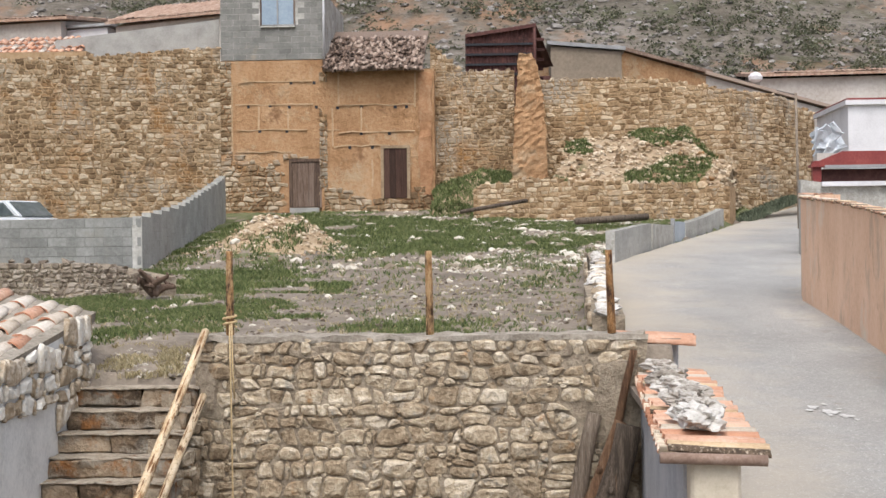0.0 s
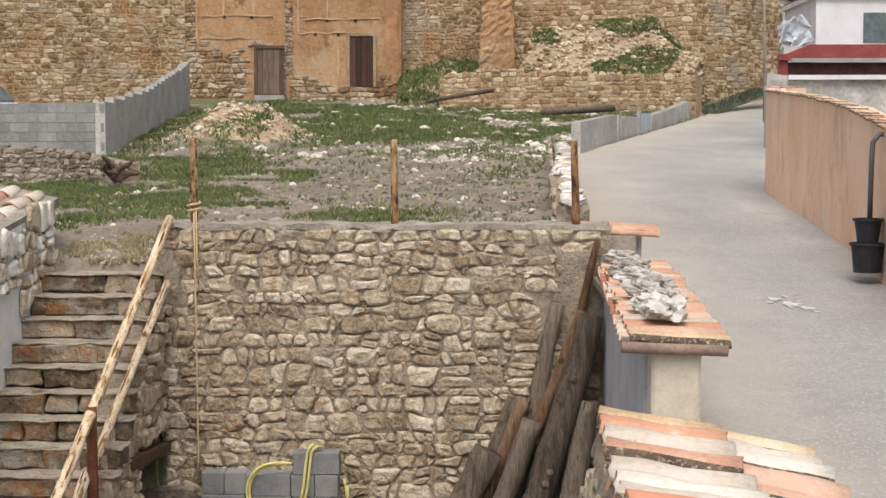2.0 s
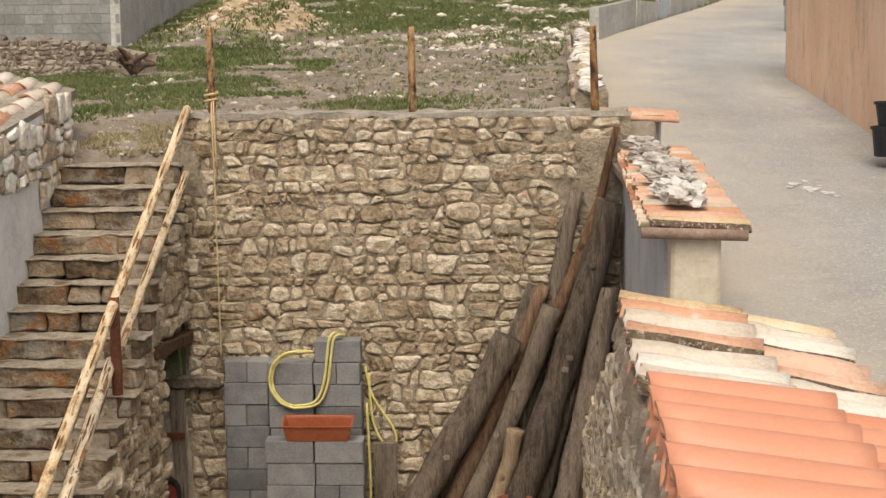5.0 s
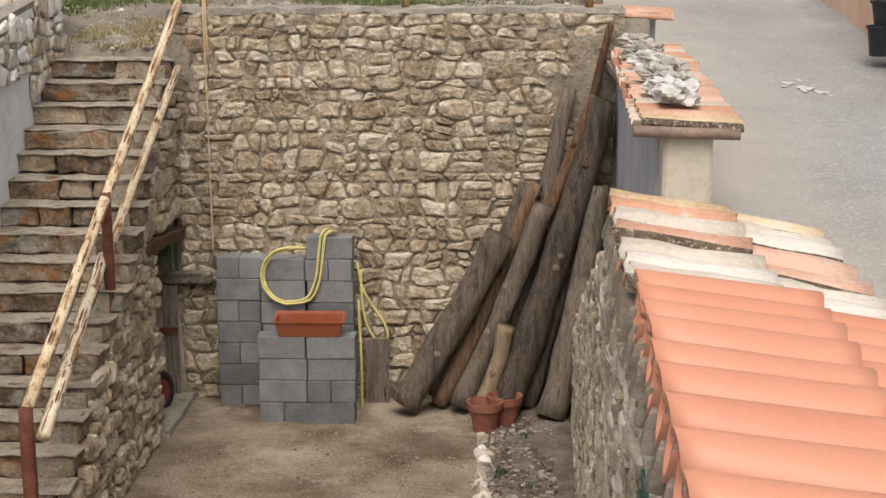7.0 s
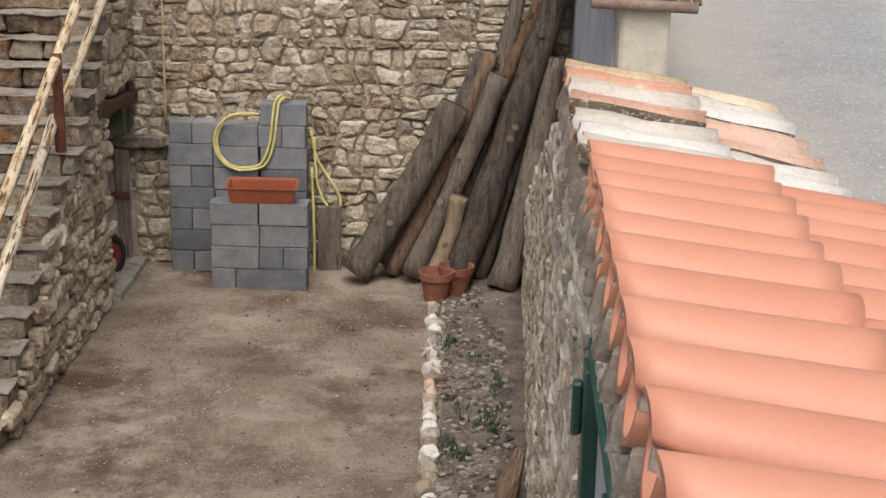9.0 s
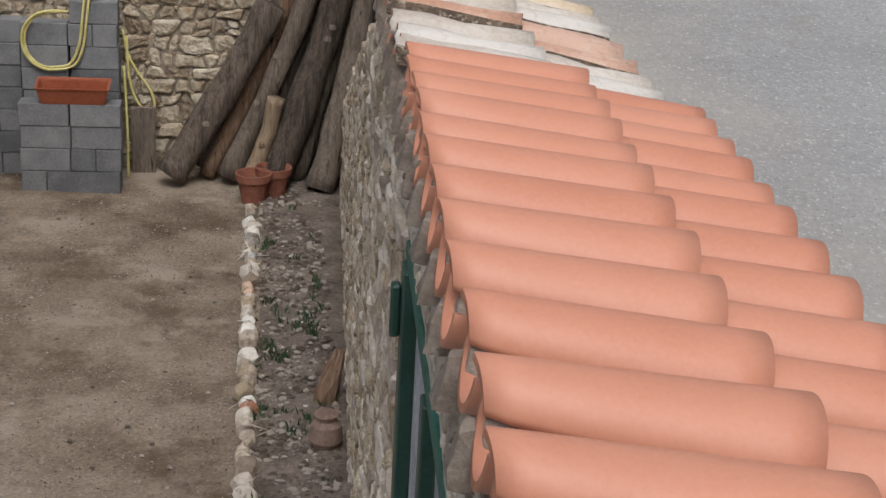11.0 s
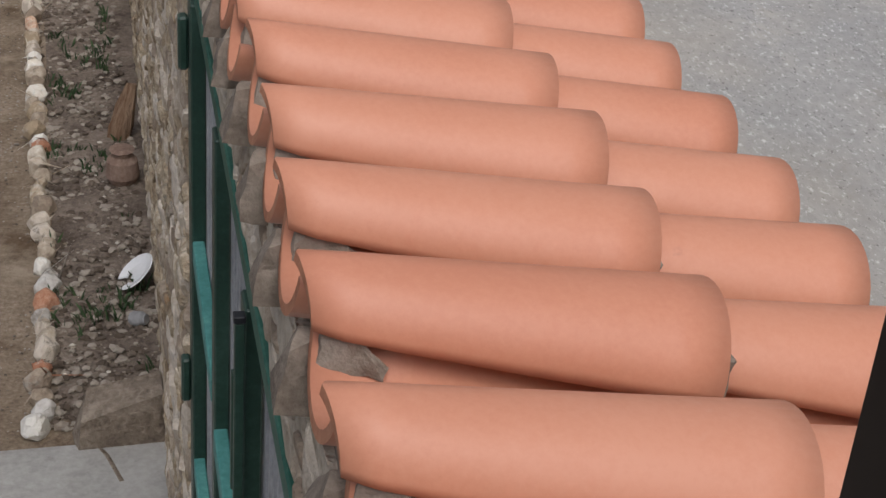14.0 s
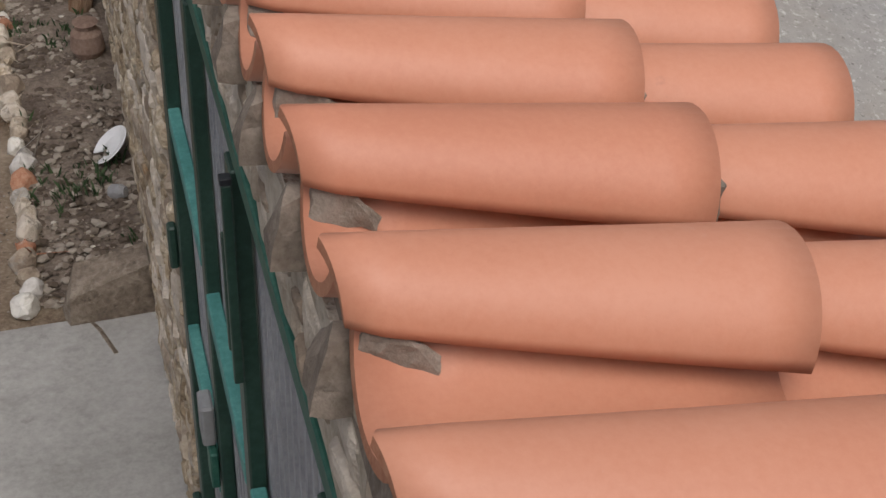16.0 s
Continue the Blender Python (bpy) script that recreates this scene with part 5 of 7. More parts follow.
tube("strand", [(0.0, 0.08, 0.11), (0.02, -0.03, 0.0), (0.03, -0.055, -0.3), (0.04, -0.05, -0.52)], 0.0065, M["rope"], rope, 6)

# ---------------------------------------------------------------- recess under the stairs
recess = thing("plank_door", (-2.6, 7.66, 0.0), "small door of weathered grey planks under the stairs, shut", "door")
for k in range(3):
    part("plank", rough_up(box_bm(-0.2 + 0.135 * k, -0.07 + 0.135 * k, -0.02, 0.02, 0.02, 1.03, 0.005, 2), 0.004, 6, k), M["wood_grey"], recess)
part("ledge", box_bm(-0.2, 0.2, -0.04, -0.021, 0.6, 0.66, 0.004), M["rust"], recess, "dark strap")
tagged(part("lintel_beam", rough_up(box_bm(-0.055, 0.055, 0.0, 1.34, -0.055, 0.05, 0.012, 6), 0.018, 6), M["wood_brown"], None, matrix=pose(-2.365, 6.4, 1.62, -5.5, 0, 0)), "rough brown timber beam over the recess", "beam")
tagged(part("lintel_stone", rough_up(box_bm(-0.28, 0.27, -0.08, 0.06, 0.0, 0.11, 0.02, 5), 0.02, 7), M["stone_brown"], None, matrix=pose(-2.36, 7.72, 1.04)), "long flat stone over the little door", "lintel")
wheel = thing("wheelbarrow_wheel", (-2.5, 7.2, 0.2), "small black wheel with a red rim leaning in the recess", "wheel", rz=65)
bm = bmesh.new()
prof = [(0.13, -0.035), (0.18, -0.04), (0.2, 0.0), (0.18, 0.04), (0.13, 0.035)]
rg = [[bm.verts.new((r * math.cos(2 * math.pi * k / 24), o, r * math.sin(2 * math.pi * k / 24))) for k in range(24)] for r, o in prof]
for a, b in zip(rg, rg[1:] + rg[:1]):
    for k in range(24):
        bm.faces.new((a[k], a[(k + 1) % 24], b[(k + 1) % 24], b[k]))
part("tyre", bm, M["tyre"], wheel, smooth=True)
part("rim", lathe_bm([(0.05, -0.02), (0.128, -0.03), (0.128, 0.03), (0.05, 0.02)], 20), M["red_paint"], wheel, "red rim", matrix=pose(0, 0, 0, 90, 0, 0))
tagged(part("threshold", rough_up(box_bm(-2.75, -2.28, 6.6, 7.7, -0.05, 0.06, cuts=4), 0.02, 5), M["tread"], None), "cement threshold before the recess", "threshold")

# ---------------------------------------------------------------- the terrace from which the camera looks
terrace = thing("terrace", (0, -5.6, 0), "rendered terrace parapet with a dark brown post", "terrace")
part("parapet", box_bm(-6, 6, -0.3, 0.0, -0.1, 3.55, 0.01), M["cream"], terrace)
part("post", box_bm(0.4695, 0.56, 0.255, 0.28, 3.552, 5.4), M["frame_brown"], terrace, "dark brown post")
part("bracket", box_bm(0.47, 0.56, -0.15, 0.28, 3.5502, 3.5518), M["frame_brown"], terrace)
part("deck", box_bm(-6, 6, -6, -0.302, 2.4, 2.6), M["concrete"], terrace)

M["lime_dull"] = material("earth_joint", [(0.34, 0.22, 0.12), (0.43, 0.3, 0.18), (0.5, 0.37, 0.24)], 2, 10, 0.4, 0.95)
M["brickish"] = material("red_earth_brick", [(0.24, 0.115, 0.055), (0.34, 0.185, 0.095), (0.42, 0.27, 0.16)], 2, 12, 0.6, 0.95, dist=0.04)
M["curtain"] = material("blue_grey_shutter", [(0.2, 0.26, 0.33), (0.27, 0.34, 0.41), (0.34, 0.4, 0.46)], 2, 20, 0.1, 0.7)
M["tile_lichen"] = material("lichened_tile", [(0.085, 0.06, 0.045), (0.21, 0.145, 0.11), (0.36, 0.28, 0.225)], 1.5, 14, 0.5, 0.95, "object", 0.5, 0.03)
M["roof_far"] = material("far_tile_roof", [(0.2, 0.12, 0.085), (0.36, 0.24, 0.175), (0.48, 0.37, 0.29)], 1.2, 5, 0.6, 0.95, dist=0.1, stretch=(3, 0.6, 1))
M["brown_render"] = material("rough_brown_render", [(0.15, 0.118, 0.086), (0.22, 0.178, 0.134), (0.29, 0.235, 0.175)], 0.7, 8, 0.5, 0.95)
M["pale_render"] = material("pale_old_render", [(0.34, 0.3, 0.26), (0.45, 0.41, 0.37), (0.55, 0.52, 0.48)], 0.5, 6, 0.3, 0.93)
M["grey_light"] = material("light_cement", [(0.25, 0.238, 0.212), (0.38, 0.365, 0.33), (0.52, 0.505, 0.465)], 0.9, 12, 0.9, 0.93, dist=0.05, spots=[((0.6, 0.585, 0.55), 1.2, 0.46), ((0.22, 0.2, 0.165), 1.6, 0.44)])
M["sheet_blue"] = material("pale_blue_sheet", [(0.3, 0.34, 0.39), (0.4, 0.445, 0.49), (0.5, 0.53, 0.56)], 2, 15, 0.2, 0.6)
M["stone_grey"] = material("grey_drystone", [(0.13, 0.1, 0.075), (0.24, 0.2, 0.155), (0.38, 0.33, 0.27)], 2, 14, 0.6, 0.95, "island", 0.45, 0.03)
M["stone_grey_o"] = material("grey_drystone_piece", [(0.13, 0.1, 0.075), (0.24, 0.2, 0.155), (0.38, 0.33, 0.27)], 2, 14, 0.6, 0.95, "object", 0.45, 0.03)
M["bank"] = material("ochre_bank", [(0.19, 0.135, 0.08), (0.32, 0.238, 0.152), (0.42, 0.335, 0.232)], 0.7, 7, 0.8, 0.97, dist=0.08, spots=[((0.09, 0.1, 0.035), 0.5, 0.4)])
M["rock_pale"] = material("pale_rubble", [(0.22, 0.18, 0.13), (0.38, 0.33, 0.26), (0.58, 0.54, 0.46)], 4, 20, 0.3, 0.95, "island", 0.5)
M["rock_ochre"] = material("ochre_rubble_loose", [(0.22, 0.15, 0.09), (0.4, 0.3, 0.19), (0.56, 0.47, 0.35)], 3, 15, 0.3, 0.95, "island", 0.5)
M["rock_dull"] = material("dull_gravel", [(0.15, 0.125, 0.1), (0.27, 0.235, 0.19), (0.45, 0.41, 0.35)], 4, 20, 0.3, 0.95, "island", 0.6)
M["rock_bed"] = material("soil_crumb", [(0.09, 0.068, 0.05), (0.17, 0.135, 0.105), (0.32, 0.28, 0.23)], 4, 20, 0.3, 0.95, "island", 0.6)
M["plastic"] = material("dull_white_plastic", [(0.4, 0.43, 0.46), (0.52, 0.55, 0.58), (0.62, 0.64, 0.66)], 6, 20, 0.1, 0.5)
M["rock_soil"] = material("soil_gravel", [(0.1, 0.08, 0.06), (0.18, 0.15, 0.12), (0.33, 0.295, 0.255)], 4, 20, 0.3, 0.95, "island", 0.7)
M["leaf_pale"] = material("grey_green_weed", [(0.05, 0.065, 0.04), (0.09, 0.11, 0.07), (0.15, 0.165, 0.11)], 3, 12, 0, 0.8, "island", 0.5)
M["pipe_grey"] = material("dark_grey_plastic", [(0.05, 0.055, 0.065), (0.07, 0.075, 0.086), (0.1, 0.105, 0.115)], 5, 30, 0.1, 0.45)
M["weed"] = material("dark_weed", [(0.02, 0.045, 0.015), (0.04, 0.07, 0.03), (0.06, 0.1, 0.04)], 3, 12, 0, 0.8, "island", 0.5)
M["rock_hill"] = material("grey_hill_rock", [(0.11, 0.097, 0.083), (0.185, 0.168, 0.15), (0.27, 0.25, 0.23)], 0.4, 3, 0.4, 0.95, "island", 0.5)

# ---------------------------------------------------------------- the old house across the field
def prism(name, a, b, depth, mat, parent, label="", out=0.0):
    """A box whose front lies in the plane of y: a lower left, b upper right corner; it goes depth back. Coordinates of the world; the parent stands unturned."""
    o = parent.matrix_basis.translation
    return part(name, box_bm(a[0] - o.x, b[0] - o.x, a[1] - o.y - out, a[1] - o.y + depth, a[2] - o.z, b[2] - o.z), mat, parent, label)


HY = 48.0
house = thing("house", (-4.0, HY, 4.9), "two storey ruin of ochre rammed earth over rubble", "house")
prism("wall", (-10.10, 48.00, 5.46), (-6.50, 48.00, 10.72), 6.0, M["earth_wall"], house)
prism("wall", (-6.55, 48.00, 5.22), (-2.64, 48.00, 10.34), 6.0, M["earth_wall"], house, out=0.12)
ra, rb = (-10.10, 48.00, 5.54), (-6.44, 48.00, 7.49)
stones_apart(house, pose(ra[0], HY - 0.01, ra[2]), rb[0] - ra[0], rb[2] - ra[2], 0.24, 0.16, 51, 0.012, 0.05, M["stone_far_o"], 180, fine=False, rest=M["stone_far"], keep=lambda u, w: not (2.2 < u < 3.45 and w < 1.7) and (w < 1.75 + 0.2 * math.sin(u * 3)))
ra, rb = (-6.47, 48.00, 5.15), (-2.69, 48.00, 6.30)
stones_apart(house, pose(ra[0], HY - 0.13, ra[2]), rb[0] - ra[0], rb[2] - ra[2], 0.26, 0.16, 53, 0.012, 0.05, M["stone_far_o"], 110, fine=False, rest=M["stone_far"], keep=lambda u, w: w < 0.95 + 0.3 * math.sin(u * 2.2 + 1) and not (1.9 < u < 2.9 and w > 0.72))
stones_apart(house, pose(-10.08, HY - 0.01, 7.5), 0.42, 3.2, 0.2, 0.14, 55, 0.012, 0.045, M["stone_far_o"], 40, fine=False, rest=M["stone_far"])
stones_apart(house, pose(-6.62, HY - 0.13, 6.3), 0.3, 4.0, 0.16, 0.15, 57, 0.014, 0.04, M["stone_far_o"], 40, fine=False, rest=M["stone_far"], keep=lambda u, w: noise.noise(Vector((u * 2, w * 1.1, 3))) > -0.15)
# lifts of the rammed earth: lime courses, upright seams, and black blocks whose colour stands for the shade in putlog
# holes
for x0, x1, z in ((-9.46, -6.87, 9.99), (-9.51, -6.82, 9.19), (-9.48, -7.02, 8.33), (-9.53, -7.62, 7.57), (-6.01, -3.24, 9.13), (-5.94, -3.31, 8.2), (-6.11, -4.19, 7.73), (-6.38, -5.94, 8.26)):
    front = -0.125 if x0 > -6.6 else 0.0
    bm = box_bm(x0 + 4.0, x1 + 4.0, front - 0.035, front + 0.01, z - 4.9 - 0.02, z - 4.9 + 0.02, cuts=5)
    part("lime_course", rough_up(bm, 0.07, 2.6, x0), M["lime_dull"], house)
for x, z in ((-7.66, 9.1), (-8.33, 9.17), (-9.08, 9.13), (-7.59, 9.94), (-6.72, 9.09), (-7.75, 8.27), (-8.69, 8.28), (-5.97, 9.04), (-5.15, 9.06), (-3.98, 9.04), (-5.16, 8.15), (-4.19, 8.13), (-3.59, 9.04), (-6.79, 9.93), (-4.78, 7.66), (-5.56, 7.67)):
    front = -0.125 if x > -6.6 else 0.0
    part("putlog_hole", box_bm(x + 4.0 - 0.05, x + 4.0 + 0.05, front - 0.012, front + 0.05, z - 4.9 - 0.05, z - 4.9 + 0.05), M["black"], house)
for x, z0, z1 in ((-7.71, 8.28, 9.1), (-8.73, 8.34, 9.12), (-5.16, 8.24, 9.06), (-5.93, 9.08, 10.24), (-6.15, 7.71, 9.04), (-3.3, 9.03, 10.2), (-4.79, 6.33, 7.27), (-9.65, 7.57, 9.92)):
    front = -0.125 if x > -6.6 else 0.0
    part("seam", rough_up(box_bm(x + 4.0 - 0.03, x + 4.0 + 0.03, front - 0.02, front + 0.01, z0 - 4.9, z1 - 4.9, cuts=3), 0.03, 2.2, x), M["lime_dull"], house)


def plank_door(a, b, front, mat, label, boards, jamb):
    w, h = b[0] - a[0], b[2] - a[2]
    d = part("door", box_bm(-w / 2, w / 2, -0.02, 0.0, 0, h), mat, house, label, matrix=pose(a[0] + w / 2 + 4.0, front, a[2] - 4.9))
    for k in range(boards):
        part("board", box_bm(-w / 2 + w * k / boards + 0.006, -w / 2 + w * (k + 1) / boards - 0.006, -0.045, -0.021, 0.02, h - 0.02, 0.004), mat, d)
    for x0, x1, z0, z1 in ((-w / 2 - 0.1, -w / 2, 0, h + 0.1), (w / 2, w / 2 + 0.1, 0, h + 0.1), (-w / 2, w / 2, h, h + 0.1)):
        part("jamb", box_bm(x0, x1, -0.09, 0.0, z0, z1), jamb, d)
    return d


plank_door((-7.58, 48.00, 5.63), (-6.62, 48.00, 7.21), -0.002, M["door_wood"], "grey brown weathered plank door", 5, M["door_wood"])
plank_door((-4.39, 48.00, 5.90), (-3.59, 48.00, 7.62), -0.127, M["door_red"], "dark red brown plank door", 4, M["lime_grey"])
prism("sill", (-7.66, 48.00, 5.43), (-6.64, 48.00, 5.62), 0.2, M["concrete"], house, out=0.15)
qa, qb = (-3.16, 48.00, 6.02), (-2.72, 48.00, 10.19)
part("quoin", rough_up(box_bm(qa[0] + 4.0, qb[0] + 4.0, -0.2, 0.3, qa[2] - 4.9, qb[2] - 4.9, cuts=14), 0.09, 1.9), M["brickish"], house, "red earth corner pier")
# block tower on the left bay
M["block_pale"] = material("weathered_block", [(0.135, 0.132, 0.12), (0.2, 0.195, 0.178), (0.27, 0.262, 0.24)], 1.5, 14, 0.5, 0.95, "object", 0.14, 0.02, [((0.36, 0.31, 0.23), 0.6, 0.42), ((0.2, 0.19, 0.17), 1.0, 0.42)])
tower = part("tower", box_bm((-10.04, 48.00, 10.75)[0] + 4.0, (-6.44, 48.00, 12.79)[0] + 4.0, 0.05, 6.0, (-10.04, 48.00, 10.75)[2] - 4.9, 8.2), M["grey_light"], house)
tx0, tx1, tz0 = (-10.04, 48.00, 10.75)[0] + 4.0, (-6.44, 48.00, 12.79)[0] + 4.0, (-10.04, 48.00, 10.75)[2] - 4.9
blk = {}
for r in range(14):
    z = tz0 + r * 0.2
    n = 8
    step = (tx1 - tx0) / n
    for k in range(n + 1):
        x0 = tx0 + (k - (0.5 if r % 2 else 0)) * step
        x1 = min(tx1, x0 + step) - 0.005
        x0 = max(tx0, x0) + 0.005
        wx0, wx1, wz = (-8.59, 48.00, 11.97)[0] + 4.0, (-7.48, 48.00, 12.81)[0] + 4.0, (-8.59, 48.00, 11.97)[2] - 4.9
        if x1 - x0 < 0.08 or (x1 > wx0 and x0 < wx1 and z + 0.2 > wz):
            continue
        key = round(x1 - x0, 2)
        if key not in blk:
            bm = box_bm(-key / 2, key / 2, -0.006, 0.04, 0.005, 0.195, 0.003)
            blk[key] = bpy.data.meshes.new("block")
            bm.to_mesh(blk[key])
            bm.free()
            blk[key].materials.append(M["block_pale"])
        shared("block", blk[key], tower, pose((x0 + x1) / 2, 0.05, z))
win = part("window", box_bm(wx0, wx1, 0.02, 0.03, wz, wz + 1.0), M["curtain"], house, "blue grey shuttered window")
part("window_frame", box_bm(wx0 - 0.05, wx0, -0.01, 0.04, wz - 0.05, wz + 1.0), M["door_wood"], win)
part("window_frame", box_bm(wx1, wx1 + 0.05, -0.01, 0.04, wz - 0.05, wz + 1.0), M["door_wood"], win)
part("window_frame", box_bm((wx0 + wx1) / 2 - 0.03, (wx0 + wx1) / 2 + 0.03, -0.01, 0.04, wz, wz + 1.0), M["sheet"], win)
part("window_sill", box_bm(wx0 - 0.05, wx1 + 0.05, -0.05, 0.04, wz - 0.1, wz - 0.05), M["grey_light"], win)
tube("downpipe", [Vector((-6.43, 47.90, 10.83)) - Vector((-4, HY, 4.9)), Vector((-6.42, 47.90, 13.94)) - Vector((-4, HY, 4.9))], 0.04, M["white"], house, 8)
# sagging roof of old tiles on the right bay
ra, rb = Vector((-6.43, 47.70, 10.45)), Vector((-3.01, 47.70, 10.32))
roof = part("roof", box_bm(0, (rb - ra).x, -0.25, 4.0, -0.1, 0.0), M["door_wood"], house, "dark eaves boards", matrix=Matrix.Translation(ra - Vector((-4, HY, 4.9))) @ pose(0, 0, 0, 25, 0, 0))
far_tile = tile_mesh("far_tile", 0.42, 0.06, 0.075, 0.05, 0.065, 0.02, (M["tile_lichen"], M["tile_lichen"]), rough=0.03, seed=4.0, sides=5)
rr = random.Random(12)
for c in range(int((rb - ra).x / 0.135)):
    for r in range(12):
        shared("roof_tile", far_tile, roof, pose(0.06 + 0.135 * c + rr.uniform(-0.05, 0.05), -0.1 + 0.3 * r + rr.uniform(-0.1, 0.1), 0.0 + rr.uniform(-0.03, 0.06), rr.uniform(-12, 12), rr.uniform(-9, 9), -90 + rr.uniform(-18, 18)))

# ---------------------------------------------------------------- long rubble walls of the village
top_rnd = random.Random(77)


def rubble_wall(name, pts, seed, sx_, sy_, thick=0.6, keep=None, mat="stone_far", core="mortar_far", depth=0.05, loose=1.0):
    """pts: (x, y, bottom, top) along its face, from left to right."""
    w = wall_slab(name, pts, thick, M[core])
    tagged(w, kind="structure")
    for i, (a, b) in enumerate(zip(pts, pts[1:])):
        m, length = plane_of(a, b, min(a[2], b[2]))
        lo = min(a[2], b[2])
        top = max(a[3], b[3]) - lo

        def inside(u, v, a=a, b=b, lo=lo, length=length):
            s = u / length
            z = v + lo
            return a[2] + (b[2] - a[2]) * s < z < a[3] + (b[3] - a[3]) * s + 0.03 and (keep is None or keep(i, u, v))
        stones_apart(w, m @ Matrix.Translation((0, 0.026, 0)), length, top, sx_, sy_, seed + i, 0.013, depth, M[mat + '_o'], 290 // (len(pts) - 1), inside, rest=M[mat], worn=True, chips=0.08)
    # loose stones along the top
    for i, (a, b) in enumerate(zip(pts, pts[1:])):
        n = int(math.hypot(b[0] - a[0], b[1] - a[1]) / 0.3)
        for k in range(n):
            s = (k + top_rnd.random()) / n
            q = top_rnd.uniform(0.07, 0.17) * loose
            part("top_stone", rock_bm(top_rnd, q * 1.2, q, q * 0.8, 10), M[mat + "_o"], w, matrix=pose(a[0] + (b[0] - a[0]) * s, a[1] + (b[1] - a[1]) * s + 0.15, a[3] + (b[3] - a[3]) * s + 0.03, 0, 0, top_rnd.uniform(0, 180)))
    return w


def wp(p, z1):
    return (p[0], p[1], p[2] - 0.4, z1)


rubble_wall("wall_village_1", [wp((-17.77, 45.50, 5.28), (-17.71, 45.50, 10.54)[2]), wp((-13.94, 46.80, 5.35), (-13.88, 46.80, 10.82)[2]), wp((-10.04, 47.95, 5.42), (-9.97, 47.95, 11.19)[2])], 61, 0.21, 0.14)
rubble_wall("wall_village_2", [wp((-2.80, 48.60, 6.33), (-2.74, 48.60, 11.28)[2]), wp((-1.70, 48.60, 6.32), (-1.66, 48.60, 10.28)[2]), wp((0.11, 48.60, 6.49), (0.15, 48.60, 10.31)[2])], 71, 0.2, 0.13)
rubble_wall("wall_village_3", [wp((0.95, 48.80, 6.19), (0.99, 48.80, 9.98)[2]), wp((4.69, 48.00, 5.92), (4.73, 48.00, 9.87)[2]), wp((7.28, 47.00, 4.81), (7.33, 47.00, 9.34)[2]), wp((9.17, 48.60, 5.49), (9.21, 48.60, 9.24)[2]), wp((10.72, 50.50, 5.93), (10.75, 50.50, 8.74)[2])], 81, 0.24, 0.14, mat="stone_gold")
# lower terrace wall before it
rubble_wall("wall_terrace", [wp((-1.22, 44.50, 5.38), (-1.21, 44.50, 6.05)[2]), wp((0.44, 44.00, 5.24), (0.46, 44.00, 6.32)[2]), wp((3.41, 43.00, 5.01), (3.42, 43.00, 6.11)[2]), wp((6.61, 42.00, 4.66), (6.62, 42.00, 5.94)[2])], 91, 0.22, 0.14, thick=1.0, mat="stone_gold")
# earth slope of rubble between the two walls
bank = tagged(part("rubble_bank", rough_up(hull_bm([(1.17, 44.50, 6.02), (1.82, 47.80, 7.78), (3.73, 47.60, 7.83), (5.78, 47.20, 8.15), (7.14, 46.50, 6.86), (6.68, 43.00, 5.72), (3.45, 43.50, 5.78), (3, 48.5, 5), (8, 48.5, 5)]), 0.0, 1), M["field"], None), "bank of fallen earth and stones against the wall", "earth bank")
bm = bmesh.new()
bm.from_mesh(bank.data)
bmesh.ops.triangulate(bm, faces=bm.faces[:])
bmesh.ops.subdivide_edges(bm, edges=bm.edges[:], cuts=7, use_grid_fill=True)
for v in bm.verts:
    v.co += noise.noise_vector(v.co * 0.8) * 0.3 + noise.noise_vector(v.co * 2.5) * 0.12
bm.to_mesh(bank.data)
bm.free()
bank.data.materials[0] = M["bank"]
slope = tagged(part("weed_bank", hull_bm([(-2.58, 46.00, 5.62), (-0.01, 46.00, 5.91), (-0.12, 48.30, 6.67), (-1.10, 48.40, 6.88), (-2.63, 48.40, 6.32), ((-2.58, 46.00, 5.62)[0], 48.5, 4.6), ((-0.01, 46.00, 5.91)[0], 48.5, 4.6), ((-2.58, 46.00, 5.62)[0], 45.3, 4.6), ((-0.01, 46.00, 5.91)[0], 45.3, 4.6)]), M["bank"], None), "weedy earth slope at the foot of the rubble wall", "earth bank")
bm = bmesh.new()
bm.from_mesh(slope.data)
bmesh.ops.triangulate(bm, faces=bm.faces[:])
bmesh.ops.subdivide_edges(bm, edges=bm.edges[:], cuts=6, use_grid_fill=True)
for v in bm.verts:
    v.co += noise.noise_vector(v.co * 1.2) * 0.15
bm.to_mesh(slope.data)
bm.free()
rows = [(-0.07, 1.26, 5.88), (0.04, 1.20, 7.04), (0.11, 1.17, 8.29), (0.18, 1.10, 9.16), (0.23, 0.98, 9.94), (0.25, 0.89, 10.52), (0.29, 0.76, 10.84)]
bm = bmesh.new()
ring = [[bm.verts.new(v) for v in ((l, 47.85, z), (r, 47.95, z), (r - 0.1, 48.9, z), (l + 0.1, 48.9, z))] for l, r, z in rows]
for a, b in zip(ring, ring[1:]):
    for k in range(4):
        bm.faces.new((a[k], a[(k + 1) % 4], b[(k + 1) % 4], b[k]))
bm.faces.new(ring[0][::-1])
bm.faces.new(ring[-1])
bmesh.ops.subdivide_edges(bm, edges=bm.edges[:], cuts=9, use_grid_fill=True)
rough_up(bm, 0.06, 1.1)
rough_up(bm, 0.07, 5.5)
rough_up(bm, 0.03, 14)
pillar = tagged(part("earth_pillar", bm, M["earth_wall"], None), "tall ragged pillar of ochre earth left from a fallen wall", "earth pillar")

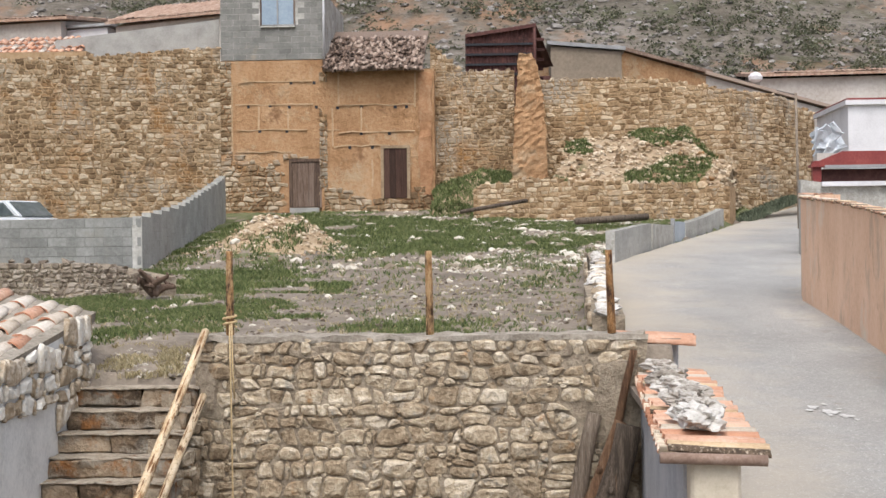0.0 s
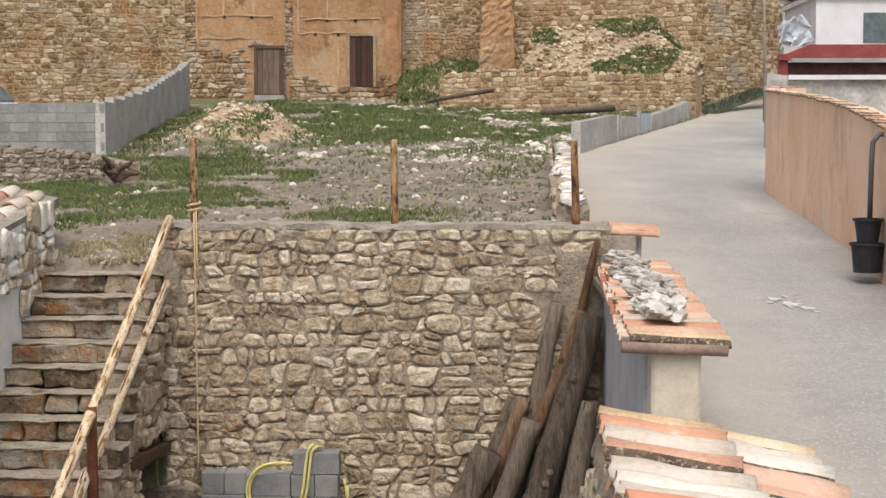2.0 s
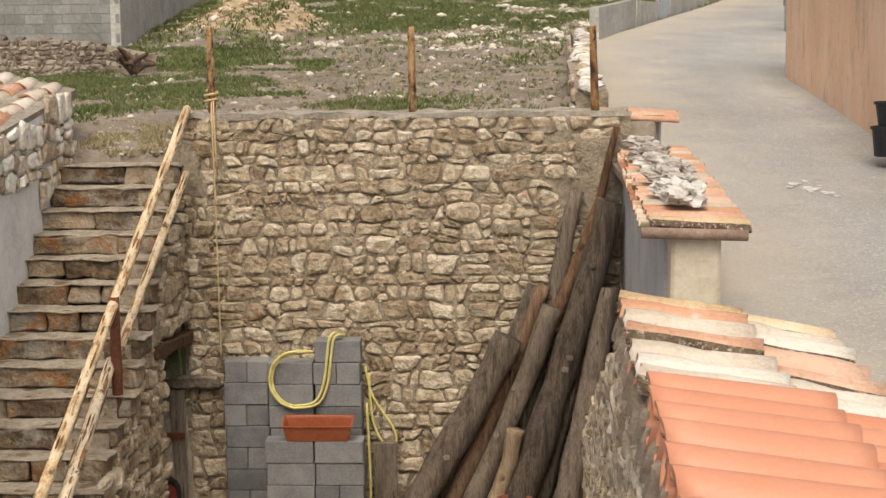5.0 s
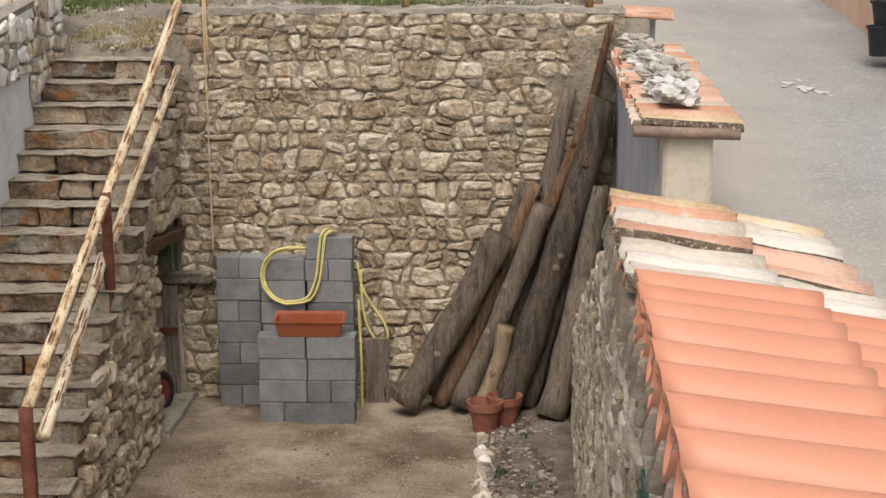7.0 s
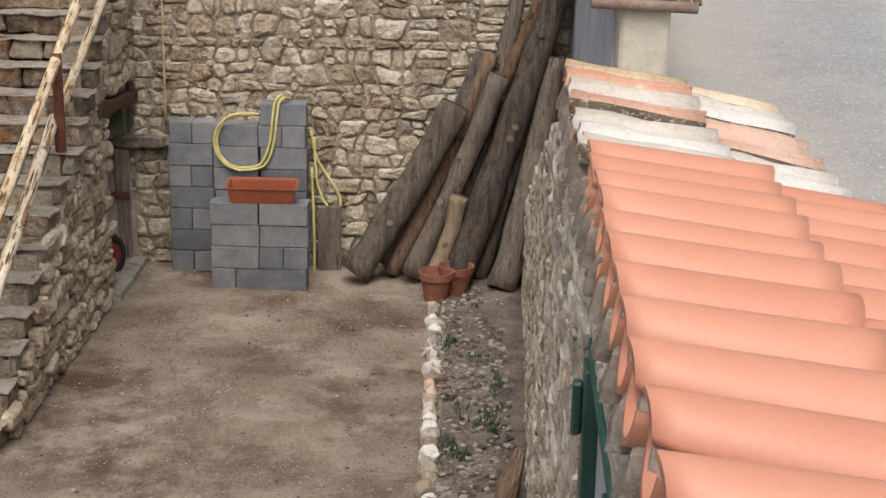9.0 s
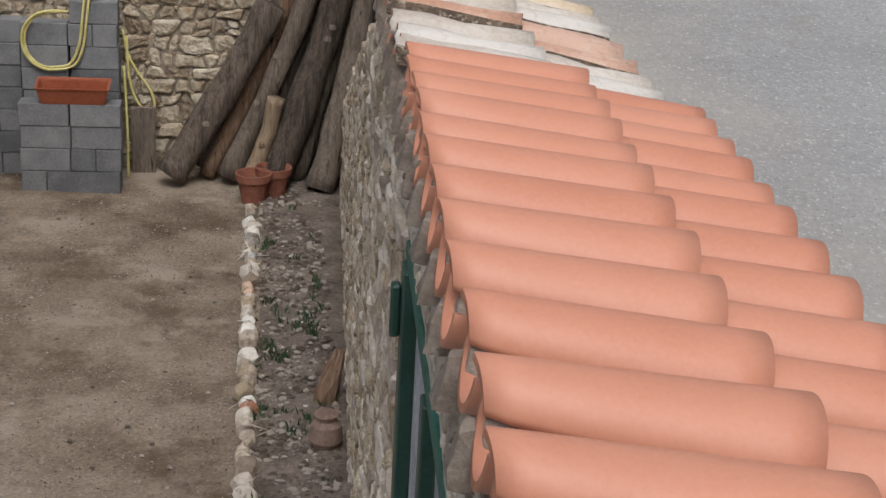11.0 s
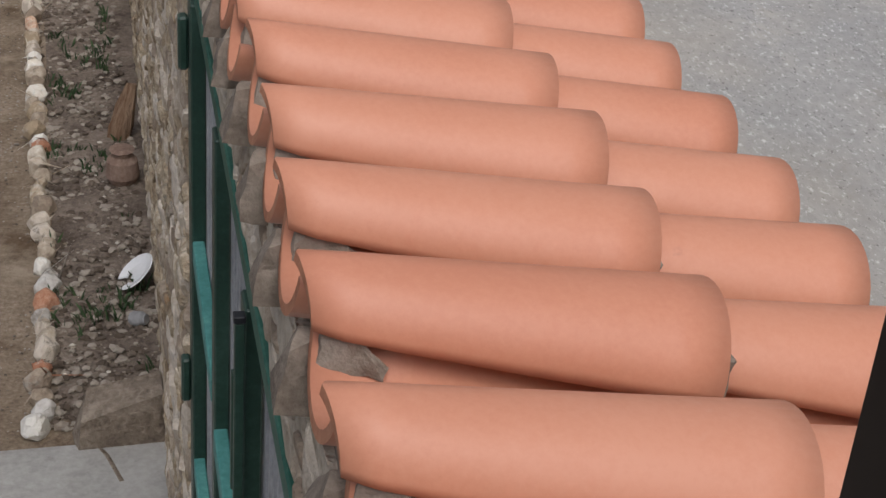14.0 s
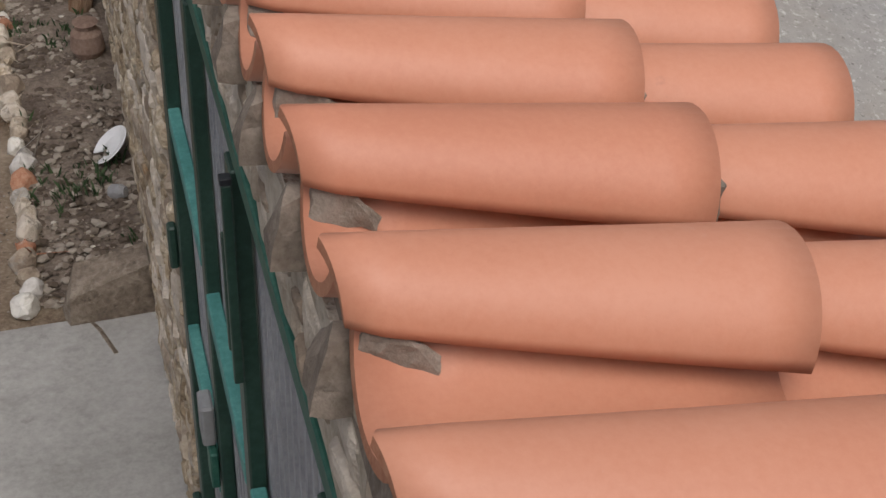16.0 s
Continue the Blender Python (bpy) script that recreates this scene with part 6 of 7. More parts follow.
# open shed with a red sheet roof
SHO = Vector((1.2, 52.0, 8.0))
shed = thing("shed", tuple(SHO), "open shed with a rusty red sheet roof", "shed")
ra, rb = Vector((-1.65, 50.50, 11.84)) - SHO, Vector((0.89, 50.50, 12.19)) - SHO
vs, fs = [], []
for i in range(25):
    s = i / 24
    for q, (p0, p1) in enumerate(((ra, rb), (Vector((ra.x, ra.y + 4.5, ra.z - 1.15)), Vector((rb.x + 0.7, rb.y + 4.5, rb.z - 1.0))))):
        v = p0 + (p1 - p0) * s
        vs.append((v.x, v.y, v.z + 0.03 * (i % 2)))
for i in range(24):
    fs.append((2 * i, 2 * i + 2, 2 * i + 3, 2 * i + 1))
o = mesh_object("roof", vs, fs, M["red_sheet"], shed, label="rusty red corrugated sheet")
md = o.modifiers.new("thick", "SOLIDIFY")
md.thickness = 0.03
vs, fs = [], []
for i in range(41):
    s = i / 40
    v = ra + (rb - ra) * s
    vs += [(v.x, -1.4 + 0.04 * (i % 2), v.z - 0.1), (v.x, -1.4 + 0.04 * (i % 2), -1.2)]
for i in range(40):
    fs.append((2 * i, 2 * i + 2, 2 * i + 3, 2 * i + 1))
o = mesh_object("front_sheet", vs, fs, M["red_sheet"], shed, label="dark red ribbed sheet")
md = o.modifiers.new("thick", "SOLIDIFY")
md.thickness = 0.02
for k in range(4):
    part("batten", box_bm(ra.x, rb.x, -1.49, -1.43, ra.z - 0.4 - 0.36 * k, ra.z - 0.32 - 0.36 * k), M["black"], shed)
part("back_wall", box_bm(ra.x, rb.x + 1.0, 4.2, 4.4, -1.0, ra.z - 0.9), M["red_sheet"], shed)
for k in range(5):
    part("purlin", box_bm(ra.x, rb.x + 0.3, -1.4 + k * 1.0, -1.3 + k * 1.0, ra.z - 0.25 - k * 0.24, ra.z - 0.15 - k * 0.24), M["red_sheet"], shed)
part("fascia", box_bm(0, (rb - ra).length, -0.03, 0.03, -0.12, 0.0), M["red_sheet"], shed, matrix=Matrix.Translation(ra + Vector((0, -0.04, 0))) @ pose(0, 0, 0, 0, -math.degrees(math.atan2(rb.z - ra.z, rb.x - ra.x)), 0))
tube("post", [rb + Vector((-0.05, 0.0, 0)), rb + Vector((-0.05, 0.0, -2.4))], 0.06, M["red_sheet"], shed, 8)

# long low buildings behind
def shell(name, label, a, b, depth, mats, roof_h=0.0, roof_mat=None, over=0.3):
    t = thing(name, (a[0], a[1], min(a[2], b[2]) - 3.0), label, "house")
    o = Vector((a[0], a[1], min(a[2], b[2]) - 3.0))
    p, q = Vector(a) - o, Vector(b) - o
    d = Vector((q.x - p.x, q.y - p.y, 0))
    back = Vector((-d.y, d.x, 0)).normalized() * depth
    vs = [(p.x, p.y, 0), (q.x, q.y, 0), (q.x, q.y, q.z), (p.x, p.y, p.z), (p.x + back.x, p.y + back.y, 0), (q.x + back.x, q.y + back.y, 0), (q.x + back.x, q.y + back.y, q.z + roof_h), (p.x + back.x, p.y + back.y, p.z + roof_h)]
    fs = [(0, 1, 2, 3), (5, 4, 7, 6), (4, 0, 3, 7), (1, 5, 6, 2)]
    mesh_object("wall", vs, fs, mats, t)
    u = d.normalized() * over
    f = back.normalized() * over
    e = Vector((0, 0, 0.06))
    pts = [p - u - f + e, q + u - f + e, q + u + back + f + e + Vector((0, 0, roof_h)), p - u + back + f + e + Vector((0, 0, roof_h))]
    vs = [tuple(v) for v in pts] + [tuple(v + Vector((0, 0, 0.14))) for v in pts]
    fs = [(3, 2, 1, 0), (4, 5, 6, 7), (0, 1, 5, 4), (1, 2, 6, 5), (2, 3, 7, 6), (3, 0, 4, 7)]
    r = mesh_object("roof", vs, fs, roof_mat, t)
    if roof_mat == M["roof_far"]:
        a0, a1, b1, b0 = [v + Vector((0, 0, 0.15)) for v in pts]
        n = int((a1 - a0).length / 0.12)
        rows = int((b0 - a0).length / 0.4)
        vs, fs = [], []
        for i in range(rows + 1):
            for k in range(n + 1):
                v = a0.lerp(a1, k / n).lerp(b0.lerp(b1, k / n), i / rows)
                q = 0.05 * noise.noise(v * 1.3) + (0.05 if k % 2 else 0) + 0.03 * noise.noise(Vector((k * 5.1, i * 3.3, 0)))
                vs.append((v.x, v.y, v.z + q))
        for i in range(rows):
            for k in range(n):
                o = i * (n + 1) + k
                fs.append((o, o + 1, o + n + 2, o + n + 1))
        mesh_object("roof_tiles", vs, fs, roof_mat, t)
    return t, r, pts, back


shell("outbuilding", "low building of rough brown render with a sheet roof", (1.52, 56.00, 12.09), (4.29, 56.00, 11.81), 6, M["brown_render"], 0.2, M["sheet"], 0.15)
shell("long_building", "long low building of ochre earth under a dark sheet roof", (4.42, 58.00, 12.07), (8.08, 60.45, 11.31), 7, M["earth_wall"], 0.3, M["tile_lichen"], 0.2)
shell("long_building", "long low building with a dark sheet roof and pale walls", (8.1, 60.46, 11.3), (14.88, 65.00, 9.91), 7, M["pale_render"], 0.3, M["tile_lichen"], 0.2)
shell("far_house", "far house with grey walls under a tiled roof", (11.77, 70.00, 12.15), (19.13, 70.00, 12.24), 8, M["pale_render"], 1.0, M["roof_far"], 0.4)
shell("far_house", "far pale house under a tiled roof", (-26.99, 70.00, 15.37), (-22.24, 70.00, 15.56), 8, M["pale_render"], 1.1, M["roof_far"], 0.4)
shell("far_house", "far white walled house behind the rubble wall", (-22.52, 71.00, 15.23), (-20.20, 71.00, 15.38), 8, M["white"], 0.3, M["sheet"], 0.2)
shell("far_house", "far house with a long tiled roof", (-18.46, 66.00, 14.64), (-13.50, 66.00, 15.07), 9, M["pale_render"], 2.2, M["roof_far"], 0.4)
# cement parapets and tiles along the top of the left rubble wall
pa, pb = (-15.72, 47.60, 10.99), (-10.19, 48.60, 11.77)
cem = wall_slab("wall_cement", [(pa[0], pa[1], pa[2] - 1.0, (-15.71, 47.60, 11.50)[2]), (pb[0], pb[1], pb[2] - 1.2, (-10.19, 48.60, 12.27)[2])], 0.3, M["concrete"])
tagged(cem, kind="structure")
left_roof = thing("tile_roof", (-18.12, 47.20, 11.04), "low roof edge of weathered tiles behind the rubble wall", "roof")
for c in range(16):
    for r in range(4):
        shared("roof_tile", covers_old[rr.choice((0, 1, 3, 3))], left_roof, pose(0.22 * c + rr.uniform(-0.03, 0.03), 0.5 + 0.4 * r, 0.12 + 0.19 * r + rr.uniform(-0.02, 0.05), 0, 20, -90 + rr.uniform(-8, 8)) @ Matrix.Diagonal((1.1, 1.2, 1.2, 1)))
part("bed", box_bm(-0.2, 3.6, 0.0, 2.2, -0.4, 0.02), M["mortar_far"], left_roof)

# ---------------------------------------------------------------- left side of the field: block wall, dry wall, car
M["block_mid"] = material("pale_joint", [(0.15, 0.148, 0.138), (0.21, 0.206, 0.193), (0.27, 0.264, 0.248)], 2, 20, 0.4, 0.95)
bw = wall_slab("wall_block", [(-12.5, 27.0, 3.3, (-10.67, 27.00, 4.83)[2]), ((-7.65, 27.00, 4.88)[0], 27.0, 3.3, (-7.65, 27.00, 4.88)[2])], 0.2, M["block_mid"])
tagged(bw, kind="structure")
bw_top = (-7.65, 27.00, 4.88)[2]
M["block_dark"] = material("grey_garden_block", [(0.165, 0.165, 0.155), (0.24, 0.24, 0.225), (0.32, 0.318, 0.3)], 1.5, 14, 0.5, 0.95, "object", 0.14, 0.02, [((0.25, 0.24, 0.21), 0.8, 0.42)])
blk2 = bpy.data.meshes.new("block")
bm = box_bm(0.006, 0.394, -0.008, 0.05, 0.006, 0.194, 0.004)
bm.to_mesh(blk2)
bm.free()
blk2.materials.append(M["block_dark"])
xr = (-7.65, 27.00, 4.88)[0]
for r in range(5):
    for k in range(12):
        shared("block", blk2, bw, pose(xr - 0.4 * (k + 1) - (0.2 if r % 2 else 0.0), 27.0, bw_top - 0.2 * (r + 1) - 0.02))
CW = [((-7.64, 27.00, 4.88)[0], 27.0, 3.4, (-7.63, 27.00, 4.91)[2]), ((-8.22, 34.00, 5.31)[0], 34.0, 4.0, (-8.22, 34.00, 5.41)[2]), ((-9.35, 45.00, 6.61)[0], 45.0, 4.9, (-9.35, 45.00, 6.61)[2])]
cw = wall_slab("wall_cement_return", [(x, y, z0, z1 - 0.2) for x, y, z0, z1 in CW], 0.2, M["grey_light"])
tagged(cw, kind="structure")
blk3 = bpy.data.meshes.new("block")
bm = box_bm(0.002, 0.398, -0.006, 0.19, 0.002, 0.198, 0.002)
bm.to_mesh(blk3)
bm.free()
M["block_light"] = material("pale_garden_block", [(0.26, 0.253, 0.23), (0.355, 0.347, 0.318), (0.46, 0.448, 0.412)], 1.1, 14, 0.5, 0.95, "object", 0.08, 0.02, [((0.42, 0.4, 0.36), 0.8, 0.42)])
blk3.materials.append(M["block_light"])


def block_face(wall, line, up, stepped=True):
    """Courses of blocks on the face of a wall that follows the points, stepped along its top."""
    for a, b in zip(line, line[1:]):
        d = Vector((b[0] - a[0], b[1] - a[1], 0))
        for k in range(int(d.length / 0.4) + 1):
            s = min(1.0, (k + 0.5) * 0.4 / d.length)
            top, low = a[3] + (b[3] - a[3]) * s, a[2] + (b[2] - a[2]) * s
            for r in range(min(int((top - low) / 0.2), up)):
                p = d.normalized() * (0.4 * k)
                shared("block", blk3, wall, pose(a[0] + p.x, a[1] + p.y, (math.floor(top / 0.1) * 0.1 if stepped else top - 0.05) - 0.2 * (r + 1), 0, 0, math.degrees(math.atan2(d.y, d.x))))


block_face(cw, CW, 8)
rubble_wall("wall_dry", [((-8.49, 19.00, 3.96)[0], 19.0, 3.0, (-8.49, 19.00, 3.99)[2]), ((-6.43, 18.50, 3.94)[0], 18.5, 3.0, (-6.43, 18.50, 3.96)[2]), ((-5.26, 17.80, 3.68)[0], 17.8, 3.0, (-5.26, 17.80, 3.75)[2])], 95, 0.13, 0.085, mat="stone_grey", core="mortar", loose=0.55)
trunk = thing("stump", (-5.08, 17.40, 3.50), "dark twisted stump beside the dry wall", "stump")
for k in range(11):
    q = Vector((rr.uniform(-0.3, 0.3), rr.uniform(-0.2, 0.2), rr.uniform(0.1, 0.42)))
    tube("root", smooth_line([(0, 0, 0), q * 0.4 + Vector((rr.uniform(-0.08, 0.08), 0, 0.06)), q, q + Vector((rr.uniform(-0.12, 0.12), 0, rr.uniform(-0.12, 0.1)))], 3), 0.04, M["door_wood"], trunk, 6, rough=0.4, seed=k, taper=[0.06 - 0.005 * i for i in range(10)])

CARO = Vector((-15.64, 43.00, 5.83))
car = thing("car", (CARO.x, 43.0, CARO.z - 1.5), "white saloon car parked behind the block wall", "car", rz=-26)


def loft(secs, bevel=0.0):
    bm = bmesh.new()
    rs = [[bm.verts.new(v) for v in s] for s in secs]
    n = len(rs[0])
    for a, b in zip(rs, rs[1:]):
        for k in range(n):
            bm.faces.new((a[k], a[(k + 1) % n], b[(k + 1) % n], b[k]))
    bm.faces.new(rs[0][::-1])
    bm.faces.new(rs[-1])
    if bevel:
        bmesh.ops.bevel(bm, geom=bm.edges[:], offset=bevel, segments=2, affect="EDGES")
    return bm


def section(y, prof):
    return [(x, y, z) for x, z in prof]


body = [(-2.05, 0.3), (1.7, 0.3), (1.75, 0.6), (1.65, 0.78), (0.85, 0.95), (-1.35, 0.95), (-2.0, 0.9), (-2.1, 0.6)]
part("body", loft([section(-0.8, body), section(0.8, body)], 0.06), M["car"], car)
cab = [(-1.45, 0.94), (0.95, 0.94), (0.3, 1.48), (-0.95, 1.5)]
part("cabin", loft([section(-0.72, cab), section(0.72, cab)], 0.05), M["car"], car)
part("side_window", loft([section(-0.76, [(-1.2, 1.0), (-0.3, 1.0), (-0.3, 1.41), (-0.9, 1.41)]), section(-0.735, [(-1.2, 1.0), (-0.3, 1.0), (-0.3, 1.41), (-0.9, 1.41)])]), M["glass"], car)
part("side_window", loft([section(-0.76, [(-0.2, 1.0), (0.66, 1.0), (0.2, 1.41), (-0.2, 1.41)]), section(-0.735, [(-0.2, 1.0), (0.66, 1.0), (0.2, 1.41), (-0.2, 1.41)])]), M["glass"], car)
part("windscreen", loft([section(-0.66, [(0.37, 1.43), (0.94, 0.97), (0.96, 0.985), (0.39, 1.445)]), section(0.66, [(0.37, 1.43), (0.94, 0.97), (0.96, 0.985), (0.39, 1.445)])]), M["glass"], car)
for x in (-1.3, 1.3):
    w = part("wheel", lathe_bm([(0.1, -0.1), (0.31, -0.1), (0.32, 0.1), (0.1, 0.1)], 20), M["tyre"], car, matrix=pose(x, -0.72, 0.31, 90, 0, 0))

# ---------------------------------------------------------------- lane side: low wall, cement wall with a sheet gate, beams
lw = wall_slab("wall_lane", [(1.32, 8.9, 2.6, 3.5), (1.4, 13, 2.6, 3.68), (1.75, 19, 2.9, 3.88), (1.93, 25.5, 3.3, (2.01, 25.50, 4.02)[2])], 0.3, M["mortar"], side=1)
tagged(lw, kind="structure")
lane_rnd = random.Random(63)
for (x0, y0, z0), (x1, y1, z1) in (((1.18, 8.9, 3.5), (1.27, 13, 3.68)), ((1.27, 13, 3.68), (1.6, 19, 3.88)), ((1.6, 19, 3.88), (1.78, 25.4, 4.0))):
    n = int((y1 - y0) / 0.24)
    for k in range(n):
        s = (k + lane_rnd.random()) / n
        bm = rock_bm(lane_rnd, lane_rnd.uniform(0.09, 0.16), lane_rnd.uniform(0.12, 0.24), lane_rnd.uniform(0.04, 0.08), 16)
        part("cap_stone", bm, M["white_stone"] if lane_rnd.random() < 0.75 else M["stone_pale"], lw, matrix=pose(x0 + (x1 - x0) * s + lane_rnd.uniform(-0.04, 0.04), y0 + (y1 - y0) * s, z0 + (z1 - z0) * s + 0.02, 0, 0, lane_rnd.uniform(-30, 30)))
m, length = plane_of((1.63, 25.5), (1.02, 8.9), 2.9)
stones_apart(lw, m, length, 1.15, 0.24, 0.16, 97, 0.012, 0.04, M["stone_pale"], 130, worn=True, chips=0.1, keep=lambda u, w: w < lerp(u, (0, 16.6), (1.1, 0.58)))
CWL_LINE = [((2.27, 27.00, 3.78)[0], 27.0, 3.4, (2.28, 27.00, 4.52)[2]), ((3.31, 31.00, 3.97)[0], 31.0, 3.6, (3.32, 31.00, 4.73)[2])]
cwl = wall_slab("wall_cement_lane", [(x, y, z0, z1 - 0.22) for x, y, z0, z1 in CWL_LINE], 0.18, M["grey_light"])
tagged(cwl, kind="structure")
block_face(cwl, CWL_LINE, 7, False)
CWR_LINE = [((4.61, 35.50, 4.01)[0], 35.5, 3.8, (4.62, 35.50, 4.79)[2]), ((5.43, 38.00, 4.23)[0], 38.0, 4.0, (5.44, 38.00, 5.01)[2]), ((6.28, 41.00, 4.48)[0], 41.0, 4.3, (6.28, 41.00, 5.30)[2])]
cwr = wall_slab("wall_cement_lane_2", [(x, y, z0, z1 - 0.22) for x, y, z0, z1 in CWR_LINE], 0.18, M["grey_light"])
tagged(cwr, kind="structure")
block_face(cwr, CWR_LINE, 7, False)
ga, gb = Vector((3.35, 31.10, 3.89)), Vector((4.57, 35.40, 4.04))
sg = thing("sheet_gate", tuple(ga), "blue grey sheet metal gate in the cement wall, shut", "gate")
gd = gb - ga
ang = math.degrees(math.atan2(gd.y, gd.x))
gl = Vector((gd.x, gd.y)).length
for k, (a, b) in enumerate(((0.02, 0.62), (0.63, 0.99))):
    part("leaf", rough_up(box_bm(gl * a, gl * b, -0.02, 0.02, 0.05 + 0.14 * k, 0.78 + 0.1 * k, cuts=4), 0.015, 3), M["sheet_blue"] if k else M["grey_light"], sg, "pale blue sheet" if k else "grey sheet", matrix=pose(0, 0, 0, 0, 0, ang))
part("frame", box_bm(gl * 0.61, gl * 0.64, -0.04, 0.04, 0.0, 0.95), M["sheet"], sg, matrix=pose(0, 0, 0, 0, 0, ang))
for a, b, r, lab in (((-1.45, 40.00, 5.22), (0.48, 41.00, 5.56), 0.06, "pale fallen pole lying on the rubble"), ((1.85, 38.00, 4.87), (3.96, 40.00, 5.01), 0.1, "dark timber beam lying in the weeds")):
    tagged(tube("beam", [a, tuple((Vector(a) + Vector(b)) / 2), b], r, M["wood_grey"], None, 8), lab, "beam")

# ---------------------------------------------------------------- salmon wall across the lane, its tiles, the white house beyond
OW = [(4.55, 9.0), (4.77, 12.0), (4.95, 14.6), (4.97, 17.5), (4.92, 20.2), (5.02, 20.9), (5.25, 21.3), (5.6, 21.5)]
ow_top = (3.98, 4.24, 4.52, 4.74, 4.9, 4.96, 4.98, 4.98)
wall_salmon = wall_slab("wall_salmon", [(x, y, road_z(y) - 0.2, z) for (x, y), z in zip(OW, ow_top)], 0.3, M["orange_wall"], side=-1)
tagged(wall_salmon, kind="structure")
ow_cap = thing("tile_cap", (5.0, 18.0, 4.5), "row of old curved tiles along the salmon wall", "tile cap")
oi = ow_cap.matrix_basis.inverted()
for (a, za), (b, zb) in zip(list(zip(OW, ow_top)), list(zip(OW, ow_top))[1:]):
    d = Vector((b[0] - a[0], b[1] - a[1]))
    n = int(d.length / 0.15)
    for k in range(n):
        s = (k + 0.5) / n
        ang = math.degrees(math.atan2(d.y, d.x)) - 90
        shared("cover_tile", covers_old[rr.choice((4, 5, 5, 6))], ow_cap, oi @ pose(a[0] + d.x * s - 0.05, a[1] + d.y * s, za + (zb - za) * s - 0.01 + rr.uniform(-0.01, 0.02), 0, 5, ang + rr.uniform(-9, 9)) @ Matrix.Diagonal((0.6, 0.62, 0.6, 1)))
# black tubs and a grey downpipe against it
for z0, r0, r1, h, lab in ((0.0, 0.15, 0.18, 0.3, "black plastic plant tub standing by the salmon wall"), (0.302, 0.11, 0.15, 0.27, "dark blue plastic bucket standing on a tub")):
    base = Vector((4.60, 12.00, 2.64))
    t = thing("plant_tub", (base.x, base.y, base.z + z0), lab, "plant tub", "tubs by the wall")
    part("tub", lathe_bm([(r0, 0), (r1, h), (r1 + 0.02, h), (r1 + 0.02, h + 0.03), (r1 - 0.01, h + 0.03), (r1 - 0.03, h - 0.05)], 20), M["black"], t)
pipe = thing("downpipe", (4.64, 12.10, 3.05), "dark grey downpipe with an elbow on the salmon wall", "pipe")
po = Vector((4.64, 12.10, 3.05))
tube("pipe", [Vector((4.64, 12.10, 3.05)) - po, Vector((4.65, 12.10, 3.87)) - po, Vector((4.66, 12.10, 4.08)) - po, Vector((4.73, 12.10, 4.17)) - po, Vector((4.91, 12.10, 4.18)) - po], 0.03, M["pipe_grey"], pipe, 8)

par = wall_slab("wall_parapet", [((6.45, 29.00, 4.71)[0], 29.0, 3.6, (6.46, 29.00, 5.57)[2]), ((7.09, 29.00, 4.70)[0], 29.0, 3.6, (7.10, 29.00, 5.47)[2]), ((9.15, 29.00, 4.65)[0], 29.0, 3.6, (9.16, 29.00, 5.41)[2])], 0.3, M["grey_light"])
tagged(par, kind="structure")
part("coping", box_bm((6.89, 28.90, 5.41)[0], (9.14, 28.90, 5.38)[0], 28.85, 29.35, (6.89, 28.90, 5.41)[2], (6.89, 28.90, 5.51)[2]), M["white"], par)
CO = Vector((7.03, 31.00, 5.56))
canopy = thing("porch", tuple(CO), "porch with a red painted roof behind the parapet", "porch")
part("post", box_bm(0.05, 0.25, 0, 0.2, -1.2, (7.04, 31.00, 6.08)[2] - CO.z), M["red_paint"], canopy)
q0, q1 = (7.04, 31.00, 5.99)[2] - CO.z, (7.88, 31.00, 6.29)[2] - CO.z
vs = [(0, -0.1, q0), (0.72, -0.1, q1), (3.0, -0.1, q1), (3.0, -0.1, q0 - 0.02), (0, -0.1, q0 - 0.06)]
vs += [(x + 0.1, 0.9, z + 0.03) for x, y_, z in vs]
mesh_object("roof", vs, [(0, 1, 2, 3, 4), (9, 8, 7, 6, 5), (0, 5, 6, 1), (1, 6, 7, 2), (4, 3, 8, 9), (0, 4, 9, 5), (2, 7, 8, 3)], M["red_paint"], canopy)
part("gutter", box_bm(0.3, 3.0, -0.2, -0.1, q0 - 0.1, q0 - 0.02), M["sheet"], canopy)
part("lintel", box_bm(0.3, 3.0, 0.1, 0.3, -0.6, q0 - 0.1), M["red_sheet"], canopy)
wh = thing("white_house", (10.17, 42.00, 6.40), "white rendered house with a flat roof and dark window", "house")
wo = Vector((10.17, 42.00, 6.40))
part("wall", box_bm(0, 5, 0, 5, -1.5, (10.19, 42.00, 8.34)[2] - wo.z), M["white"], wh)
part("cornice", box_bm(-0.1, 5.1, -0.12, 5.1, (10.19, 42.00, 8.34)[2] - wo.z, (10.19, 42.00, 8.48)[2] - wo.z), M["white"], wh)
part("roof", box_bm(-0.05, 5.1, -0.1, 5.1, (10.19, 42.00, 8.48)[2] - wo.z, (10.19, 42.00, 8.54)[2] - wo.z), M["red_paint"], wh)
part("window", box_bm((11.58, 42.00, 8.00)[0] - wo.x, (12.50, 42.00, 7.98)[0] - wo.x, -0.02, 0.0, 0.6, 1.5), M["glass"], wh)
tank_o = Vector((7.81, 33.00, 6.36))
tank = thing("plastic_sheeting", tuple(tank_o), "crumpled white plastic sheets heaped beside the porch", "plastic sheet")
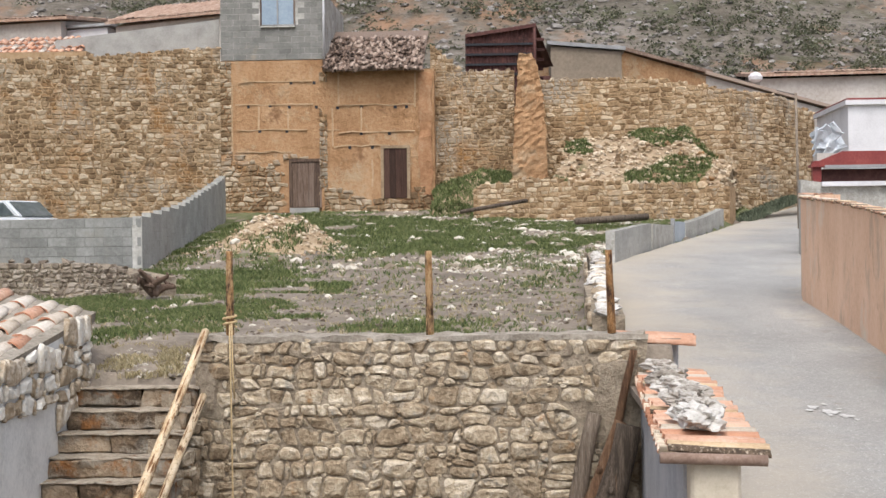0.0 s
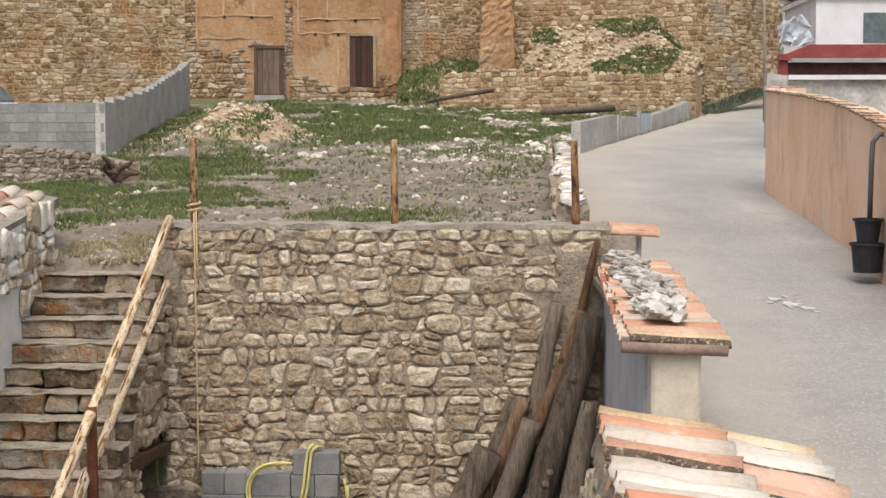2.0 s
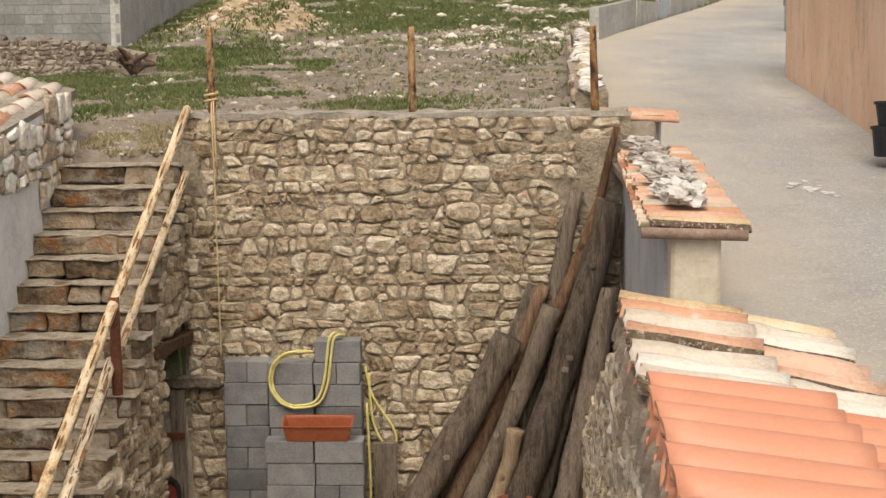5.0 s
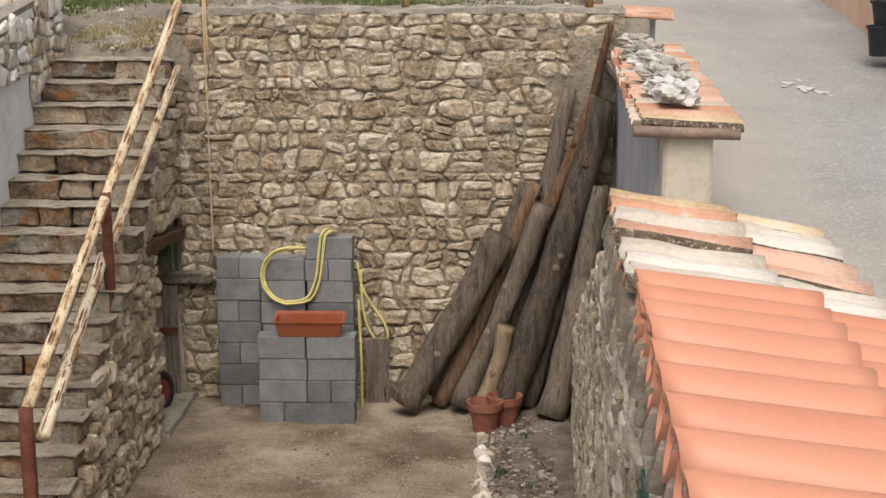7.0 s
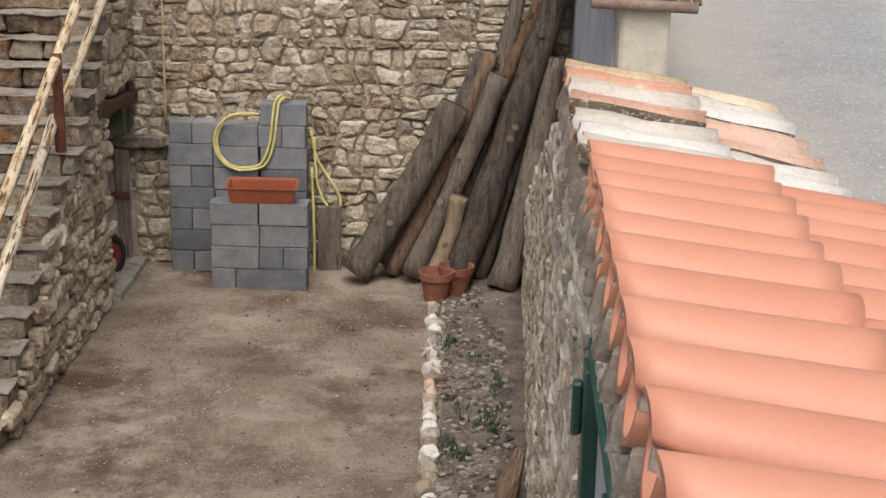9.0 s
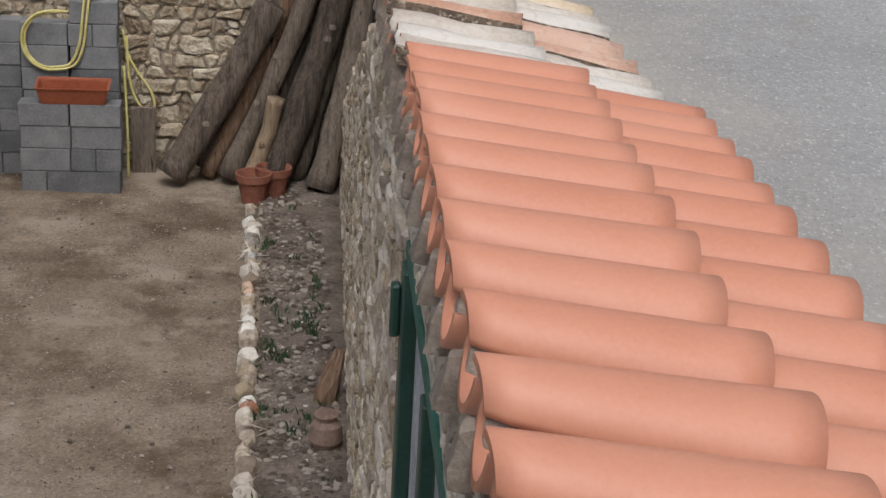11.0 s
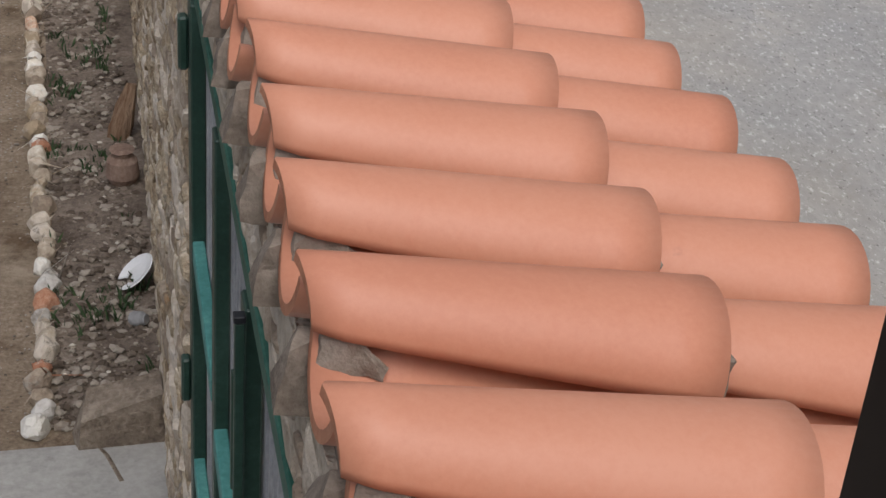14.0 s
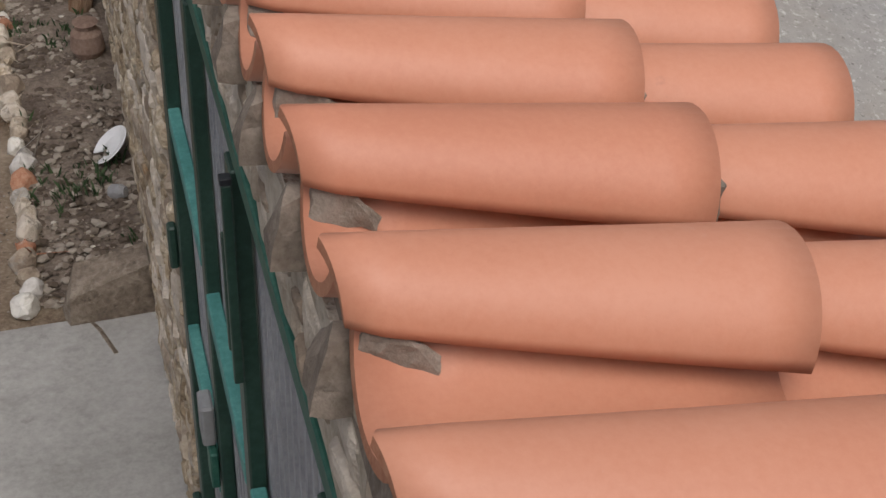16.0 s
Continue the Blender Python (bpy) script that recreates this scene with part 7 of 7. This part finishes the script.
for k in range(9):
    bm = box_bm(-0.24, 0.24, -0.02, 0.02, -0.2, 0.2, cuts=3)
    rough_up(bm, 0.09, 5, k * 2.0)
    part("sheet", bm, M["plastic"], tank, matrix=pose(rr.uniform(-0.2, 0.2), rr.uniform(-0.15, 0.15), 0.05 + 0.055 * k, rr.uniform(-40, 40), rr.uniform(-30, 30), rr.uniform(-50, 50)))
part("stand", box_bm(-0.3, 0.3, -0.2, 0.3, -1.6, 0.0), M["pale_render"], tank)
lamp_o = Vector((8.32, 40.00, 4.83))
pole_t = thing("utility_pole", tuple(lamp_o), "thin grey metal pole beside the lane", "pole")
tube("shaft", [(0, 0, -0.3), Vector((8.27, 40.00, 8.53)) - lamp_o], 0.038, M["wood_grey"], pole_t, 8)
tube("wire", [Vector((8.27, 40.00, 8.48)) - lamp_o, Vector((8.70, 46.00, 9.21)) - lamp_o], 0.01, M["black"], pole_t, 5)
tagged(part("chimney_cowl", lathe_bm([(0.15, 0), (0.3, 0.1), (0.32, 0.25), (0.2, 0.4), (0.05, 0.45)], 14), M["white"], None, matrix=Matrix.Translation((10.67, 64.00, 11.37))), "white rounded cowl on the long roof", "cowl")

# ---------------------------------------------------------------- tiled roof behind the left wall
near_roof = thing("tile_roof", (-3.7, 7.0, 3.5), "low roof of old curved tiles behind the stair wall", "roof")
for c in range(9):
    for r in range(6):
        shared("roof_tile", covers_old[(0, 0, 0, 0, 1)[(c * 3 + r) % 5]], near_roof, pose(0.12 - 0.21 * c + rr.uniform(-0.01, 0.01), 1.25 - 0.36 * r, 0.11 - 0.045 * r + rr.uniform(-0.01, 0.02) + 0.05 * c, 0, 7, -90 + rr.uniform(-4, 4)))
part("bed", box_bm(-2.0, 0.3, -1.4, 1.3, -0.1, 0.0), M["tread"], near_roof, matrix=pose(0, 0, 0.02, 6.5, 0, 0) @ pose(0, 0, 0, 0, 13, 0))

# ---------------------------------------------------------------- stones, weeds and scrub lying about
def scatter(name, n, where, size, mat, seed):
    rnd = random.Random(seed)
    vs, fs = [], []
    tries = 0
    while n > 0 and tries < 200000:
        tries += 1
        spot = where(rnd)
        if spot is None:
            continue
        n -= 1
        x, y, z = spot
        s = size(rnd)
        o = len(vs)
        rz = rnd.uniform(0, 6.28)
        c, sn = math.cos(rz), math.sin(rz)
        for a, b, d in ((1, 0, 0), (0, 1, 0), (-1, 0, 0), (0, -1, 0), (0.1, 0.1, 0.75), (0.6, 0.6, 0.45), (-0.6, 0.5, 0.5), (-0.4, -0.7, 0.5), (0.6, -0.5, 0.45)):
            k = rnd.uniform(0.75, 1.2)
            vs.append((x + (a * c - b * sn) * s * k, y + (a * sn + b * c) * s * k * 0.8, z - 0.1 * s + d * s * k))
        for f in ((0, 5, 8), (0, 1, 5), (1, 6, 5), (1, 2, 6), (2, 7, 6), (2, 3, 7), (3, 8, 7), (3, 0, 8), (5, 6, 4), (6, 7, 4), (7, 8, 4), (8, 5, 4)):
            fs.append(tuple(o + k for k in f))
    return tagged(mesh_object(name, vs, fs, mat), kind="stuff")


def blades(name, n, where, size, mat, seed, lean=0.5):
    rnd = random.Random(seed)
    vs, fs = [], []
    tries = 0
    while n > 0 and tries < 400000:
        tries += 1
        spot = where(rnd)
        if spot is None:
            continue
        n -= 1
        x, y, z = spot
        for _ in range(5):
            s = size(rnd)
            a = rnd.uniform(0, 6.28)
            w = s * 0.13
            px_, py_ = x + rnd.uniform(-0.6, 0.6) * s, y + rnd.uniform(-0.6, 0.6) * s
            tx, ty = rnd.uniform(-lean, lean) * s, rnd.uniform(-lean, lean) * s
            o = len(vs)
            vs += [(px_ - w * math.cos(a), py_ - w * math.sin(a), z - 0.02), (px_ + w * math.cos(a), py_ + w * math.sin(a), z - 0.02), (px_ + tx * 0.5 + w * 0.6 * math.cos(a), py_ + ty * 0.5 + w * 0.6 * math.sin(a), z + s * 0.6), (px_ + tx, py_ + ty, z + s)]
            fs += [(o, o + 1, o + 2), (o, o + 2, o + 3)]
    return tagged(mesh_object(name, vs, fs, mat), kind="stuff")


def field_spot(y0, y1):
    def where(rnd):
        y = rnd.uniform(y0, y1)
        e = lerp(y, EDGE_Y, EDGE_X) - 0.6
        x = rnd.uniform(lerp(y, (8, 26, 48), (-5, -9, -8.5)), e)
        if rnd.random() > green_here(x, y):
            return None
        return x, y, field_z(x, y)
    return where


blades("grass_near", 15000, field_spot(8.75, 20), lambda r: r.uniform(0.02, 0.06), M["grass"], 3, 0.9)
blades("grass_slope", 34000, field_spot(20, 47.5), lambda r: r.uniform(0.04, 0.11), M["grass"], 4, 0.9)


def any_spot(y0, y1, bias):
    def where(rnd):
        y = rnd.uniform(y0, y1)
        x = rnd.uniform(lerp(y, (8, 26, 48), (-5, -9, -8)), lerp(y, EDGE_Y, EDGE_X) - 0.7)
        if rnd.random() > bias(x, y):
            return None
        return x, y, field_z(x, y)
    return where


blades("dry_grass", 1500, any_spot(8.8, 30, lambda x, y: 0.5), lambda r: r.uniform(0.02, 0.06), M["grass_dry"], 5, 0.9)
scatter("field_stones", 480, any_spot(9, 30, lambda x, y: 0.3 + 0.7 * (x > -1.0) * (y > 20)), lambda r: r.uniform(0.02, 0.07), M["rock_pale"], 6)
scatter("slope_stones", 2600, any_spot(26, 47.5, lambda x, y: 0.16 + 0.84 * (x > -1.2 - 0.25 * (y > 44) * 12)), lambda r: r.uniform(0.025, 0.095) * (2.2 if r.random() < 0.08 else 1), M["rock_pale"], 7)
scatter("clods", 1500, any_spot(9, 30, lambda x, y: 0.8), lambda r: r.uniform(0.015, 0.05), M["rock_bed"], 18)
scatter("heap_stones", 1100, any_spot(28.5, 33.5, lambda x, y: math.exp(-((x + 5.45) ** 2 / 1.5 + (y - 31) ** 2 / 2.0))), lambda r: r.uniform(0.02, 0.08), M["rock_ochre"], 8)
blades("heap_weeds", 230, any_spot(29.0, 31.6, lambda x, y: 0.9 * math.exp(-((x + 5.2) ** 2 / 0.9 + (y - 30.2) ** 2 / 0.8)) if noise.noise(Vector((x * 1.3, y * 0.9, 4))) > 0.05 else 0.0), lambda r: r.uniform(0.05, 0.14), M["grass"], 21, 0.8)


def on_faces(ob):
    """A function that picks a random place on the upward and outward faces of an earth bank."""
    me = ob.data
    tris = [[me.vertices[i].co.copy() for i in p.vertices][:3] for p in me.polygons if p.normal.z > 0.1 or p.normal.y < -0.3]

    def pick(rnd):
        a, b, c = rnd.choice(tris)
        u, v = rnd.random(), rnd.random()
        if u + v > 1:
            u, v = 1 - u, 1 - v
        return a + (b - a) * u + (c - a) * v
    return pick


on_bank, on_slope = on_faces(bank), on_faces(slope)


def bank_spot(rnd):
    p = on_bank(rnd)
    return p.x, p.y - 0.03, p.z


scatter("bank_stones", 3300, bank_spot, lambda r: r.uniform(0.03, 0.1) * (1.7 if r.random() < 0.1 else 1), M["rock_ochre"], 9)
blades("bank_weeds", 9000, lambda r: (lambda p: p if noise.noise(Vector((p[0] * 0.5, 0, p[2] * 0.9 + p[0] * 0.25))) > 0.08 else None)(bank_spot(r)), lambda r: r.uniform(0.04, 0.13), M["grass"], 10, 0.9)
blades("slope_weeds", 3500, lambda r: tuple(on_slope(r)), lambda r: r.uniform(0.05, 0.15), M["grass"], 14, 0.9)
# top of the stairs: trodden earth with stones and tufts
scatter("path_stones", 160, lambda r: (lambda x, y: (x, y, 3.02 + (y - 7.9) * 0.3))(r.uniform(-3.35, -2.4), r.uniform(7.95, 8.7)), lambda r: r.uniform(0.008, 0.03), M["rock_dull"], 15)
blades("path_tufts", 700, lambda r: (lambda x, y: (x, y, 3.02 + (y - 7.9) * 0.3) if noise.noise(Vector((x * 3, y * 3, 1))) > -0.1 else None)(r.uniform(-3.35, -2.4), r.uniform(8.0, 8.75)), lambda r: r.uniform(0.02, 0.05), M["grass_dry"], 16, 0.9)
bank_rnd = random.Random(31)
for k in range(230):
    p = on_bank(bank_rnd)
    s = bank_rnd.uniform(0.05, 0.19)
    part("stone", rock_bm(bank_rnd, s, s * 0.8, s * 0.7), M["stone_far_o"], bank, matrix=pose(p.x, p.y - 0.03, p.z + 0.02, 0, 0, bank_rnd.uniform(0, 180)))
va, vb = Vector((7.01, 44.00, 4.81)), Vector((9.65, 48.00, 5.72))
blades("verge_weeds", 1600, lambda r: (lambda s: tuple(va.lerp(vb, s) + Vector((r.uniform(-0.35, 0.35), r.uniform(-0.6, 0.3), 0.03))))(r.random()), lambda r: r.uniform(0.05, 0.15), M["leaf_pale"], 19, 0.9)
# courtyard gravel and weeds of the bed
scatter("gravel", 7000, lambda r: (lambda x, y: (x, y, 0.004))(r.uniform(-2.5, 0.28), r.uniform(0.2, 7.6)), lambda r: r.uniform(0.003, 0.009) * (2.2 if r.random() < 0.04 else 1), M["rock_soil"], 11)
scatter("bed_pebbles", 2600, lambda r: (r.uniform(0.32, 0.8), r.uniform(0.2, 7.3), 0.03), lambda r: r.uniform(0.003, 0.011) * (2.2 if r.random() < 0.06 else 1), M["rock_bed"], 12)
scatter("bed_rubble", 130, lambda r: (r.uniform(0.34, 0.82), 0.2 + 7.0 * r.random() ** 1.3, 0.035), lambda r: r.uniform(0.004, 0.014) * (1.8 if r.random() < 0.1 else 1), M["rock_pale"], 25)
scatter("bed_clods", 1300, lambda r: (r.uniform(0.32, 0.84), 0.2 + 7.0 * r.random() ** 1.3, 0.03), lambda r: r.uniform(0.01, 0.035), M["rock_bed"], 26)
blades("bed_weeds", 150, lambda r: (lambda x, y: (x, y, 0.04) if noise.noise(Vector((x * 3, y * 2, 0))) > 0.1 else None)(r.uniform(0.32, 0.78), r.uniform(0.3, 6.6)), lambda r: r.uniform(0.02, 0.06), M["weed"], 13, 0.9)


# scrub on the hill: clumps of small leaves
def hill_scrub(n, seed, small, big):
    rnd = random.Random(seed)
    vs, fs = [], []
    for _ in range(n):
        y = 75 + 190 * rnd.random() ** 1.3
        x = rnd.uniform(-0.32, 0.36) * (y + 5)
        if noise.noise(Vector((x * 0.03, y * 0.03, 4))) < -0.15 and rnd.random() < 0.7:
            continue
        z = field_z(x, y)
        s = rnd.uniform(small, big)
        for _ in range(30 if big < 1 else 90):
            d = Vector((rnd.gauss(0, 0.36), rnd.gauss(0, 0.36), abs(rnd.gauss(0.22, 0.28)))) * s
            q = min(s, 0.6) * rnd.uniform(0.1, 0.22)
            a = rnd.uniform(0, 6.28)
            u = Vector((math.cos(a), math.sin(a), rnd.uniform(-0.5, 0.5))) * q
            v = Vector((-math.sin(a) * 0.4, math.cos(a) * 0.4, 1)) * q
            p = Vector((x, y, z)) + d
            o = len(vs)
            vs += [p - u, p + u * 0.8, p + v]
            fs.append((o, o + 1, o + 2))
    return tagged(mesh_object("hill_scrub", vs, fs, M["leaf"]), kind="stuff")


hill_scrub(6000, 21, 0.2, 0.6)
hill_scrub(1300, 23, 0.7, 1.5)


def hill_spot(rnd):
    y = 72 + 170 * rnd.random() ** 1.3
    x = rnd.uniform(-0.32, 0.36) * (y + 5)
    return x, y, field_z(x, y)


scatter("hill_rocks", 15000, hill_spot, lambda r: r.uniform(0.08, 0.3) * (2.0 if r.random() < 0.04 else 1), M["rock_hill"], 22)
